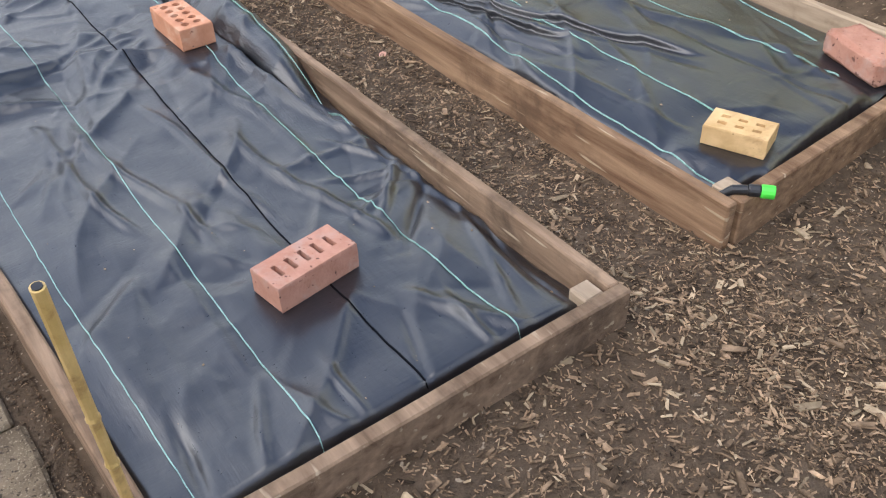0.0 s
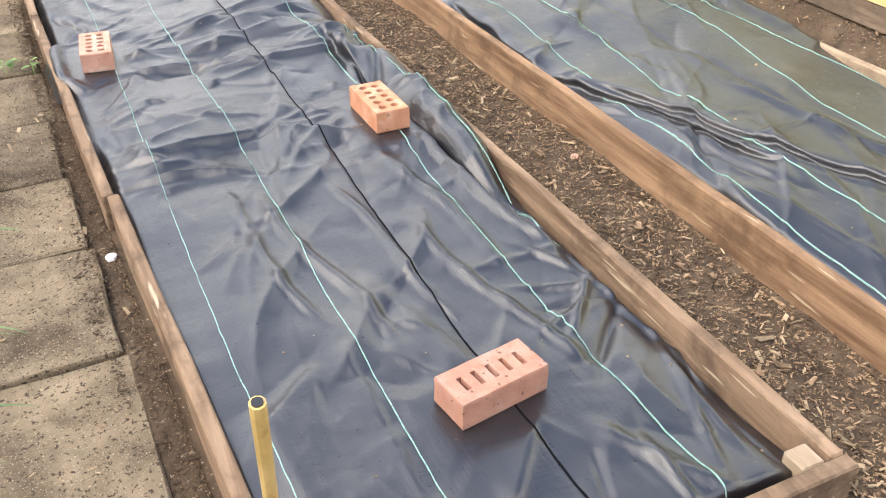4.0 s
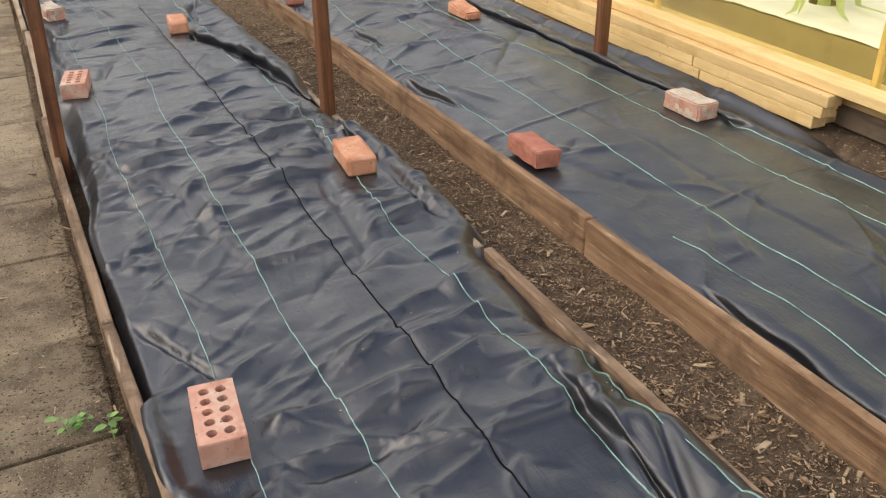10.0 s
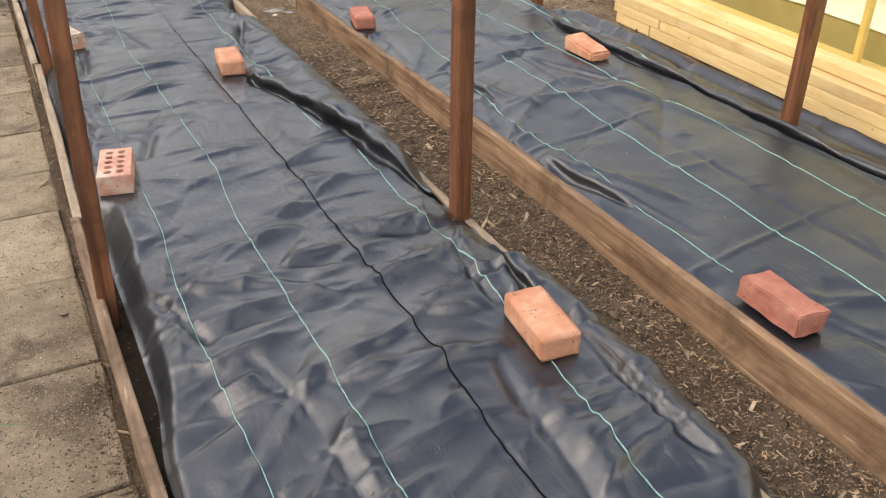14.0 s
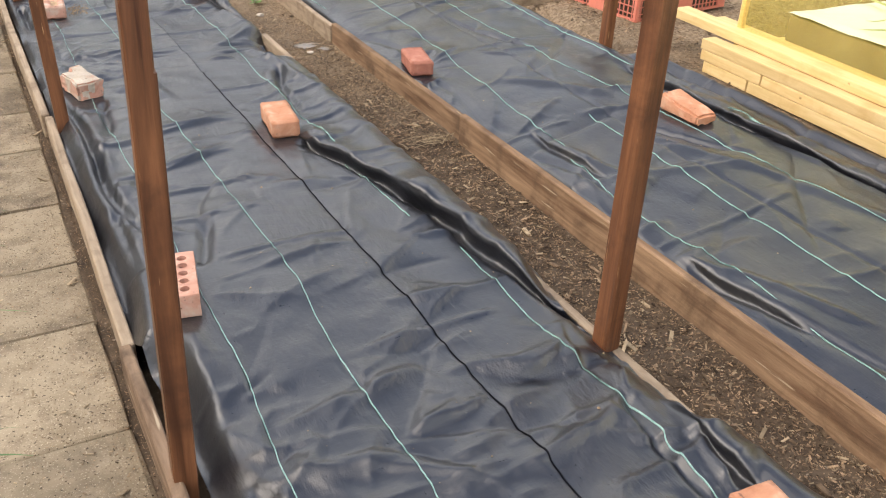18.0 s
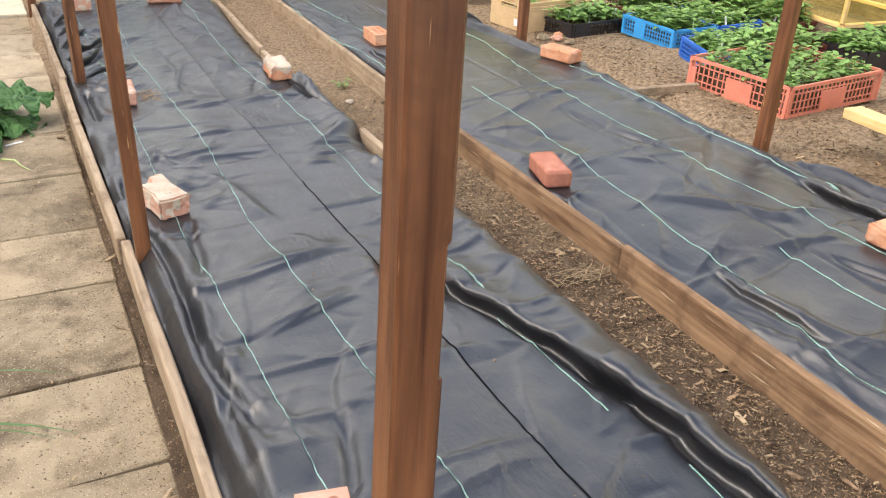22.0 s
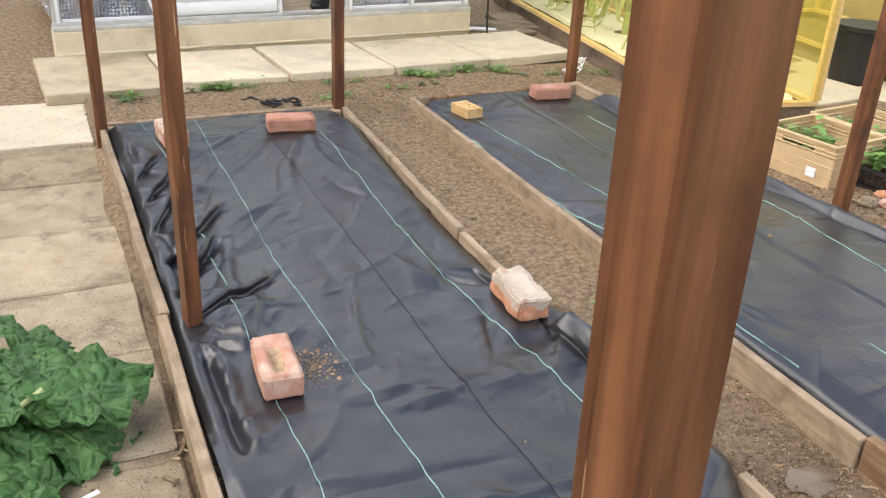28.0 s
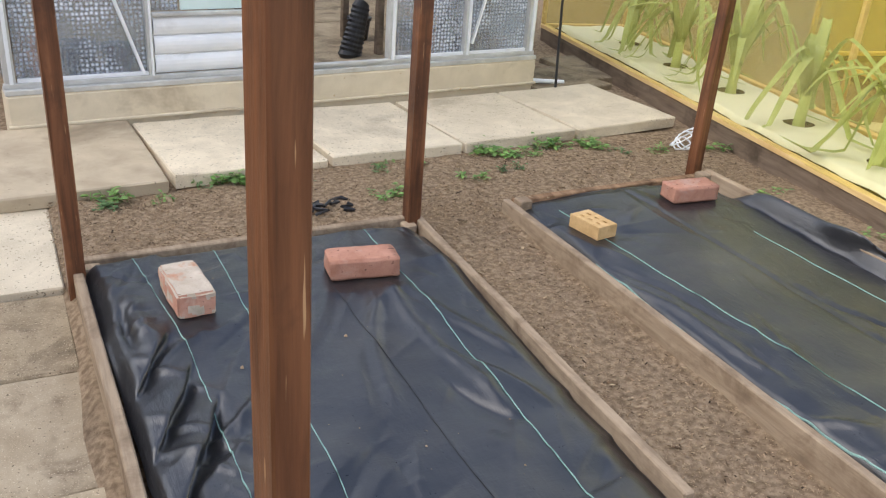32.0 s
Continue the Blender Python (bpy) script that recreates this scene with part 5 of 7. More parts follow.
sheet1 = Fabric("weed_fabric", 0.952, 11.185, left1, right1, height1, M["membrane"], "wrinkled black woven weed fabric with green marker threads over the bed")
sheet2 = Fabric("weed_fabric", 0.992, 11.245, left2, right2, height2, M["membrane"], "rumpled black woven weed fabric spilling over the bed's plank edge", 0.066)
rest = []
for kind, bx, by, yaw, mt, lab in BRICKS:
    l, w = {"worn": (0.22, 0.11), "slots3": (0.14, 0.10)}.get(kind, (0.215, 0.1025))
    rest.append((sheet1 if bx < 1.5 else sheet2).press(bx, by, yaw, l, w))
sheet1.build(LIPS1)
sheet2.build(LIPS2)
sheet1.thread([0.97, 1.65, 2.45, 2.5, 3.4, 3.8, 4.3, 5.0, 5.1, 5.4, 5.76, 5.8, 6.6, 6.8, 7.34, 7.6, 8.4, 8.9, 9.1, 10.2, 10.5, 10.8, 11.1], [0.425, 0.404, 0.403, 0.403, 0.398, 0.394, 0.376, 0.351, 0.348, 0.365, 0.352, 0.351, 0.341, 0.338, 0.319, 0.322, 0.332, 0.318, 0.312, 0.302, 0.299, 0.263, 0.229])
sheet1.thread([0.96, 1.87, 2.5, 2.8, 3.4, 3.6, 4.3, 5.0, 5.4, 5.77, 5.8, 6.6, 7.35, 7.6, 8.3, 8.9, 9.55, 10.2, 10.8, 11.16], [0.635, 0.644, 0.646, 0.646, 0.628, 0.62, 0.604, 0.593, 0.585, 0.602, 0.6, 0.573, 0.542, 0.548, 0.567, 0.536, 0.496, 0.489, 0.478, 0.482])
sheet1.thread([0.96, 1.44, 1.86, 2.28, 2.5, 3.2, 3.4, 4.1, 4.3, 4.96, 5.0, 5.35, 5.77], [1.057, 1.063, 1.058, 1.075, 1.084, 1.096, 1.087, 1.052, 1.06, 1.109, 1.107, 1.088, 1.108])
sheet1.thread([5.98, 6.6, 7.2, 7.6, 8.2, 8.9, 9.4, 10.2, 10.5, 10.8, 11.1], [1.038, 1.035, 1.027, 1.035, 1.052, 1.015, 0.978, 0.991, 0.988, 0.977, 0.993])
sheet1.thread([1.75, 2.4, 3.3], [1.215, 1.235, 1.215], 0.002)
# near-black strip without gloss: the crease's shade put in as colour
seam_shade_mat = surf("seam_shade", (0.004, 0.004, 0.005), (0.010, 0.010, 0.012), 30, rough=0.9, spec=0.05)
sheet1.thread([0.96, 1.48, 2.4, 2.5, 3.4, 4.3, 5.0, 5.8, 6.1, 6.6, 7.6], [0.849, 0.847, 0.875, 0.874, 0.862, 0.843, 0.845, 0.831, 0.829, 0.826, 0.811], 0.0036, seam_shade_mat, "fold_line", 0.0022, "near-black strip painting the shade in a pressed fold")
sheet1.thread([7.6, 7.8, 8.8, 8.9, 10.2, 10.5, 10.7], [0.811, 0.808, 0.787, 0.788, 0.771, 0.762, 0.752], 0.0050, M["membrane"], "fold_line", 0.0030, "raised fold line")
sheet2.thread([1.05, 2.3, 3.2, 3.65], [1.7, 1.75, 1.84, 1.81])
sheet2.thread([4.6, 5.4, 5.8, 6.4, 7.1, 7.9, 8.45], [1.79, 1.79, 1.76, 1.85, 1.9, 1.97, 1.96])
sheet2.thread([8.45, 9.35, 9.6, 10.7], [1.71, 1.71, 1.69, 1.7])
sheet2.thread([1.1, 2.3, 2.75, 3.6, 5.0, 6.5], [1.91, 1.91, 1.99, 2.0, 2.05, 2.1])
sheet2.thread([9.05, 9.7, 10.8, 11.1], [1.89, 1.88, 1.82, 1.8])
sheet2.thread([1.15, 1.95, 2.6, 3.2, 4.9, 5.4, 6.4, 7.5, 8.45, 9.3, 10.7], [2.28, 2.25, 2.372, 2.362, 2.401, 2.411, 2.362, 2.303, 2.323, 2.46, 2.42], 0.0017)
sheet2.thread([1.3, 2.0, 2.86, 3.4, 4.05, 6.0, 8.6], [2.44, 2.55, 2.522, 2.578, 2.606, 2.624, 2.643])


def cloth_crumbs(sheet, n, seed, place, size, mat, label):
    """Bits of earth lying on the cloth."""
    rng = np.random.RandomState(seed)
    v, f = [], []
    for x, y in place(rng, n):
        r = size * math.exp(rng.randn() * 0.5)
        z, o = sheet.z(x, y), len(v)
        for dx, dy, dz in ((-1, -0.4, -0.3), (0.6, -1, -0.3), (0.9, 0.7, -0.3), (-0.5, 1, -0.3), (0.1, 0, 0.8)):
            v.append((x + dx * r * rng.uniform(0.6, 1.2), y + dy * r * rng.uniform(0.6, 1.2), z + 0.002 + dz * r))
        f += [(o, o + 1, o + 4), (o + 1, o + 2, o + 4), (o + 2, o + 3, o + 4), (o + 3, o, o + 4)]
    return tagged(link("soil_crumbs", v, f, mat), label, "soil", kind="stuff")


cloth_crumbs(sheet1, 240, 71, lambda r, n: [(0.452 + 0.028 * r.randn(), 8.92 + 0.05 * r.randn()) for _ in range(n)], 0.0028, M["dry_soil"], "spilt earth on the fabric beside the hollow brick")
cloth_crumbs(sheet1, 260, 73, lambda r, n: [(r.uniform(0.4, 1.2), r.uniform(1.0, 11.0)) for _ in range(n)], 0.0016, M["dry_soil"], "tiny pale specks of dirt on the fabric")
cloth_crumbs(sheet2, 220, 75, lambda r, n: [(r.uniform(1.75, 2.6), r.uniform(1.2, 11.0)) for _ in range(n)], 0.0016, M["dry_soil"], "tiny pale specks of dirt on the second bed's fabric")


# ---- bricks ----
def rough_block(l, w, h, amp, seed, cuts=4, round_=0.006):
    bm = bmesh.new()
    bmesh.ops.create_cube(bm, size=1.0)
    bmesh.ops.scale(bm, vec=(l, w, h), verts=bm.verts)
    bmesh.ops.bevel(bm, geom=bm.edges[:], offset=round_, segments=2, affect='EDGES')
    bmesh.ops.subdivide_edges(bm, edges=[e for e in bm.edges if e.calc_length() > 0.03], cuts=cuts, use_grid_fill=True)
    for v in bm.verts:
        n = noise.noise_vector(v.co * 22 + Vector((seed * 7.1, 0, 0))) + 0.5 * noise.noise_vector(v.co * 60 + Vector((0, seed, 0)))
        v.co += n * amp
        v.co.z = max(v.co.z, -h / 2)
    bmesh.ops.translate(bm, vec=(0, 0, h / 2), verts=bm.verts)
    return bm


def pierced(l, w, h, nx, ny, hole, margin, seed, floor=0.006):
    """A brick pierced from top to bottom; hole(cx, cy) gives the rim of one opening."""
    rng = random.Random(seed)
    bm = bmesh.new()
    xs = [-l / 2] + [-l / 2 + margin + (l - 2 * margin) * i / nx for i in range(nx + 1)] + [l / 2]
    ys = [-w / 2] + [-w / 2 + margin + (w - 2 * margin) * j / ny for j in range(ny + 1)] + [w / 2]
    top = [[bm.verts.new((x * (0.985 if abs(x) >= l / 2 - 1e-6 else 1), y * (0.97 if abs(y) >= w / 2 - 1e-6 else 1), h)) for y in ys] for x in xs]
    for i in range(len(xs) - 1):
        for j in range(len(ys) - 1):
            q = [top[i][j], top[i + 1][j], top[i + 1][j + 1], top[i][j + 1]]
            if not (1 <= i <= nx and 1 <= j <= ny):
                bm.faces.new(q)
                continue
            cx, cy = (xs[i] + xs[i + 1]) / 2, (ys[j] + ys[j + 1]) / 2
            rim = hole(xs[i + 1] - xs[i], ys[j + 1] - ys[j])
            up = [bm.verts.new((cx + a, cy + b, h - 0.0005)) for a, b in rim]
            dn = [bm.verts.new((cx + a, cy + b, floor)) for a, b in rim]
            n = len(up)
            for k in range(n):
                bm.faces.new((up[k], dn[k], dn[(k + 1) % n], up[(k + 1) % n]))
            if floor > 0.02:
                bm.faces.new(dn)
            c = n // 4
            for s in range(4):
                # the rim starts at the first corner and runs round with it
                for k in range(c):
                    bm.faces.new((q[s], up[(s * c + k + 1) % n], up[(s * c + k) % n]))
                bm.faces.new((q[s], q[(s + 1) % 4], up[(s * c + c) % n]))
    # walls with a rounded upper edge and slight chips
    rim = [top[i][0] for i in range(len(xs))] + [top[-1][j] for j in range(1, len(ys))] + [top[i][-1] for i in range(len(xs) - 2, -1, -1)] + [top[0][j] for j in range(len(ys) - 2, 0, -1)]
    rows = [rim]
    for zz in (h - 0.004, h * 0.55, 0.004, 0.0):
        g = 1.0 if 0.001 < zz else 0.985
        rows.append([bm.verts.new((math.copysign(l / 2, v.co.x) * g if abs(v.co.x) > l / 2 * 0.98 else v.co.x, math.copysign(w / 2, v.co.y) * g if abs(v.co.y) > w / 2 * 0.96 else v.co.y, zz)) for v in rim])
    for a, b in zip(rows, rows[1:]):
        for k in range(len(a)):
            bm.faces.new((a[k], b[k], b[(k + 1) % len(a)], a[(k + 1) % len(a)]))
    if floor > 0.02:
        bm.faces.new(rows[-1])
    for v in bm.verts:
        if v.co.z > 0.001:
            v.co += noise.noise_vector(v.co * 40 + Vector((seed, 0, 0))) * 0.0012
    return bm


def round_hole(r):
    def rim(dx, dy):
        return [(r * math.cos(math.pi * (1.25 + 2 * k / 12) - math.pi / 12 * 0), r * math.sin(math.pi * (1.25 + 2 * k / 12))) for k in range(12)]
    return rim


def slot_hole(fx, fy):
    def rim(dx, dy):
        a, b = dx * fx / 2, dy * fy / 2
        return [(-a, -b), (0, -b), (a, -b), (a, 0), (a, b), (0, b), (-a, b), (-a, 0)]
    return rim


def make_brick(kind, seed, mt):
    if kind == "holes":
        return pierced(0.215, 0.1025, 0.065, 5, 2, round_hole(0.0125), 0.014, seed)
    if kind == "slots":
        return pierced(0.195, 0.092, 0.062, 5, 1, slot_hole(0.34, 0.66), 0.018, seed)
    if kind == "slots3":
        return pierced(0.15, 0.092, 0.050, 3, 2, slot_hole(0.50, 0.40), 0.014, seed, 0.038)
    if kind == "worn":
        bm = rough_block(0.222, 0.11, 0.072, 0.0045, seed, 9, 0.009)
        return bm
    if kind == "frog":
        bm = rough_block(0.215, 0.1025, 0.068, 0.0028, seed, 15, 0.006)
        for v in bm.verts:
            if v.co.z > 0.062:
                k = max(0.0, 1 - (abs(v.co.x) / 0.080) ** 4) * max(0.0, 1 - (abs(v.co.y) / 0.024) ** 2)
                v.co.z -= 0.026 * k
        return bm
    if kind == "rough":
        bm = rough_block(0.215, 0.105, 0.072, 0.0075 if seed in (7, 8) else 0.0045, seed, 8, 0.006)
        for v in bm.verts:
            if seed == 7 and v.co.z > 0.04 and v.co.x > 0.05 and v.co.y > 0.0:
                v.co.z -= 0.022 * min(1, (v.co.x - 0.05) / 0.03)
            if seed == 8 and v.co.z > 0.05:
                v.co.z += 0.022 * math.exp(-((v.co.x - 0.03) / 0.035) ** 2 - ((v.co.y + 0.015) / 0.03) ** 2) + 0.010 * noise.noise(v.co * 45)
        return bm
    if kind == "slope":
        bm = rough_block(0.22, 0.11, 0.07, 0.004, seed, 4, 0.01)
        for v in bm.verts:
            if v.co.z > 0.03:
                v.co.z -= 0.030 * max(0, 0.5 - v.co.x / 0.22)
        return bm
    return rough_block(0.215, 0.1025, 0.066, 0.0026 if kind == "solid" else 0.005, seed, 7, 0.0042)


for k, ((kind, bx, by, yaw, mt, lab), z0) in enumerate(zip(BRICKS, rest)):
    ob = part("brick", make_brick(kind, k + 1, mt), M[mt], smooth=kind in ("solid", "frog", "worn"))
    if kind == "rough":
        # bare brick shows where the mortar crust has come off
        ob.data.materials.append(M["brick_o"] if k == 7 else M["brick_p"])
        for p in ob.data.polygons:
            bare = p.center.z < 0.040 + 0.022 * noise.noise(p.center * 25) if k == 7 else p.normal.z < 0.6 and noise.noise(p.center * 30 + Vector((k, 0, 0))) > -0.15
            p.material_index = 1 if bare else 0
    if kind == "frog":
        ob.data.materials.append(M["dry_soil"])
        for p in ob.data.polygons:
            p.material_index = 1 if p.normal.z > 0.3 and p.center.z < 0.054 and abs(p.center.x) < 0.09 and abs(p.center.y) < 0.04 else 0
    tilt = {"rough_r": 6}.get(kind, 0)
    ob.matrix_world = pose(bx, by, z0 + (0.008 if tilt else 0), 0, 0, yaw) @ pose(0, 0, 0, tilt, 0, 0)
    tagged(ob, lab, "brick", "bricks weighing down the fabric")


# ---- posts ----
def post_mesh(h, seed, notch, w=0.05):
    bm = bmesh.new()
    n = 40
    rings = []
    prof = [(-1, -0.86), (-0.86, -1), (0.86, -1), (1, -0.86), (1, 0.86), (0.86, 1), (-0.86, 1), (-1, 0.86)]
    zs = list(np.linspace(0, h, n)) + ([1.0, 1.004, 1.13, 1.134] if notch else [])
    for z in sorted(zs):
        wob = noise.noise_vector(Vector((seed * 3.3, 0, z * 1.5))) * 0.003
        ring = []
        for a, b in prof:
            x, y = a * w / 2, b * w / 2
            if notch and 1.002 < z < 1.132 and x > 0 and y < 0:
                x *= 0.86
            ring.append(bm.verts.new((x + wob.x, y + wob.y, z)))
        rings.append(ring)
    for a, b in zip(rings, rings[1:]):
        for k in range(8):
            bm.faces.new((a[k], a[(k + 1) % 8], b[(k + 1) % 8], b[k]))
    bm.faces.new(rings[0][::-1])
    bm.faces.new(rings[-1])
    return bm


POSTS = [(0.169, 5.240, -3, 2.2), (0.191, 7.266, 0, -1.0), (0.186, 9.25, 14, 0), (0.066, 11.10, 3, 0), (1.247, 5.24, 6, 0), (1.222, 11.20, 4, 0), (2.665, 5.28, 5, 0), (2.76, 7.27, 6, 0), (2.76, 9.32, 4, 0), (2.75, 11.42, 5, 0)]      # place, turn, lean
for k, (x, y, yaw, lean) in enumerate(POSTS):
    p = part("fence_post", post_mesh(2.3, k + 1, k == 0, (0.048, 0.047, 0.046)[k] if k < 3 else 0.052), M["post"])
    p.matrix_world = pose(x, y, -0.05, -3.0 if k == 0 else 0.0, lean, yaw)
    tagged(p, "slim square post stained dark brown, set beside the bed", "post", "posts along the beds")


# ---- greenhouse at the far end ----
GH = pose(-0.08, 12.62, 0.08, 0, 0, 5.6)      # origin: left front corner of the plinth; x along the front


def at_gh(name, bm, mat, parent, label=""):
    return part(name, bm, mat, parent, label)


greenhouse = thing("greenhouse", GH, "old aluminium greenhouse on a concrete plinth with its door open", "greenhouse")
GW = 2.86
SILL = 0.175
part("plinth", box_bm(GW, 0.16, 0.20, 0.008, (GW / 2, 0.08, -0.05)), M["concrete"], greenhouse)
part("plinth_lip", box_bm(GW + 0.01, 0.02, 0.014, 0.003, (GW / 2, -0.006, 0.006)), M["concrete"], greenhouse)
part("sill", box_bm(GW, 0.10, 0.024, 0.003, (GW / 2, 0.052, 0.151)), M["alu"], greenhouse)
part("sill_rail", box_bm(GW, 0.03, 0.022, 0.003, (GW / 2, 0.045, SILL)), M["alu"], greenhouse)
for x, w in ((0.03, 0.045), (0.635, 0.030), (1.405, 0.035), (1.905, 0.045), (2.385, 0.040), (2.83, 0.055)):
    part("upright", box_bm(w, 0.045, 1.78, 0.003, (x, 0.06, SILL)), M["alu"], greenhouse)
    part("glazing_bar", box_bm(w * 0.35, 0.012, 1.74, 0.002, (x + 0.004, 0.033, SILL + 0.02)), M["white_pvc"], greenhouse)
part("top_rail", box_bm(GW, 0.05, 0.04, 0.003, (GW / 2, 0.06, 1.95)), M["alu"], greenhouse)
for k in range(3):
    bm = tube_bm([(0.655, 0, 0), (1.385, 0, 0)], 0.045, 16)
    for v in bm.verts:
        v.co.y = 0.062 + v.co.y * 0.55
        v.co.z = SILL + 0.068 + 0.088 * k + v.co.z * 0.985
    part("cladding_board", bm, M["white_pvc"], greenhouse)
part("cladding_cap", box_bm(0.74, 0.03, 0.018, 0.003, (1.02, 0.045, SILL + 0.29)), M["alu"], greenhouse)
part("white_panel", box_bm(0.46, 0.012, 0.95, 0.003, (1.02, 0.075, SILL + 0.31)), M["mint_panel"], greenhouse, "pale green translucent panel")
for x0, x1 in ((0.66, 0.78), (1.26, 1.385)):
    part("side_pane", box_bm(x1 - x0, 0.005, 0.95, 0, ((x0 + x1) / 2, 0.08, SILL + 0.31)), M["bubble"], greenhouse)
for x0, x1 in ((0.06, 0.62), (1.93, 2.365), (2.405, 2.80)):
    part("pane", box_bm(x1 - x0, 0.005, 1.74, 0, ((x0 + x1) / 2, 0.07, SILL + 0.02)), M["bubble"], greenhouse)
    part("pane_rail", box_bm(x1 - x0, 0.018, 0.016, 0.002, ((x0 + x1) / 2, 0.050, SILL + 0.022)), M["white_pvc"], greenhouse)
part("brace", beam_bm((0.36, 0.045, 0.95), (0.60, 0.045, SILL + 0.03), 0.024, 0.014, 0.002), M["white_pvc"], greenhouse)
part("brace", beam_bm((2.56, 0.045, 0.75), (2.42, 0.045, SILL + 0.08), 0.018, 0.012, 0.002), M["white_pvc"], greenhouse)
part("door_stop", box_bm(0.46, 0.03, 0.016, 0.003, (1.655, 0.035, SILL + 0.012)), M["alu"], greenhouse)
part("side_wall", box_bm(0.02, 2.3, 1.75, 0.003, (0.02, 1.25, 0.20)), M["bubble"], greenhouse)
part("side_wall", box_bm(0.02, 2.3, 1.75, 0.003, (2.83, 1.25, 0.20)), M["bubble"], greenhouse)
part("back_wall", box_bm(GW, 0.03, 1.75, 0.003, (GW / 2, 2.42, 0.20)), M["bubble"], greenhouse)
part("floor_slab", box_bm(GW - 0.1, 1.1, 0.05, 0.005, (GW / 2, 0.72, 0.10)), M["slab"], greenhouse)
part("floor_slab", box_bm(GW - 0.1, 1.1, 0.05, 0.005, (GW / 2, 1.84, 0.10)), M["slab"], greenhouse)
for x0, x1, lab in ((0.10, 1.20, "dark staging inside the greenhouse"), (1.96, 2.74, "dark staging inside the greenhouse")):
    st = thing("staging", GH, "dark slatted staging inside the greenhouse", "bench", "greenhouse staging")
    for k in range(5):
        part("slat", box_bm(x1 - x0, 0.09, 0.02, 0.003, ((x0 + x1) / 2, 0.38 + 0.105 * k, 0.62)), M["base_dark"], st)
    for x in (x0 + 0.03, x1 - 0.03):
        for y in (0.36, 0.82):
            part("leg", box_bm(0.04, 0.04, 0.47, 0.003, (x, y, 0.15)), M["base_dark"], st)
gr = random.Random(21)
for k in range(11):
    x, y = (0.2 + 0.17 * (k % 3) if k < 5 else 2.05 + 0.2 * (k % 4)), 0.30 + 0.22 * (k // 3 % 3)
    r = gr.uniform(0.055, 0.085)
    p = part("plant_pot", tube_bm([(0, 0, 0), (0, 0, r * 1.7), (0, 0, r * 1.7), (0, 0, r * 1.95)], r, 14, None, [0.75, 0.98, 1.08, 1.08]), M["dark"] if k % 3 else M["terracotta"])
    p.matrix_world = GH @ pose(x, y, 0.152)
    tagged(p, "stacked empty pot on the greenhouse floor", "pot", "greenhouse pots")

# ---- yellow film cages ----


def leek(parent, x, y, z, seed, h=0.55, wide=0.7):
    """A leek whose leaves stay inside a cage of the given width."""
    rng = random.Random(seed)
    bm = bmesh.new()
    tube_bm([(0, 0, 0), (0, 0, 0.08), (0.003, 0, 0.16), (0.006, 0, 0.26)], 0.030, 12, bm, [1.15, 0.95, 0.9, 0.85])
    shaft = part("shaft", bm, M["leek"], parent)
    shaft.location = (x, y, z)
    for k in range(15):
        a = rng.uniform(0, 2 * math.pi)
        L = rng.uniform(0.35, h)
        lean = rng.uniform(0.25, 1.1)
        bm = bmesh.new()
        prev = None
        kink, droop = rng.uniform(0.22, 0.6), rng.uniform(0.5, 2.1)
        for i in range(15):
            t = i / 14
            past = max(0.0, t - kink)
            r = 0.014 + lean * L * t * (0.35 + 0.5 * t) + 0.25 * L * past
            zz = 0.20 + L * (t - 0.30 * lean * t ** 2.2) - L * droop * past * (1.2 + past)
            zz = max(zz, 0.07)
            w = 0.030 * (1 - t) ** 0.6 + 0.002
            p = Vector((min(max(r * math.cos(a), 0.05 - x), wide - 0.05 - x), max(r * math.sin(a), 0.05 - y), zz))
            n = Vector((-math.sin(a), math.cos(a), 0)) * w
            row = [bm.verts.new(p - n), bm.verts.new(p + Vector((0, 0, -w * 0.4))), bm.verts.new(p + n)]
            if prev:
                for j in range(2):
                    bm.faces.new((prev[j], prev[j + 1], row[j + 1], row[j]))
            prev = row
        lf = part("leaf", bm, M["leek"], parent, smooth=True)
        lf.location = (x, y, z)


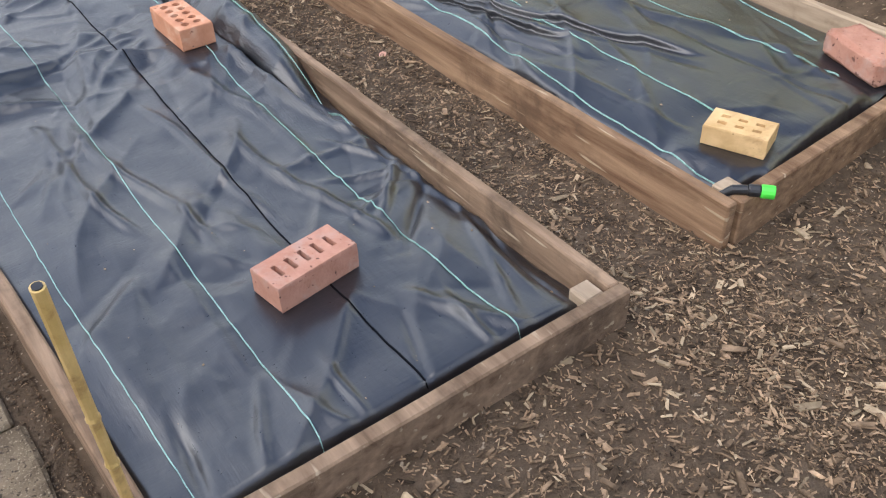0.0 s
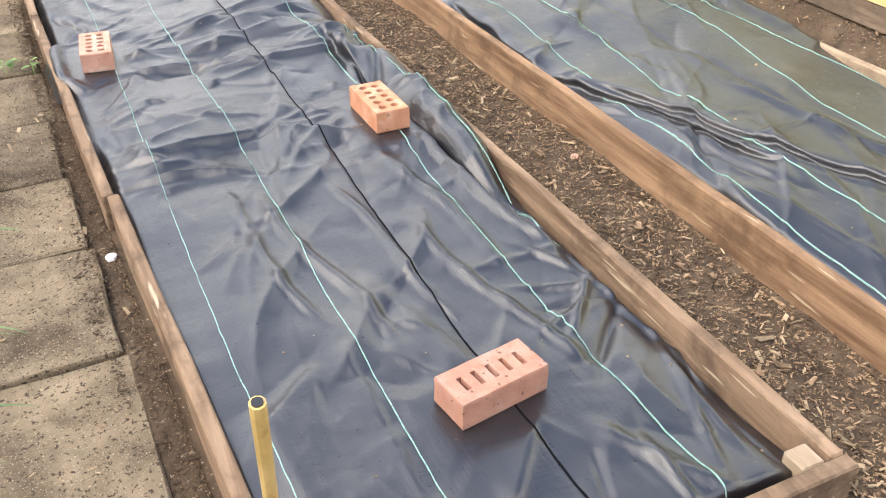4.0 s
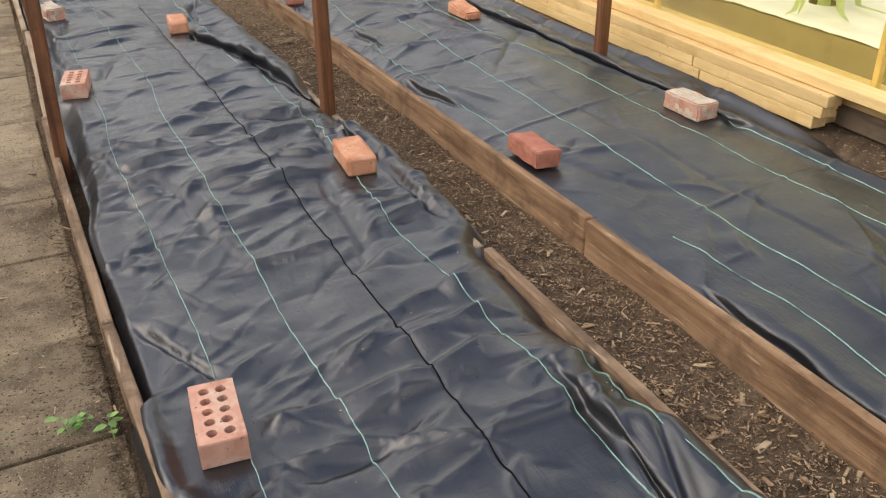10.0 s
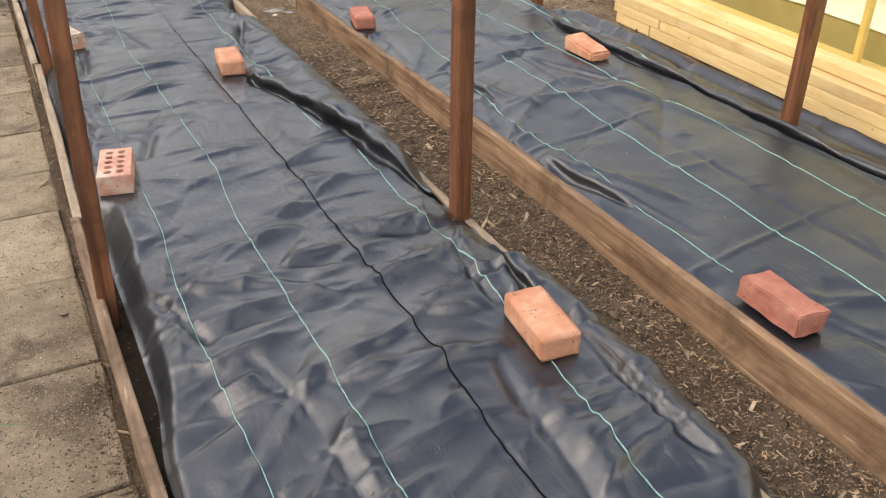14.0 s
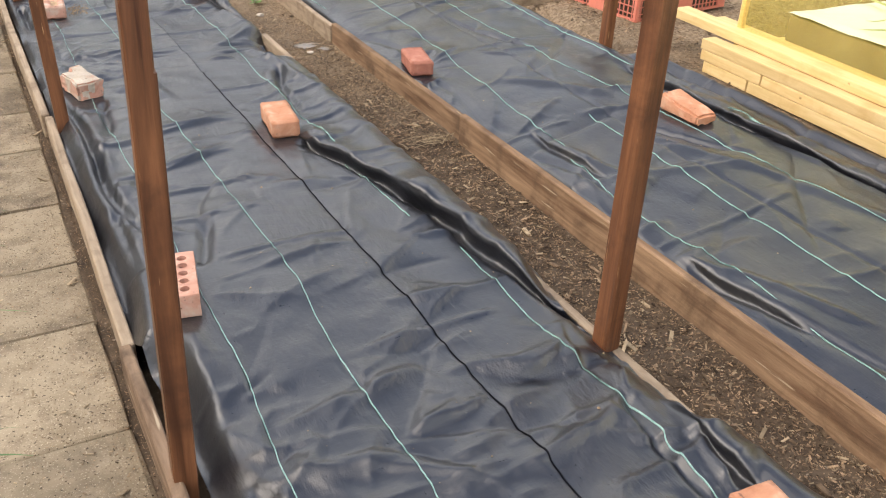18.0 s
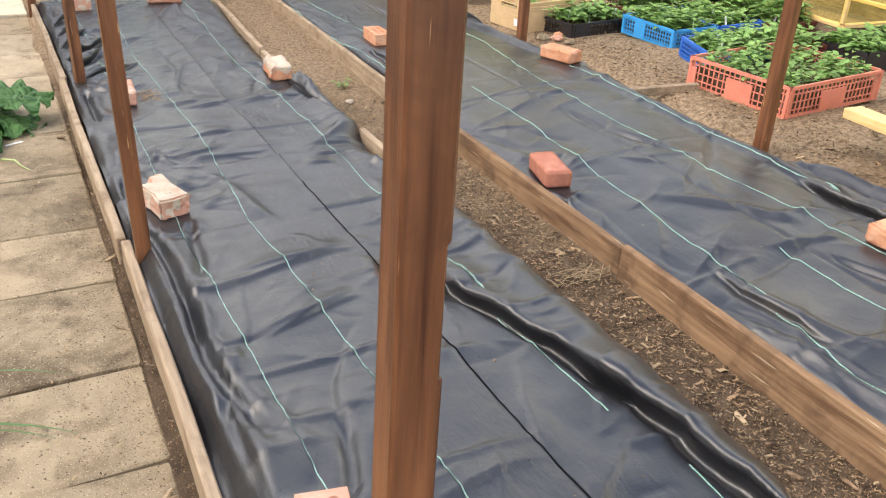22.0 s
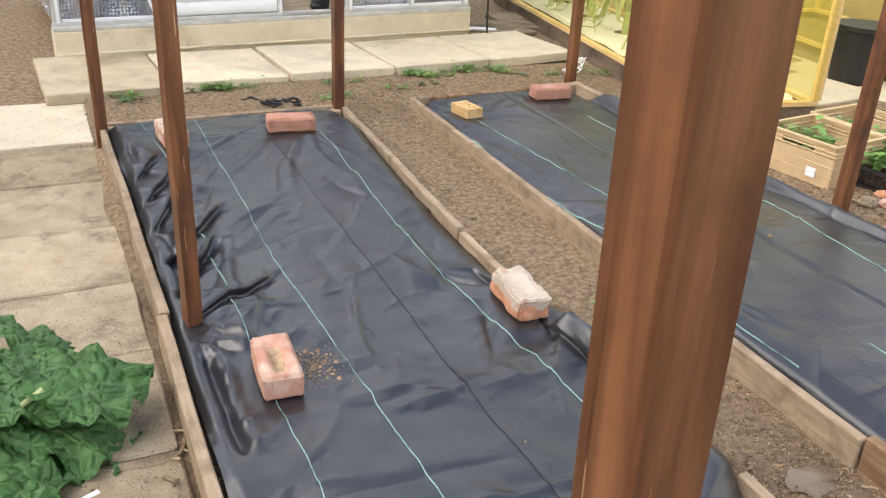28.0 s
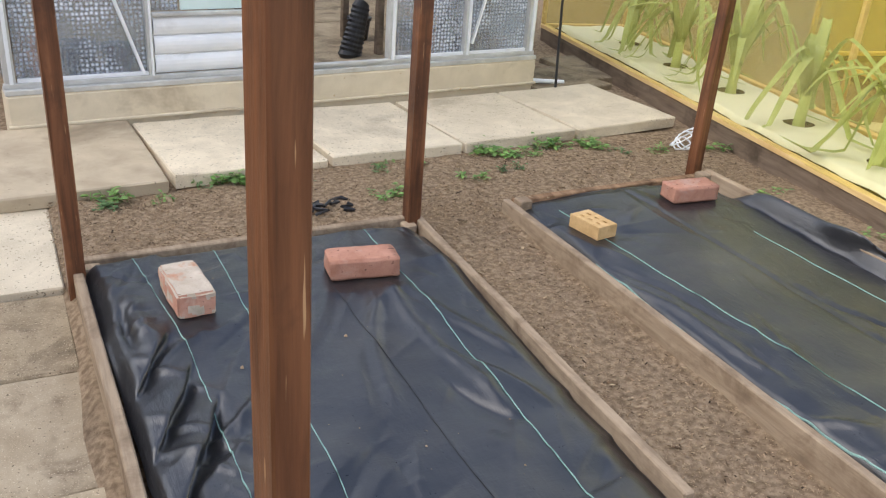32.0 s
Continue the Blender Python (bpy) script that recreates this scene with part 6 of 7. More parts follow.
def cage(m, W, L, H, base_h, label, bays, slim=False):
    """A timber-based cage clad with yellow film; x across, y along, origin at the near left foot."""
    c = thing("film_cage", m, label, "plant cage", "yellow film cages")
    for a, b in (((0, 0), (0, L)), ((W, 0), (W, L)), ((0, 0), (W, 0)), ((0, L), (W, L))):
        sx = 0.02 if a[0] == b[0] else 0
        part("base_board", beam_bm((a[0], a[1], base_h / 2), (b[0], b[1], base_h / 2), 0.03, base_h, 0.004), M["base_dark"], c)
        part("base_rail", beam_bm((a[0], a[1], base_h + 0.014), (b[0], b[1], base_h + 0.014), 0.045, 0.028, 0.003), M["pine"], c)
        part("top_rail", beam_bm((a[0], a[1], H), (b[0], b[1], H), 0.04, 0.03, 0.003), M["pine"], c)
    for x in (0, W):
        for i in range(bays + 1):
            if slim and x == 0:
                if i == 0:
                    part("upright", tube_bm([(0, 0, base_h + 0.03), (0, 0, H)], 0.007, 10), M["pine"], c, "thin pale corner rod")
                if i < bays:
                    continue
            part("upright", box_bm(0.055 if slim and i == 0 else 0.03, 0.03, H - base_h - 0.03, 0.003, (x, L * i / bays, base_h + 0.03)), M["pine"], c)
    for a, b in (((-0.022, 0), (-0.022, L)), ((W + 0.022, 0), (W + 0.022, L)), ((0, -0.022), (W, -0.022)), ((0, L + 0.022), (W, L + 0.022))):
        n = 24
        v, f = [], []
        for i in range(n + 1):
            for j in range(9):
                t, u = i / n, j / 8
                off = 0.006 * noise.noise(Vector((t * L * 4, u * 4, a[0])))
                p = Vector((a[0] + (b[0] - a[0]) * t, a[1] + (b[1] - a[1]) * t, base_h + 0.02 + (H - base_h) * u))
                p += Vector((off, 0, 0)) if a[0] == b[0] else Vector((0, off, 0))
                v.append(p)
        for i in range(n):
            for j in range(8):
                k = i * 9 + j
                f.append((k, k + 9, k + 10, k + 1))
        link("film", v, f, M["film"], c, smooth=True)
    return c


cage_a = cage(pose(3.05, 10.56, 0.0, 0, 0, -9), 0.69, 3.7, 1.5, 0.14, "timber-framed cage clad in see-through yellow film with leeks inside", 3, True)
cage_b = cage(uphill(7.0) @ pose(3.085, -0.6, 0.0, 0, 0, -2.45), 1.2, 7.62, 0.85, 0.10, "long timber-framed cage clad in see-through yellow film", 5)
cage_c = cage(pose(5.02, 11.05, 0.0, 0, 0, -9), 1.0, 2.2, 1.6, 0.10, "yellow film cage standing behind the plant crates", 2)
cage_d = cage(uphill(8.5) @ pose(5.15, 8.9, 0.0, 0, 0, -4), 0.9, 1.5, 1.5, 0.10, "yellow film cage beside the young plants", 2)


def holed_sheet(name, parent, x0, x1, y0, y1, z, holes, r, drop):
    """A sagging white plastic sheet with round openings; drop: how far its rim hangs down."""
    nx, ny = 44, max(20, int((y1 - y0) / 0.022))
    keep, v, f = {}, [], []
    for i in range(nx + 1):
        for j in range(ny + 1):
            x, y = x0 + (x1 - x0) * i / nx, y0 + (y1 - y0) * j / ny
            e = min(i, nx - i, j, ny - j)
            zz = z + 0.010 * noise.noise(Vector((x * 5, y * 5, z))) + 0.004 * noise.noise(Vector((x * 16, y * 16, 1))) - (drop if e == 0 else 0.006 if e == 1 else 0)
            for hx, hy in holes:
                d = Vector((x - hx, y - hy))
                if r * 0.7 < d.length < r * 1.45:
                    d = d.normalized() * max(d.length, r)
                    x, y = hx + d.x, hy + d.y
            v.append((x, y, zz))
    for i in range(nx):
        for j in range(ny):
            q = [i * (ny + 1) + j, (i + 1) * (ny + 1) + j, (i + 1) * (ny + 1) + j + 1, i * (ny + 1) + j + 1]
            cx, cy = sum(v[k][0] for k in q) / 4, sum(v[k][1] for k in q) / 4
            if all((cx - hx) ** 2 + (cy - hy) ** 2 > (r * 0.96) ** 2 for hx, hy in holes):
                f.append(q)
    return link(name, v, f, M["white_cover"], parent, smooth=True)


brown_side = surf("planter_side", (0.26, 0.20, 0.12), (0.36, 0.29, 0.18), 6, rough=0.8)
HOLES_A = [(0.36, 0.62 * k + 0.50) for k in range(5)]
planter_a = thing("leek_planter", pose(3.05, 10.56, 0.0, 0, 0, -9), "planter covered with white plastic with a row of leeks", "planter", "leek planters")
part("planter_box", box_bm(0.50, 3.44, 0.14, 0.004, (0.355, 1.88, 0.01)), M["soil"], planter_a)
holed_sheet("white_cover", planter_a, 0.085, 0.625, 0.08, 3.64, 0.175, HOLES_A, 0.080, 0.03)
for k, (x, y) in enumerate(HOLES_A):
    leek(planter_a, x, y, 0.13, 20 + k, 0.95, 0.69)
HOLES_B = [(0.55, 0.7 * k + 0.55) for k in range(10)]
planter_b = thing("leek_planter", uphill(7.0) @ pose(3.085, -0.6, 0.0, 0, 0, -2.45), "planter box with dull brown sides and a white plastic cover", "planter", "leek planters")
part("planter_box", box_bm(0.92, 7.3, 0.29, 0.006, (0.64, 3.84, 0.01)), brown_side, planter_b)
holed_sheet("white_cover", planter_b, 0.17, 1.11, 0.18, 7.50, 0.325, HOLES_B, 0.075, 0.015)
for k, (x, y) in enumerate(HOLES_B):
    leek(planter_b, x, y, 0.29, 50 + k, 0.75, 1.2)


# ---- stack of new timbers ----
def timber(a, b, z, w, h, label="clean yellow pine timber in a stack beside the cage"):
    t = part("timber", beam_bm((a[0], a[1], z + h / 2), (b[0], b[1], z + h / 2), w, h, 0.003), M["pine"])
    t.matrix_world = uphill(7.0)
    tagged(t, label, "timber", "stacked timbers")


def along(y):
    return 3.155 + 0.030 * (y - 4.05)


for z, splits in ((0.008, (4.10, 4.86, 6.70, 7.02)), (0.066, (4.06, 4.92, 6.62, 7.05)), (0.119, (4.04, 7.06))):
    for a, b in zip(splits, splits[1:]):
        timber((along(a), a + 0.004), (along(b), b - 0.004), z, 0.085, 0.056 if z < 0.01 else 0.051)
for z in (0.01, 0.068, 0.120):
    timber((along(4.12) + 0.09, 4.12), (along(6.9) + 0.09, 6.9), z, 0.085, 0.05)
timber((3.185, 3.74), (3.375, 7.43), 0.173, 0.11, 0.046, "long pale pine plank on top of the timber stack")
timber((3.30, 3.66), (3.48, 7.25), 0.172, 0.09, 0.03, "pale pine batten on top of the timber stack")


# ---- crates of young plants ----
def crate(m, W, L, H, mat, label, cells, solid=(), rim=0.018):
    """An open lattice crate; cells: openings per 10 cm; solid: stretches of the long side (0 to 1) left closed."""
    c = thing("plant_crate", m, label, "crate", "plant crates")
    t = 0.006
    for name, (ax, ay), (bx, by) in (("side", (0, 0), (W, 0)), ("side", (0, L), (W, L)), ("side", (0, 0), (0, L)), ("side", (W, 0), (W, L))):
        n = math.hypot(bx - ax, by - ay)
        bm = bmesh.new()
        ux, uy = (bx - ax) / n, (by - ay) / n

        def bar(s0, s1, z0, z1, th=t):
            p, q = (ax + ux * s0, ay + uy * s0), (ax + ux * s1, ay + uy * s1)
            mx, my = (p[0] + q[0]) / 2, (p[1] + q[1]) / 2
            sx = abs(q[0] - p[0]) if ux else th
            sy = abs(q[1] - p[1]) if uy else th
            box_bm(max(sx, th), max(sy, th), z1 - z0, 0, (mx, my, z0), bm=bm)
        bar(0, n, 0, 0.016)
        bar(0, n, H - rim, H, t * 2.2)
        for s in (0, n):
            bar(max(0, s - 0.02), min(n, s + 0.02), 0, H, t * 2)
        k = max(3, int(n * 10 * cells))
        for i in range(1, k):
            s = n * i / k
            bar(s - 0.003, s + 0.003, 0.01, H - 0.01)
        r = max(2, int(H * 10 * cells))
        for j in range(1, r):
            z = H * j / r
            bar(0, n, z - 0.003, z + 0.003)
        for s0, s1 in solid:
            bar(n * s0, n * s1, 0.01, H - 0.01 - (0.045 if H > 0.16 else 0.0), t * 1.4)
        part(name, bm, mat, c)
    part("bottom", box_bm(W - 0.01, L - 0.01, 0.01, 0.001, (W / 2, L / 2, 0.002)), mat, c)
    part("compost", box_bm(W - 0.03, L - 0.03, H * 0.55, 0.004, (W / 2, L / 2, 0.012)), M["soil"], c)
    return c


def seedlings(m, W, L, n, seed, h, leaf, mat, label, spread=1.0):
    """A bed of young plants: stems with pairs of small cupped leaves."""
    rng = np.random.RandomState(seed)
    v, f = [], []
    for _ in range(n):
        px, py = rng.uniform(0.02, W - 0.02), rng.uniform(0.02, L - 0.02)
        hh = h * rng.uniform(0.55, 1.15)
        lx, ly = rng.randn(2) * 0.03 * spread
        o = len(v)
        v += [(px - 0.002, py, 0), (px + 0.002, py, 0), (px + lx + 0.001, py + ly, hh), (px + lx - 0.001, py + ly, hh)]
        f.append((o, o + 1, o + 2, o + 3))
        for k in range(rng.randint(5, 9)):
            t = rng.uniform(0.35, 1.0)
            a = rng.uniform(0, 2 * np.pi)
            s = leaf * rng.uniform(0.6, 1.25)
            d = np.array([np.cos(a), np.sin(a), rng.uniform(-0.25, 0.55)])
            q = np.array([-np.sin(a), np.cos(a), 0])
            b = np.array([px + lx * t, py + ly * t, hh * t])
            o = len(v)
            for u, w, z in ((0.15, 0, 0), (0.55, 0.36, 0.06), (0.95, 0.30, 0.0), (1.3, 0, -0.14), (0.95, -0.30, 0.0), (0.55, -0.36, 0.06), (0.7, 0, -0.05)):
                v.append(tuple(b + d * s * u + q * s * w + np.array([0, 0, s * z])))
            f += [(o, o + 1, o + 6), (o + 1, o + 2, o + 6), (o + 2, o + 3, o + 6), (o + 3, o + 4, o + 6), (o + 4, o + 5, o + 6), (o + 5, o, o + 6)]
    ob = link("seedlings", v, f, mat, None, smooth=True)
    ob.matrix_world = m
    return tagged(ob, label, "young plants", "trays of young plants", "stuff")


def tag_sticks(m, W, L, n, seed):
    rng = random.Random(seed)
    for _ in range(n):
        p = part("plant_label", box_bm(0.014, 0.002, 0.10, 0.0008, (0, 0, 0)), M["white_pvc"])
        p.matrix_world = m @ pose(rng.uniform(0.03, W - 0.03), rng.uniform(0.02, L * 0.5), 0.0, rng.uniform(-14, 14), rng.uniform(-14, 14), rng.uniform(-30, 60))
        tagged(p, "thin white plastic plant label stuck in compost", "plant label", "plant labels")


P = {n: plain(n, c, 0.45) for n, c in dict(red_plastic=(0.68, 0.23, 0.16), blue_plastic=(0.03, 0.16, 0.62), light_blue_plastic=(0.04, 0.30, 0.66), black_plastic=(0.02, 0.018, 0.02), brown_plastic=(0.14, 0.035, 0.025), beige_plastic=(0.60, 0.43, 0.24), green_plastic=(0.02, 0.16, 0.10)).items()}
CRATES = [
    (pose(3.45, 7.79, 0.005, 0, 0, 7), 0.80, 0.68, 0.17, "red_plastic", "faded red lattice crate full of lettuce seedlings", 2.9, ((0.34, 0.60), (0.92, 1.0)), 0.045, 70),
    (pose(3.30, 9.47, 0.005, 0, 0, 8), 0.60, 0.37, 0.10, "black_plastic", "shallow black crate of seedlings", 3.0, ((0.05, 0.28),), 0.05, 45),
    (pose(3.80, 9.03, 0.005, 0, 0, 3), 0.38, 0.52, 0.13, "light_blue_plastic", "blue lattice crate of young plants", 4.0, ((0.55, 0.75),), 0.05, 50),
    (pose(3.60, 8.46, 0.005, 0, 0, -18), 0.38, 0.50, 0.13, "blue_plastic", "bright blue lattice crate of young plants", 4.0, ((0.0, 0.1),), 0.05, 50),
    (pose(4.20, 9.05, 0.005, 0, 0, 4), 0.42, 0.58, 0.13, "blue_plastic", "blue crate hidden under young plants", 3.5, (), 0.05, 60),
    (pose(4.05, 8.50, 0.005, 0, 0, 0), 0.52, 0.42, 0.12, "brown_plastic", "brown tray of young plants", 3.5, (), 0.05, 55),
    (pose(3.95, 9.66, 0.005, 0, 0, 6), 0.62, 0.45, 0.12, "brown_plastic", "brown tray of leafy seedlings", 3.5, (), 0.055, 70),
    (pose(4.62, 9.0, 0.005, 0, 0, 2), 0.48, 0.62, 0.12, "brown_plastic", "dark tray of leafy seedlings", 3.5, (), 0.055, 70),
    (pose(4.62, 8.25, 0.005, 0, 0, 5), 0.60, 0.40, 0.13, "black_plastic", "black crate of broad-leaved seedlings", 3.0, ((0.0, 1.0),), 0.06, 50),
    (pose(4.62, 9.72, 0.005, 0, 0, 2), 0.48, 0.62, 0.12, "brown_plastic", "dark tray of tall seedlings", 3.5, (), 0.055, 80),
]
for k, (m, W, L, H, mt, lab, cells, solid, leaf, n) in enumerate(CRATES):
    m = uphill(m.translation.y) @ m
    crate(m, W, L, H, P[mt], lab, cells, solid)
    seedlings(m @ pose(0.02, 0.02, H * 0.58), W - 0.04, L - 0.04, n * 2, 100 + k, 0.11 + 0.07 * (k in (6, 7, 9)), leaf, M["leaf"], "fresh green seedlings growing in a crate")
    if k in (1, 2, 3, 4, 7):
        tag_sticks(m @ pose(0, 0, H * 0.6), W, L, 3, k)
green_box = part("storage_box", box_bm(0.5, 0.4, 0.26, 0.02), P["green_plastic"])
green_box.matrix_world = uphill(8.3) @ pose(5.45, 8.3, 0.02, 0, 0, 10)
tagged(green_box, "dark green plastic box behind the crates", "box")


def bread_crate(m, label):
    """A nesting beige tray with a folded rim and hand holes."""
    c = thing("stacking_tray", m, label, "crate", "beige stacking trays")
    W, L, H = 0.37, 0.40, 0.205
    for (a, b) in (((0, 0), (W, 0)), ((0, L), (W, L)), ((0, 0), (0, L)), ((W, 0), (W, L))):
        bm = bmesh.new()
        mx, my = (a[0] + b[0]) / 2, (a[1] + b[1]) / 2
        along_x = a[1] == b[1]
        n = W if along_x else L

        def slab_(s0, s1, z0, z1, th):
            if along_x:
                box_bm(s1 - s0, th, z1 - z0, 0.002, ((s0 + s1) / 2, a[1], z0), bm=bm)
            else:
                box_bm(th, s1 - s0, z1 - z0, 0.002, (a[0], (s0 + s1) / 2, z0), bm=bm)
        slab_(0, n, 0, 0.145, 0.006)
        slab_(0, n * 0.28, 0.145, H, 0.006)
        slab_(n * 0.72, n, 0.145, H, 0.006)
        slab_(n * 0.28, n * 0.72, 0.18, H, 0.006)
        part("side", bm, P["beige_plastic"], c)
        for z in (0.05, 0.10, 0.150, 0.170, H - 0.012):
            bm = bmesh.new()
            slab_(-0.004, n + 0.004, z, z + (0.014 if z > 0.19 else 0.005), 0.016 if z > 0.14 else 0.010)
            part("rim" if z > 0.19 else "rib", bm, P["beige_plastic"], c)
    part("bottom", box_bm(W, L, 0.01, 0.002, (W / 2, L / 2, 0)), P["beige_plastic"], c)
    part("paper_label", box_bm(0.002, 0.05, 0.045, 0, (-0.010, L * 0.25, 0.035)), M["white_pvc"], c, "white paper label")
    part("compost", box_bm(W - 0.02, L - 0.02, 0.05, 0.004, (W / 2, L / 2, 0.012)), M["soil"], c)
    return c


for k, (x, y, a) in enumerate(((3.075, 9.69, 9), (3.46, 9.78, 8))):
    m = uphill(y) @ pose(x, y, 0.006, 0, 0, a)
    bread_crate(m, "beige plastic stacking tray with seedlings inside")
    seedlings(m @ pose(0.03, 0.03, 0.05), 0.3, 0.33, 16, 140 + k, 0.14, 0.05, M["leaf"], "a few seedlings inside a beige tray")
pot_bm = tube_bm([(0, 0, 0), (0, 0, 0.02), (0, 0, 0.34), (0, 0, 0.35), (0, 0, 0.38)], 0.19, 28, None, [0.82, 0.84, 1.0, 1.06, 1.06])
pot = part("plant_pot", pot_bm, M["dark"], smooth=False)
pot.matrix_world = pose(4.76, 11.12, 0.04)
tagged(pot, "large black plastic pot on the paving", "pot")
for x, y, w, d, a in ((4.30, 11.02, 0.62, 0.6, 8), (4.75, 10.75, 0.5, 0.45, 14)):
    s = part("paving_slab", slab_mesh(w, d, 0.05, int(x * 10)), M["pale_slab"], terrace)
    s.matrix_world = pose(x, y, 0.035, 0, 0, a)
edging = part("edging_board", beam_bm((2.93, 8.37, 0.012), (3.36, 8.31, 0.02), 0.035, 0.05, 0.004, None, 2, 0.004), M["board_pale"])
edging.matrix_world = uphill(8.3)
tagged(edging, "short weathered edging board lying across bare soil", "board")


# ---- plants on the left of the slab path ----
def rhubarb(m, n, seed, label):
    c = thing("rhubarb_plant", m, label, "rhubarb", "rhubarb plants")
    rng = random.Random(seed)
    for k in range(n):
        a = rng.uniform(-1.9, 1.9)
        R = rng.uniform(0.04, 0.27)
        size = rng.uniform(0.16, 0.25)
        base = Vector((R * math.cos(a), R * math.sin(a), rng.uniform(0.05, 0.20)))
        tip = Vector((math.cos(a), math.sin(a), rng.uniform(-0.45, 0.0))).normalized()
        side = Vector((-math.sin(a), math.cos(a), rng.uniform(-0.25, 0.25))).normalized()
        up = tip.cross(side) * -1
        if up.z < 0:
            up = -up
        N, Q = 20, 14
        v, f = [], []
        for i in range(N + 1):
            t = i / N
            half = size * 0.62 * (math.sin(math.pi * min(1, t * 0.93 + 0.10)) ** 0.75)
            for j in range(-Q, Q + 1):
                s = j / Q
                edge = 1 + 0.07 * math.sin(t * 23 + k) + 0.05 * math.sin(t * 41 + 2 * k)
                x, y = t * size * 1.35 - 0.12 * size * (1 - abs(s)) * (t < 0.15), s * half * edge
                z = -0.25 * size * t * t - 0.35 * y * y / size + 0.016 * noise.noise(Vector((x * 30, y * 30, k))) + 0.007 * noise.noise(Vector((x * 75, y * 75, k)))
                z += 0.014 * abs(math.sin((t * 5 - abs(s) * 1.6) * 3.0)) * abs(s) - 0.012 * math.exp(-(s / 0.06) ** 2) + 0.03 * size * 4 * math.sin(t * 19 + k) * abs(s) ** 3
                v.append(base + tip * x + side * y + up * z)
        for i in range(N):
            for j in range(2 * Q):
                q = i * (2 * Q + 1) + j
                f.append((q, q + 1, q + 2 * Q + 2, q + 2 * Q + 1))
        leaf = link("leaf", v, f, M["rhubarb_leaf"], c, smooth=True)
        part("stalk", tube_bm([(0, 0, 0), base * 0.6 + Vector((0, 0, 0.02)), base + tip * size * 0.1], 0.008, 7), M["leek"], c)
    return c


rhubarb(pose(-0.46, 8.82, -0.02), 18, 3, "rhubarb clump with large crinkled dark green leaves")
rhubarb(pose(-0.54, 9.35, -0.02), 10, 8, "rhubarb clump with broad green leaves over the slabs")


def blades(m, n, seed, L, w, mat, label, category, fan=(-0.7, 0.7), lift=0.6, name="grass_tuft"):
    """A tuft of long bent blades."""
    rng = random.Random(seed)
    v, f = [], []
    for k in range(n):
        a = rng.uniform(*fan)
        l, up, ww = L * rng.uniform(0.5, 1.1), lift * rng.uniform(0.5, 1.2), w * rng.uniform(0.6, 1.2)
        ox, oy = rng.uniform(-0.05, 0.05), rng.uniform(-0.10, 0.10)
        o = len(v)
        for i in range(9):
            t = i / 8
            x, z = l * t, l * (up * t - (up * 0.9 + 0.05) * t * t) + 0.004
            h = ww * (1 - t ** 1.6) * (0.5 + 0.5 * min(1, 4 * t))
            for s in (-1, 0, 1):
                yy = s * h
                v.append((ox + x * math.cos(a) - yy * math.sin(a), oy + x * math.sin(a) + yy * math.cos(a), z + (0.0 if s else -h * 0.5)))
            if i:
                q = o + 3 * (i - 1)
                f += [(q, q + 1, q + 4, q + 3), (q + 1, q + 2, q + 5, q + 4)]
    ob = link(name, v, f, mat, smooth=True)
    ob.matrix_world = m
    return tagged(ob, label, category)


for y, n, s in ((3.62, 5, 1), (3.85, 6, 2), (4.15, 6, 3), (4.42, 7, 4), (4.75, 5, 5), (5.5, 6, 6), (6.1, 5, 7), (6.75, 4, 8)):
    blades(pose(-0.50, y, -0.01), n, s, 0.46, 0.010, M["grass_leaf"], "long narrow green leaves hanging over the slab path", "grass", (-0.5, 0.5), 0.75)
for y, n, s in ((2.62, 6, 31), (2.02, 5, 32), (1.68, 6, 33), (1.36, 7, 34)):
    blades(pose(-0.27, y, -0.01), n, s, 0.34, 0.012, M["grass_leaf"], "long narrow green leaves hanging over the slab path", "grass", (-0.35, 0.35), 0.7)
blades(pose(-0.33, 2.42, -0.01), 14, 21, 0.30, 0.016, M["grass_leaf"], "wilting weed with floppy stems on the slab path", "weed", (-1.0, 1.0), 0.35, "weed_clump")
w = seedlings(pose(-0.36, 2.25, 0.0), 0.28, 0.42, 20, 77, 0.12, 0.042, M["leaf"], "pulled weeds with drooping pale green leaves")
for k, (x, y, n) in enumerate(((0.64, 11.90, 12), (0.80, 11.93, 9), (1.31, 11.55, 8), (1.92, 11.95, 14), (2.05, 11.86, 10), (2.28, 11.97, 9), (2.50, 11.90, 12), (0.23, 11.80, 6), (0.72, 11.85, 10), (3.15, 11.7, 6), (2.95, 11.1, 5), (2.92, 10.6, 4), (1.52, 9.05, 3), (0.10, 3.62, 3), (1.35, 12.0, 6), (0.95, 11.95, 6))):
    ob = seedlings(pose(x - 0.09, y - 0.05, 0.03 if y > 9.5 else 0.0), 0.18, 0.10, n, 200 + k, 0.045, 0.026, M["leaf"], "small green weed growing by the paving" if y > 9.5 else "tiny green weed in the walkway")
    tagged(ob, "", "weed", "weeds")


weed_rng = random.Random(61)
for k in range(20):
    x = 0.2 + 2.75 * (k + weed_rng.uniform(-0.7, 0.7)) / 20
    y = 11.86 + 0.075 * (x - 0.4) - 0.34 * weed_rng.random() ** 2
    ob = seedlings(pose(x - 0.06, y - 0.04, 0.028), 0.14, 0.09, weed_rng.randint(3, 10), 300 + k, weed_rng.uniform(0.02, 0.045), weed_rng.uniform(0.012, 0.02), M["leaf"] if k % 3 else M["grass_leaf"], "low green weeds in the soil before the paving")
    tagged(ob, "", "weed", "weeds")


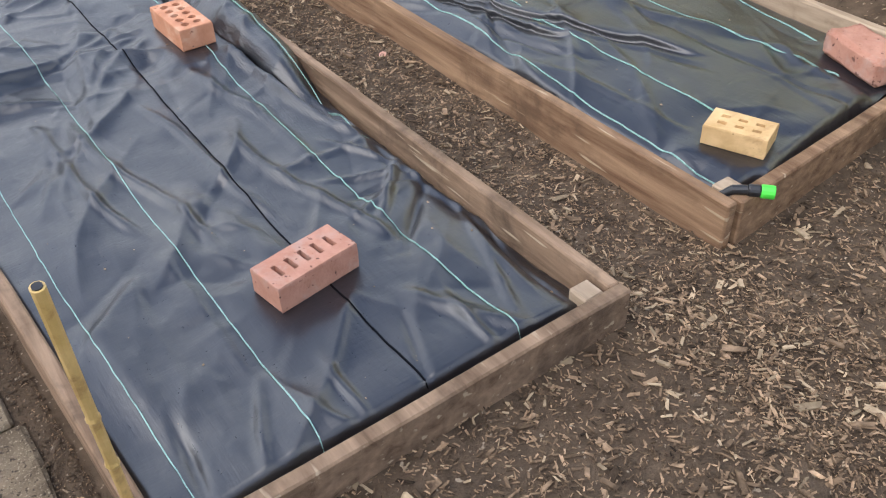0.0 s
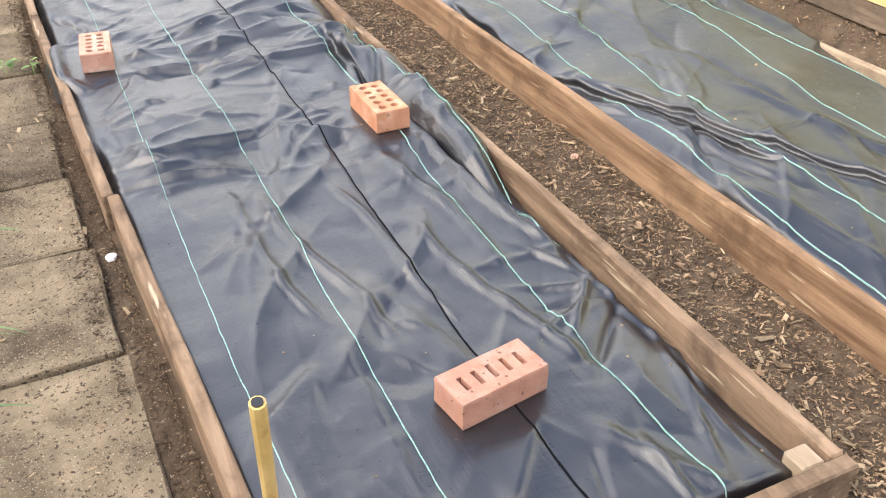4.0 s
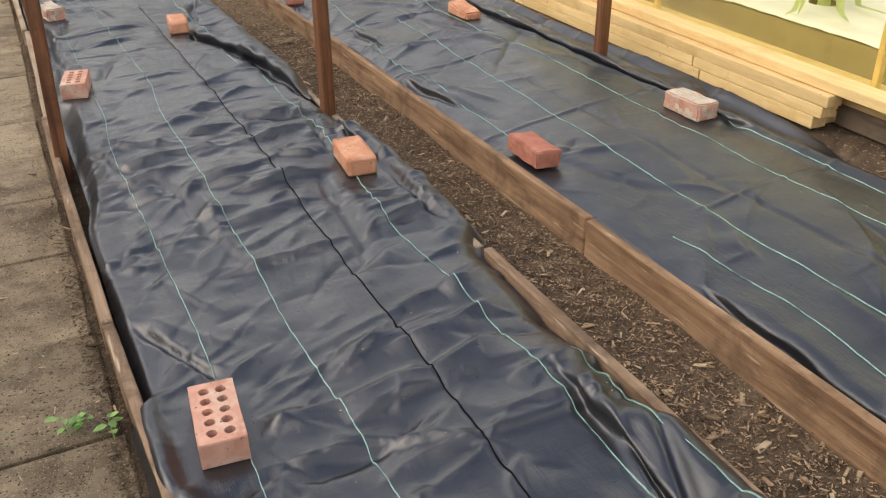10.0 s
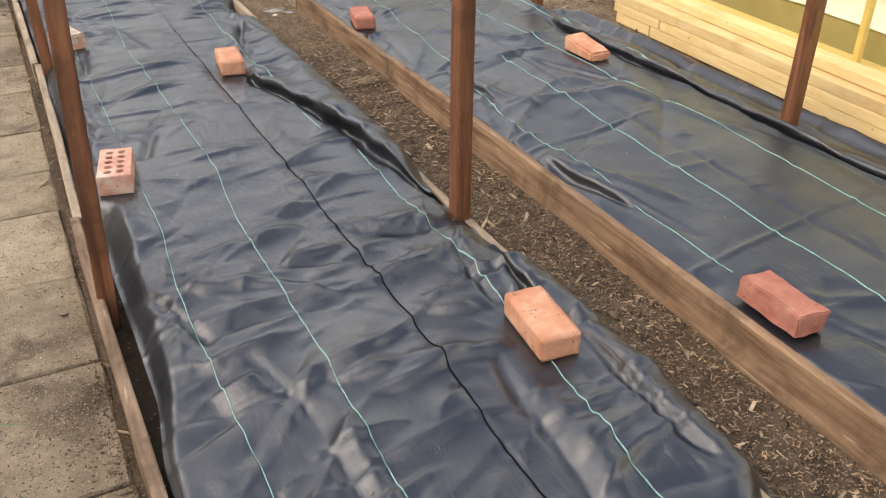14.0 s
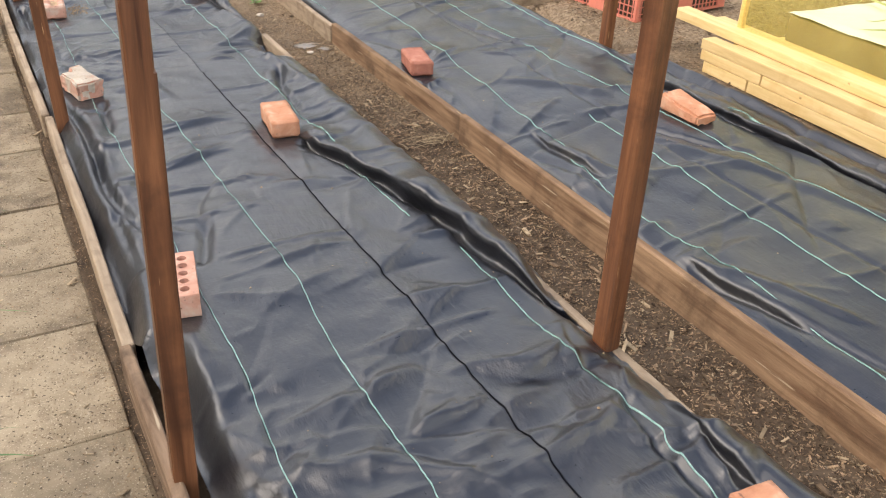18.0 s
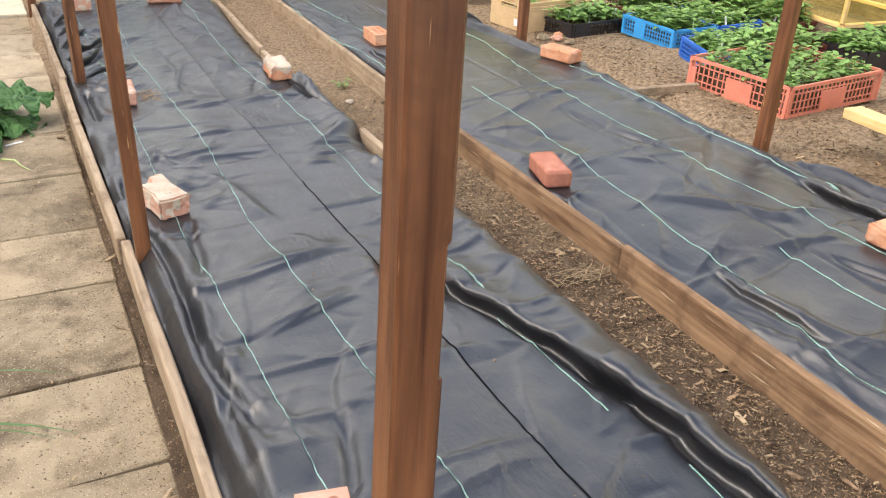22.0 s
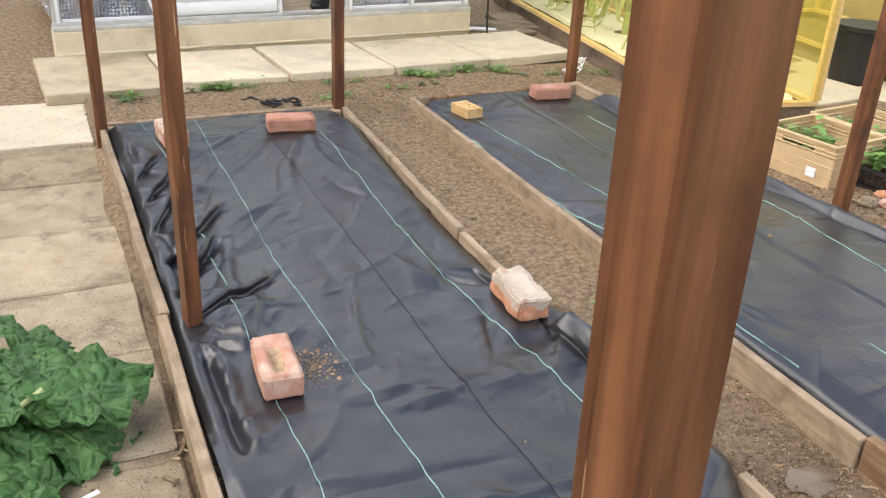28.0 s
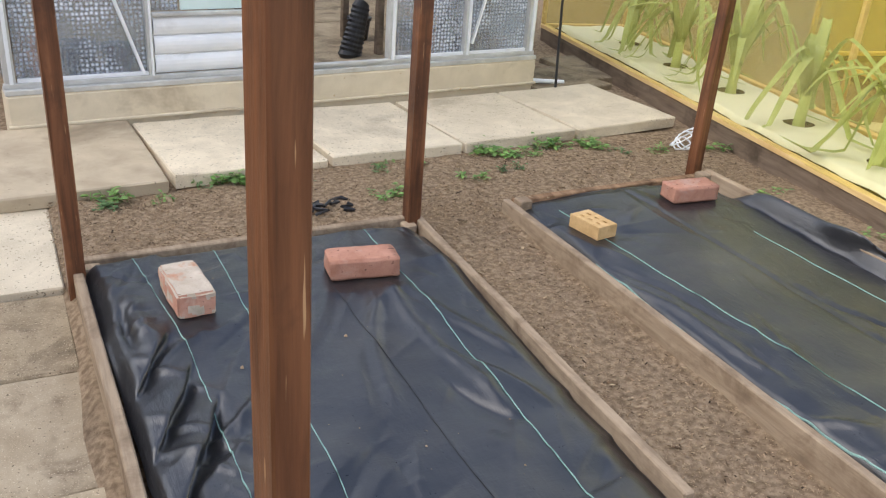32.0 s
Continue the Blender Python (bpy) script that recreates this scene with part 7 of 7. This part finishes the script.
# ---- odds and ends ----
cane = thing("garden_cane", pose(0, 0, 0), "yellow bamboo cane standing upright in the bed's corner", "cane")
c0, c1 = Vector((0.338, 1.055, 0.05)), Vector((0.334, 0.965, 0.60))
part("stem", tube_bm([c0.lerp(c1, t) for t in (0, 0.28, 0.295, 0.31, 0.50, 0.512, 0.524, 0.985, 1.0)], 0.0090, 10, None, [1, 1, 1.22, 1, 1, 1.2, 1, 1.05, 1.05]), surf("bamboo", (0.50, 0.34, 0.11), (0.66, 0.47, 0.19), 20, stretch=(1, 1, 1), rough=0.45, stain=(0.33, 0.2, 0.07), stain_scale=25, stain_at=(0.55, 0.75)), cane)
# solid dark disc painting the shade inside the cane's open end
part("hollow_end", tube_bm([c1, c1 + (c1 - c0).normalized() * 0.002], 0.0066, 10), M["dark"], cane)
hose = thing("hose_connector", pose(1.697, 0.970, 0.132, 0, 0, -50), "black hose end with a bright green tap connector", "hose connector")
part("hose_end", tube_bm([(-0.055, 0, -0.024), (-0.03, 0, -0.004), (0.0, 0, 0)], 0.011, 12, None, [0.8, 1.0, 1.0]), M["dark"], hose)
part("grip_ring", tube_bm([(0.0, 0, 0), (0.004, 0, 0), (0.022, 0, 0), (0.026, 0, 0)], 0.014, 14, None, [0.9, 1, 1, 0.9]), M["dark"], hose)
part("green_collar", tube_bm([(0.027, 0, 0), (0.030, 0, 0), (0.054, 0, 0), (0.056, 0, 0)], 0.0155, 14, None, [0.94, 1, 1, 0.9]), plain("lime_plastic", (0.10, 0.72, 0.06), 0.4), hose, "bright green collar")
for k, (x, y, a, L) in enumerate(((1.49, 0.336, 40, 0.13), (1.609, 0.305, 10, 0.10))):
    st = part("wooden_stake", box_bm(L, 0.025 if k == 0 else 0.06, 0.022 if k == 0 else 0.05, 0.003), M["board_pale"])
    st.matrix_world = pose(x, y, 0.012, 0, 0, a)
    tagged(st, "offcut of pale weathered wood lying on the mulch", "wood offcut")
scrap_bm = bmesh.new()
rsx = random.Random(12)
for k in range(7):
    pts = [(rsx.uniform(-0.08, 0.08), rsx.uniform(-0.05, 0.05), 0.008 + 0.03 * rsx.random())]
    for _ in range(5):
        p = pts[-1]
        pts.append((p[0] + rsx.uniform(-0.05, 0.05), p[1] + rsx.uniform(-0.04, 0.04), max(0.006, p[2] + rsx.uniform(-0.015, 0.015))))
    tube_bm(pts, 0.007, 6, scrap_bm)
scrap = part("plastic_scrap", scrap_bm, M["dark"])
scrap.matrix_world = pose(1.02, 11.50, 0.035)
tagged(scrap, "crumpled black plastic strips on the soil", "plastic scrap")
cable_bm = bmesh.new()
for k in range(4):
    r = 0.05 + 0.02 * k
    tube_bm([(r * math.cos(t * 0.7) * (1 + 0.2 * math.sin(k + t)), 0.6 * r * math.sin(t * 0.7), 0.02 + 0.02 * (1 + math.sin(t * 0.7 + k)) * (1 + 0.5 * k)) for t in range(10)], 0.004, 6, cable_bm)
cable = part("cable_coil", cable_bm, M["white_pvc"])
cable.matrix_world = pose(3.00, 11.78, 0.02, 0, 0, 30)
tagged(cable, "loose coil of thin white cable by the post", "cable")
for k, (x, y, z, mt, sc) in enumerate(((0.235, 2.262, -0.004, "white_pvc", 0.016), (1.42, 8.75, 0.01, "brick_w", 0.02), (1.45, 8.0, 0.012, "brick_w", 0.018), (3.10, 9.50, 0.01, "slab", 0.045), (3.18, 9.46, 0.01, "brick_p", 0.04), (3.22, 9.36, 0.01, "slab", 0.03), (3.25, 9.55, 0.01, "brick_o", 0.035), (0.20, 9.9, 0.03, "slab", 0.02), (0.17, 9.55, 0.03, "slab", 0.022), (1.55, 2.2, 0.005, "brick_p", 0.016), (2.9, 11.0, 0.03, "brick_p", 0.03), (2.82, 10.75, 0.03, "soil", 0.04))):
    bm = bmesh.new()
    bmesh.ops.create_icosphere(bm, subdivisions=2, radius=sc)
    for v in bm.verts:
        v.co += noise.noise_vector(v.co * 40 + Vector((k, 0, 0))) * sc * 0.35
        v.co.z = max(v.co.z * 0.6, -sc * 0.3)
    st = part("pebble", bm, M[mt], smooth=False)
    st.matrix_world = (uphill(y) if x > 3 else Matrix()) @ pose(x, y, z + sc * 0.3, 0, 0, k * 40)
    tagged(st, "small pale stone lying on the soil", "stone", "loose stones")
# things seen through the greenhouse door
bag_bm = tube_bm([(0, 0, 0.0)] + [(0.004 * k, 0, 0.012 + 0.0125 * k) for k in range(22)] + [(0.095, 0, 0.29)], 0.085, 18, None, [0.8] + [1.0 - 0.10 * (k % 2) - 0.012 * k for k in range(22)] + [0.6])
for v in bag_bm.verts:
    v.co.y *= 0.6
bag = part("growing_bag", bag_bm, M["dark"])
bag.matrix_world = GH @ pose(1.80, 0.34, 0.152, 0, 0, 20)
tagged(bag, "black ribbed plastic bag on the greenhouse floor", "bag")
bottle = part("green_bottle", tube_bm([(0, 0, 0), (0, 0, 0.01), (0, 0, 0.2), (0, 0, 0.25), (0, 0, 0.30)], 0.05, 14, None, [0.9, 1, 1, 0.5, 0.3]), P["green_plastic"])
bottle.matrix_world = GH @ pose(1.60, 0.78, 0.152)
tagged(bottle, "green plastic bottle on the greenhouse floor", "bottle")
pipe = part("drain_pipe", tube_bm([(2.62, 12.98, 0.10), (3.0, 12.93, 0.075)], 0.014, 8), M["white_pvc"])
tagged(pipe, "short white plastic pipe lying on the paving", "pipe")
stick = part("iron_rod", tube_bm([(2.86, 12.80, 0.05), (2.90, 12.95, 1.2)], 0.008, 6), M["dark"])
tagged(stick, "thin dark rod leaning by the greenhouse corner", "rod")

# ---- plain unseen walls, added to close the garden and block the low sky ----
unseen_dark = surf("unseen_wall", (0.030, 0.034, 0.022), (0.060, 0.062, 0.040), 3, rough=0.9, bump=0.5, bump_scale=8)
for name, cx, cy, sx, sy, h in (("wall_west", -5.5, 6, 0.3, 34, 3.0), ("wall_east", 10.5, 6, 0.3, 34, 3.2), ("wall_north", 2.5, 21, 16, 0.3, 4.0), ("wall_south", 2.5, -9, 16, 0.3, 3.0)):
    w = part(name, box_bm(sx, sy, h, 0.02, (cx, cy, -0.05)), unseen_dark)
    tagged(w, "plain dark unseen wall added to block the low sky", "wall", kind="structure")

# ---- wet patch, straw and litter on the walkway and the slabs ----
wet = surf("wet_mud", (0.12, 0.088, 0.058), (0.20, 0.15, 0.10), 18, rough=0.12, rough_var=0.08, bump=0.25, bump_scale=40, bump_dist=0.004, spec=0.6)
wr = random.Random(5)
for x, y, r in ((1.49, 8.14, 0.09), (1.56, 8.05, 0.05)):
    bm = bmesh.new()
    mid = bm.verts.new((0, 0, 0.004))
    ring = [bm.verts.new((r * wr.uniform(0.6, 1.2) * math.cos(0.45 * k), 0.7 * r * wr.uniform(0.6, 1.2) * math.sin(0.45 * k), -0.004)) for k in range(14)]
    for k in range(14):
        bm.faces.new((mid, ring[k], ring[(k + 1) % 14]))
    p = part("puddle", bm, wet, smooth=True)
    p.matrix_world = pose(x, y, float(ground_z(np.array([x]), np.array([y]))[0]) + 0.012)
    tagged(p, "small shiny puddle in the muddy walkway", "puddle", "puddles")
straw_bm = bmesh.new()
for k in range(34):
    a, L = wr.gauss(0.35, 0.5), wr.uniform(0.05, 0.13)
    c, q = Vector((wr.gauss(0, 0.045), wr.gauss(0, 0.022), wr.uniform(0.006, 0.022))), Vector((math.cos(a), math.sin(a), wr.uniform(-0.08, 0.08)))
    tube_bm([c - q * L / 2, c + Vector((0, 0, 0.006)), c + q * L / 2], 0.0012, 4, straw_bm)
straw = part("straw", straw_bm, M["splinter"])
straw.matrix_world = pose(1.516, 6.754, float(ground_z(np.array([1.516]), np.array([6.754]))[0]) + 0.004)
tagged(straw, "loose wisp of pale straw on the bark walkway", "straw", kind="stuff")
cord = part("twine", tube_bm([(-0.16, 8.79, 0.004), (-0.114, 8.776, 0.005), (-0.06, 8.752, 0.005), (-0.003, 8.745, 0.005), (0.045, 8.75, 0.005), (0.076, 8.768, 0.006), (0.092, 8.80, 0.006), (0.096, 8.84, 0.004)], 0.0035, 6), M["splinter"], smooth=True)
tagged(cord, "length of frayed brown twine lying across the slabs", "twine")
tag_ = part("plant_label", box_bm(0.075, 0.014, 0.002, 0.0005), M["white_pvc"])
tag_.matrix_world = pose(-0.146, 8.682, 0.005, 0, 0, 24)
tagged(tag_, "white plastic plant label lying on a slab", "plant label")
stalk = part("plant_stalk", tube_bm([(-0.20, 8.44, 0.03), (-0.151, 8.428, 0.024), (-0.13, 8.39, 0.012), (-0.10, 8.34, 0.005), (-0.031, 8.308, 0.004)], 0.0042, 7, None, [1.3, 1.1, 1.0, 0.8, 0.5]), M["leek"], smooth=True)
tagged(stalk, "pale green broken leaf stalk on the slabs", "stalk")
